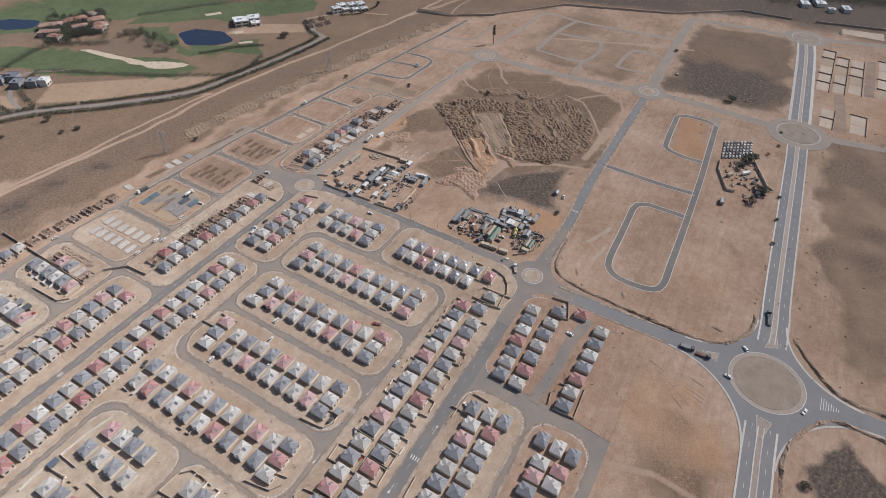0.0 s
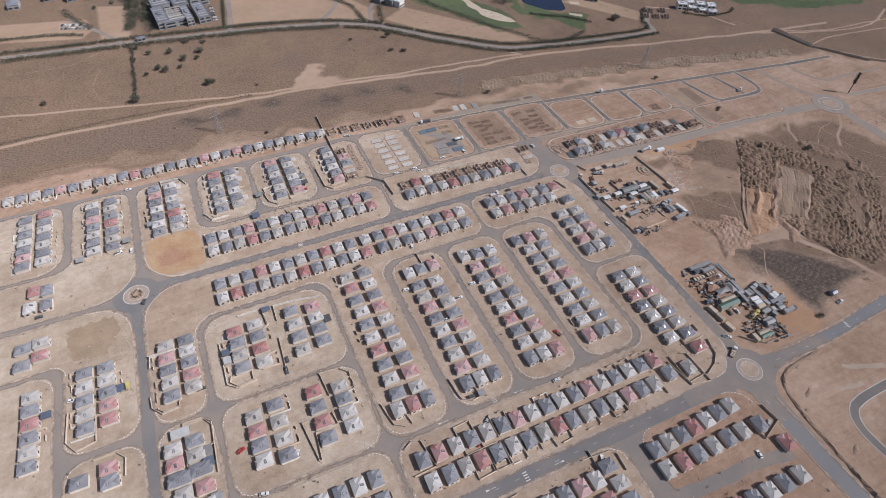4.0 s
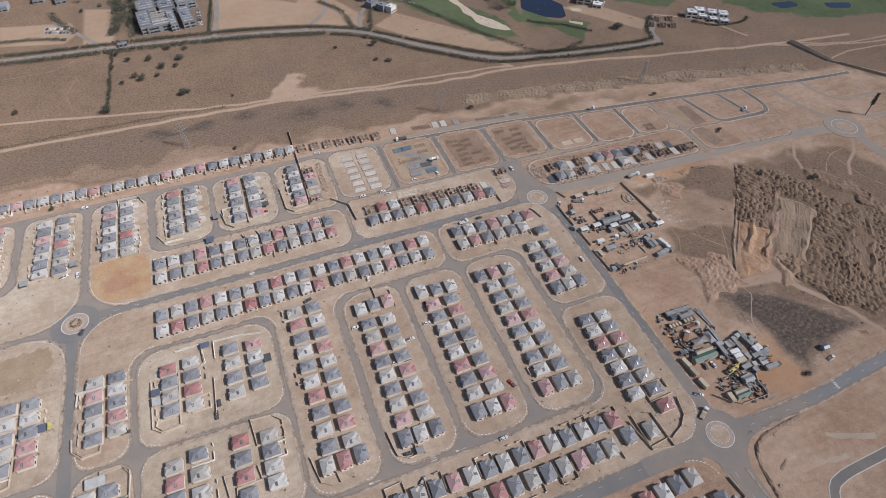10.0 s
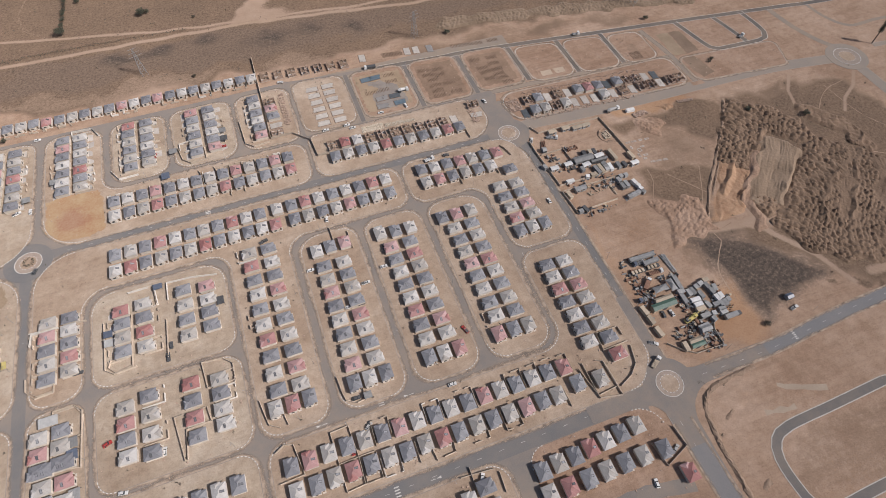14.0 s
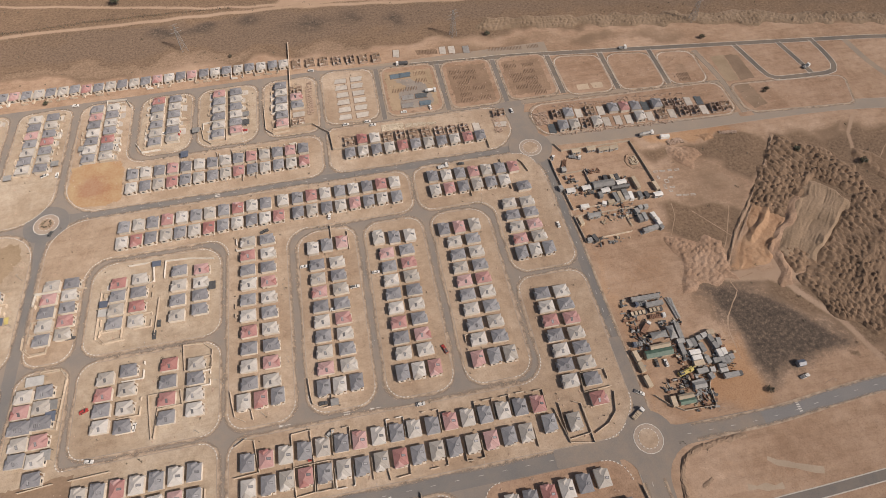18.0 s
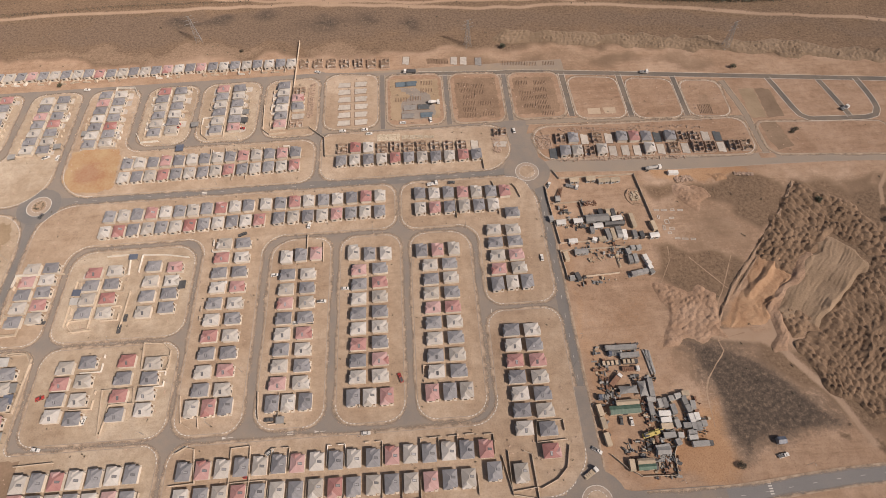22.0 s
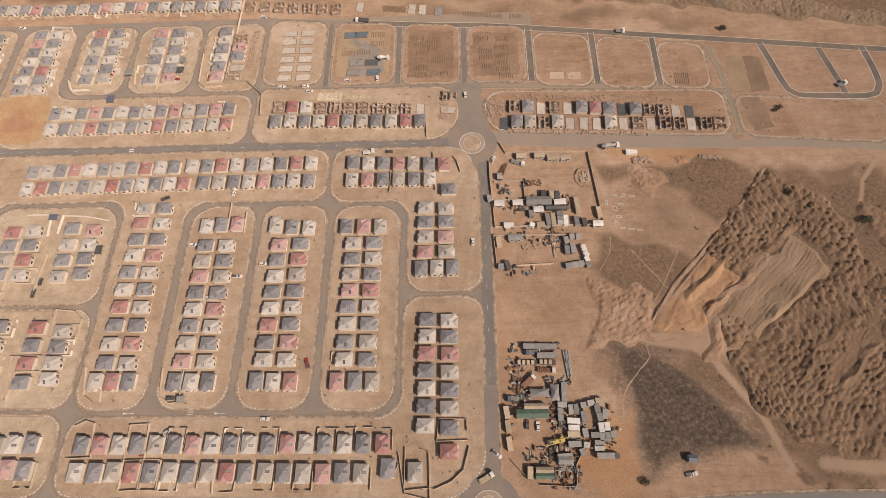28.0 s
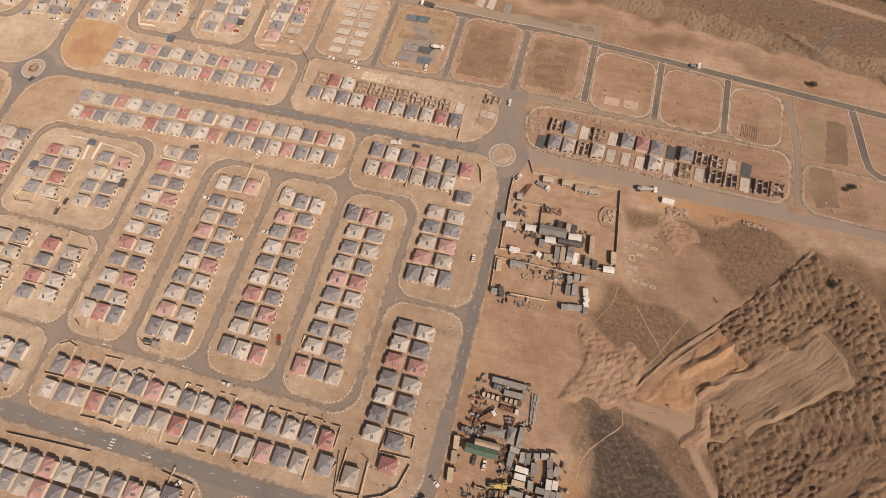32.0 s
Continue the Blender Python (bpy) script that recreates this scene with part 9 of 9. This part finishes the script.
plot_walls(-331.6, 92.7, -331.6, 45.9, "W", 7, .6)
plot_walls(-320.2, 93.2, -320.2, 45.4, "E", 7, .6)
plot_walls(-291.0, 94.8, -291.0, 47.7, "W", 7, .7)
plot_walls(-279.8, 94.8, -279.8, 48.3, "E", 7, .6)
plot_walls(-249.1, 94.6, -249.1, 54.9, "W", 6, .6)
plot_walls(-237.4, 94.3, -237.4, 55.9, "E", 6, .6)
plot_walls(-206.9, 93.5, -206.9, 54.0, "W", 6, .8)
plot_walls(-195.0, 93.3, -195.0, 54.9, "E", 6, .8)
plot_walls(-163.7, 93.2, -163.7, 55.2, "W", 6, .6)
plot_walls(-372.9, 93.9, -372.9, 48.6, "W", 7, .5)
plot_walls(-361.4, 95.9, -361.4, 49.2, "E", 7, .5)
plot_walls(-385.0, 120.8, -160.4, 117.1, "S", 27, .6)
plot_walls(-260.6, 28.0, -151.1, 28.6, "N", 14, .6)
plot_walls(-339.1, -49.8, -339.1, -84.1, "W", 5, .6)
plot_walls(-328.0, -50.2, -328.0, -82.9, "E", 5, .6)
plot_walls(-364.4, -53.9, -364.4, -94.5, "E", 6, .6)
plot_walls(-297.5, -48.8, -297.5, -82.3, "W", 5, .5)
plot_walls(-286.3, -48.6, -286.3, -80.9, "E", 5, .4)
plot_walls(-248.2, -53.5, -248.2, -80.2, "E", 4, .5)
plot_walls(-260.1, -54.2, -260.1, -79.5, "W", 4, .5)
plot_walls(-249.1, -109.3, -249.1, -138.5, "E", 4, .5)
plot_walls(-214.8, -112.0, -214.8, -136.5, "E", 4, .4)
plot_walls(-189.1, -167.3, -47.0, -167.2, "N", 17, .35)
plot_walls(-188.7, -179.2, -56.2, -179.8, "S", 16, .3)
plot_walls(-265.9, -176.8, -213.3, -178.4, "S", 7, .5)
plot_walls(-148.8, -64.5, -148.8, -128.0, "W", 8, .12)
plot_walls(-67.9, -64.6, -67.9, -127.9, "W", 8, .12)
plot_walls(-188, -40.2, -188, -128.5, "W", 11, .2)


# ---- paved yards round the finished houses ----
M_YARD = surface("grey_yard_paving", (0.36, 0.325, 0.29), (0.48, 0.44, 0.40), 0.25, 3.0, vary=0.2, bump_s=0.15)


def paved_yards(x, y0, y1, n, face, share, seed):
    """Concrete paving before and beside houses in a column."""
    rng = random.Random(seed)
    for k in range(n):
        if rng.random() > share:
            continue
        y = y0 + (y1 - y0) * k / (n - 1)
        half = abs(y1 - y0) / (n - 1) / 2
        side = -1 if face == "W" else 1
        a, b = x + side * rng.uniform(3.2, 3.8), x + side * rng.uniform(5.6, 8.2)
        yard = [(a, y - half * rng.uniform(0.5, 0.98)), (b, y - half * rng.uniform(0.4, 0.98)), (b, y + half * rng.uniform(0.2, 0.95)), (a, y + half * rng.uniform(0.6, 0.98))]
        tagged(flat_shape("paved_yard", [Vector(p) for p in yard], 0.165, M_YARD, None, 0.06), "grey concrete paving before a house", "paving", "paved yards")


for _k, (_x, _y0, _y1, _n, _face, _share) in enumerate(((-331.6, 92.7, 45.9, 7, "W", .7), (-320.2, 93.2, 45.4, 7, "E", .6), (-291, 94.8, 47.7, 7, "W", .8), (-279.8, 94.8, 48.3, 7, "E", .8), (-249.1, 94.6, 54.9, 6, "W", .8), (-237.4, 94.3, 55.9, 6, "E", .7),
                                                      (-206.9, 93.5, 54, 6, "W", .9), (-195, 93.3, 54.9, 6, "E", .9), (-163.7, 93.2, 55.2, 6, "W", .6), (-297.5, -48.8, -82.3, 5, "W", .5), (-260.1, -54.2, -79.5, 4, "W", .6), (-372.9, 93.9, 48.6, 7, "W", .5), (-361.4, 95.9, 49.2, 7, "E", .5))):
    paved_yards(_x, _y0, _y1, _n, _face, _share, 200 + _k)

# ---- poles along the streets ----
def pole_template():
    base = new("street_lamp")
    bm = bmesh.new()
    tube(bm, (0, 0, 0), (0, 0, 7.0), 0.08, 7, 0.05)
    tube(bm, (0, 0, 6.9), (1.2, 0, 7.3), 0.04, 6)
    part("pole", bm, TINT["grey"], base)
    bm = bmesh.new()
    box(bm, 1.1, 1.6, -0.1, 0.1, 7.24, 7.34)
    part("lamp_head", bm, TINT["pale"], base)
    return tagged(base, "thin grey street lamp on the verge", "street lamp", "street lamps")


_pole = None
def lamp_at(_x, _y, _t):
    global _pole
    if _pole is None:
        _pole = pole_template()
        _pole.matrix_basis = pose(_x, _y, 0.1, 0, 0, _t)
    else:
        copy_thing(_pole, pose(_x, _y, 0.1, 0, 0, _t))


lamp_at(-181, -146, 90)
lamp_at(-107, -157, -90)
lamp_at(5.5, -94, 180)
lamp_at(-150, -4.5, 90)
lamp_at(-54, -87, 90)
lamp_at(-77, -63, 180)
lamp_at(-168, -76, 0)
lamp_at(-213, -148, -90)
lamp_at(-240, -4.6, 90)
lamp_at(-120, -4.4, 90)
lamp_at(-60, -4.6, 90)
lamp_at(-200, 7, -90)
lamp_at(-168, -120, 0)
lamp_at(-123.5, -70, 0)
lamp_at(-123.5, -120, 0)
lamp_at(-82.8, -100, 0)
lamp_at(-82.8, -60, 0)
lamp_at(-42, -130, 0)
lamp_at(-40, -60, 180)
lamp_at(2.0, -40, 0)
lamp_at(2.0, -130, 0)
lamp_at(-200.5, -70, 180)
lamp_at(-202, -125, 180)
lamp_at(-240, -98.5, 90)
lamp_at(-280, -60, 180)
lamp_at(-280, -130, 180)
lamp_at(-316, -40, 0)
lamp_at(-316, -70, 0)
lamp_at(-305, -60, 180)
lamp_at(-301, 40, 180)
lamp_at(-301, 70, 180)
lamp_at(-225, 70, 0)
lamp_at(-180, 70, 0)
lamp_at(-265, 70, 0)
lamp_at(-160, -157, -90)
lamp_at(-60, -158, -90)
lamp_at(-180, -191, 90)
lamp_at(-130, -191, 90)
lamp_at(-80, -191, 90)
lamp_at(-60, -200.5, -90)
lamp_at(-120, -200.5, -90)
lamp_at(-96, -220, 180)
lamp_at(-345.5, 70, 180)
lamp_at(-351, -70, 0)
lamp_at(-240, 42, -90)
lamp_at(-190, 42, -90)
lamp_at(-135, 30, 180)
lamp_at(8, -60, 180)
lamp_at(9, -115, 180)
lamp_at(7.5, -150, 180)
lamp_at(40, -188, -90)
lamp_at(100, -185, -90)
lamp_at(160, -184, -90)
lamp_at(220, -183, -90)
lamp_at(-45, -38, 90)
lamp_at(-100, -38.6, 90)
lamp_at(-145, -38, 90)

# ---- yards, lean-tos and scraps round the houses ----
def lean_to(x, y, w, l, turn, tint, label):
    base = new("lean_to")
    base.matrix_basis = pose(x, y, 0.13, 0, 0, turn)
    bm = bmesh.new()
    n = max(3, int(w / 0.5))
    v = [[bm.verts.new((-w / 2 + w * k / n, yy, zz + 0.03 * (k % 2))) for yy, zz in ((-l / 2, 2.2), (l / 2, 2.7))] for k in range(n + 1)]
    for a, b in zip(v, v[1:]):
        bm.faces.new((a[0], b[0], b[1], a[1]))
    lo = [[bm.verts.new(p.co - Vector((0, 0, 0.06))) for p in a] for a in v]
    for a, b in zip(lo, lo[1:]):
        bm.faces.new((a[1], b[1], b[0], a[0]))
    part("roof_sheet", bm, TINT[tint], base)
    for sx in (-1, 1):
        for sy, hh in ((-1, 2.2), (1, 2.7)):
            bm = bmesh.new()
            tube(bm, (sx * (w / 2 - .15), sy * (l / 2 - .15), 0), (sx * (w / 2 - .15), sy * (l / 2 - .15), hh), 0.06, 6)
            part("post", bm, TINT["dark"], base)
    return tagged(base, label, "lean-to", "lean-tos")


def lean_to_at(_x, _y, _w, _l, _t, _c):
    lean_to(_x, _y, _w, _l, _t, _c, {"blue": "blue", "grey": "grey", "pale": "pale", "dark": "dark", "yellow": "yellow"}[_c] + " sheet roof on posts beside a house")


lean_to_at(-228.5, 39, 5, 5, 0, "blue")
lean_to_at(-267, -66.5, 4.2, 4.4, 90, "blue")
lean_to_at(-267, -72, 4.6, 4.2, 90, "pale")
lean_to_at(-285, -120, 5, 5, 0, "grey")
lean_to_at(-285, -126, 5, 5, 0, "blue")
lean_to_at(-322, -66.5, 4.5, 4.5, 0, "blue")
lean_to_at(-318, -66.5, 2.2, 4.0, 0, "yellow")
lean_to_at(-357, -68, 5, 4, 0, "blue")
lean_to_at(-296, -105.5, 9, 5, 0, "pale")
lean_to_at(-284, -145, 5, 5, 0, "grey")
lean_to_at(-240, -45, 5, 3.4, 0, "blue")
lean_to_at(-222, 60, 5, 4, 0, "grey")
lean_to_at(-207, 118, 10, 3, -2, "dark")
lean_to_at(-340, 41, 5, 4, 0, "grey")
lean_to_at(-334, 52, 4, 4, 0, "dark")
lean_to_at(-296, 58, 5, 4, 0, "grey")
lean_to_at(-146, -146.5, 4, 3.4, 0, "grey")
lean_to_at(-208, -66, 4, 5, 0, "dark")
lean_to_at(-188.5, 61, 5, 4.5, 0, "dark")
lean_to_at(-188.5, 69, 5, 4, 0, "grey")
lean_to_at(-111.5, -50.5, 5, 6, 0, "pale")
lean_to_at(-312, 48, 5, 4, 0, "grey")

def within(x, y, poly):
    hit = False
    for (ax, ay), (bx, by) in zip(poly, poly[1:] + poly[:1]):
        if (ay > y) != (by > y) and x < (bx - ax) * (y - ay) / (by - ay) + ax:
            hit = not hit
    return hit


_sr = random.Random(21)
_bm = bmesh.new()
for _name, _c in BLOCKS.items():
    _xs, _ys = [p[0] for p in _c], [p[1] for p in _c]
    _area = (max(_xs) - min(_xs)) * (max(_ys) - min(_ys))
    for _k in range(int(_area / 60)):
        _x, _y, _s = _sr.uniform(min(_xs) + 2, max(_xs) - 2), _sr.uniform(min(_ys) + 2, max(_ys) - 2), _sr.uniform(0.12, 0.5)
        if not within(_x, _y, [p[:2] for p in _c]) or (_name == "east_block_h" and _k % 3):
            continue
        box(_bm, -_s, _s, -_s * 0.6, _s * 0.6, 0, _s * 0.8, pose(_x, _y, 0.1, _sr.uniform(-25, 25), _sr.uniform(-25, 25), _sr.uniform(0, 180)))
tagged(part("scattered_rubble", _bm, M_BRICK), "loose bricks and scraps scattered over the sand", "rubble", kind="stuff")
_v, _f = [], []
for _k in range(1500):
    _x, _y = _sr.uniform(-420, 330), _sr.uniform(-430, 340)
    if (-420 < _x < 8 and -275 < _y < 132) or (8 < _x < 75 and -192 < _y < 50) or (8 < _x < 340 and -22 < _y < 112):
        continue
    if 0 < _x < 300 and -325 < _y < -186 and _sr.random() < 0.85:
        continue
    if _y > 130 or (_y < -196 and _x > 0) or _x > 60:
        _r = _sr.uniform(0.35, 1.1)
        for _j in range(14):
            leaf_quad(_v, _f, Vector((_x + _sr.gauss(0, _r * .6), _y + _sr.gauss(0, _r * .6), abs(_sr.gauss(0, _r * .5)))), 0.3, _sr)
tagged(link_mesh("veld_scrub", _v, _f, M_LEAF_DRY), "scattered low dry shrubs in the veld", "shrubs", kind="stuff")

# saplings and weeds along the plots
_v, _f = [], []
for _name, _c in BLOCKS.items():
    _poly = [p[:2] for p in _c]
    _xs, _ys = [p[0] for p in _c], [p[1] for p in _c]
    for _k in range(int((max(_xs) - min(_xs)) * (max(_ys) - min(_ys)) / 330)):
        _x, _y = _sr.uniform(min(_xs) + 1, max(_xs) - 1), _sr.uniform(min(_ys) + 1, max(_ys) - 1)
        if not within(_x, _y, _poly):
            continue
        _r = _sr.uniform(0.3, 0.75)
        for _j in range(16):
            leaf_quad(_v, _f, Vector((_x + _sr.gauss(0, _r * .5), _y + _sr.gauss(0, _r * .5), 0.15 + abs(_sr.gauss(0.4, _r * .7)))), 0.22, _sr)
tagged(link_mesh("plot_shrubs", _v, _f, M_LEAF_DRY), "small saplings and weeds on the sandy plots", "shrubs", kind="stuff")
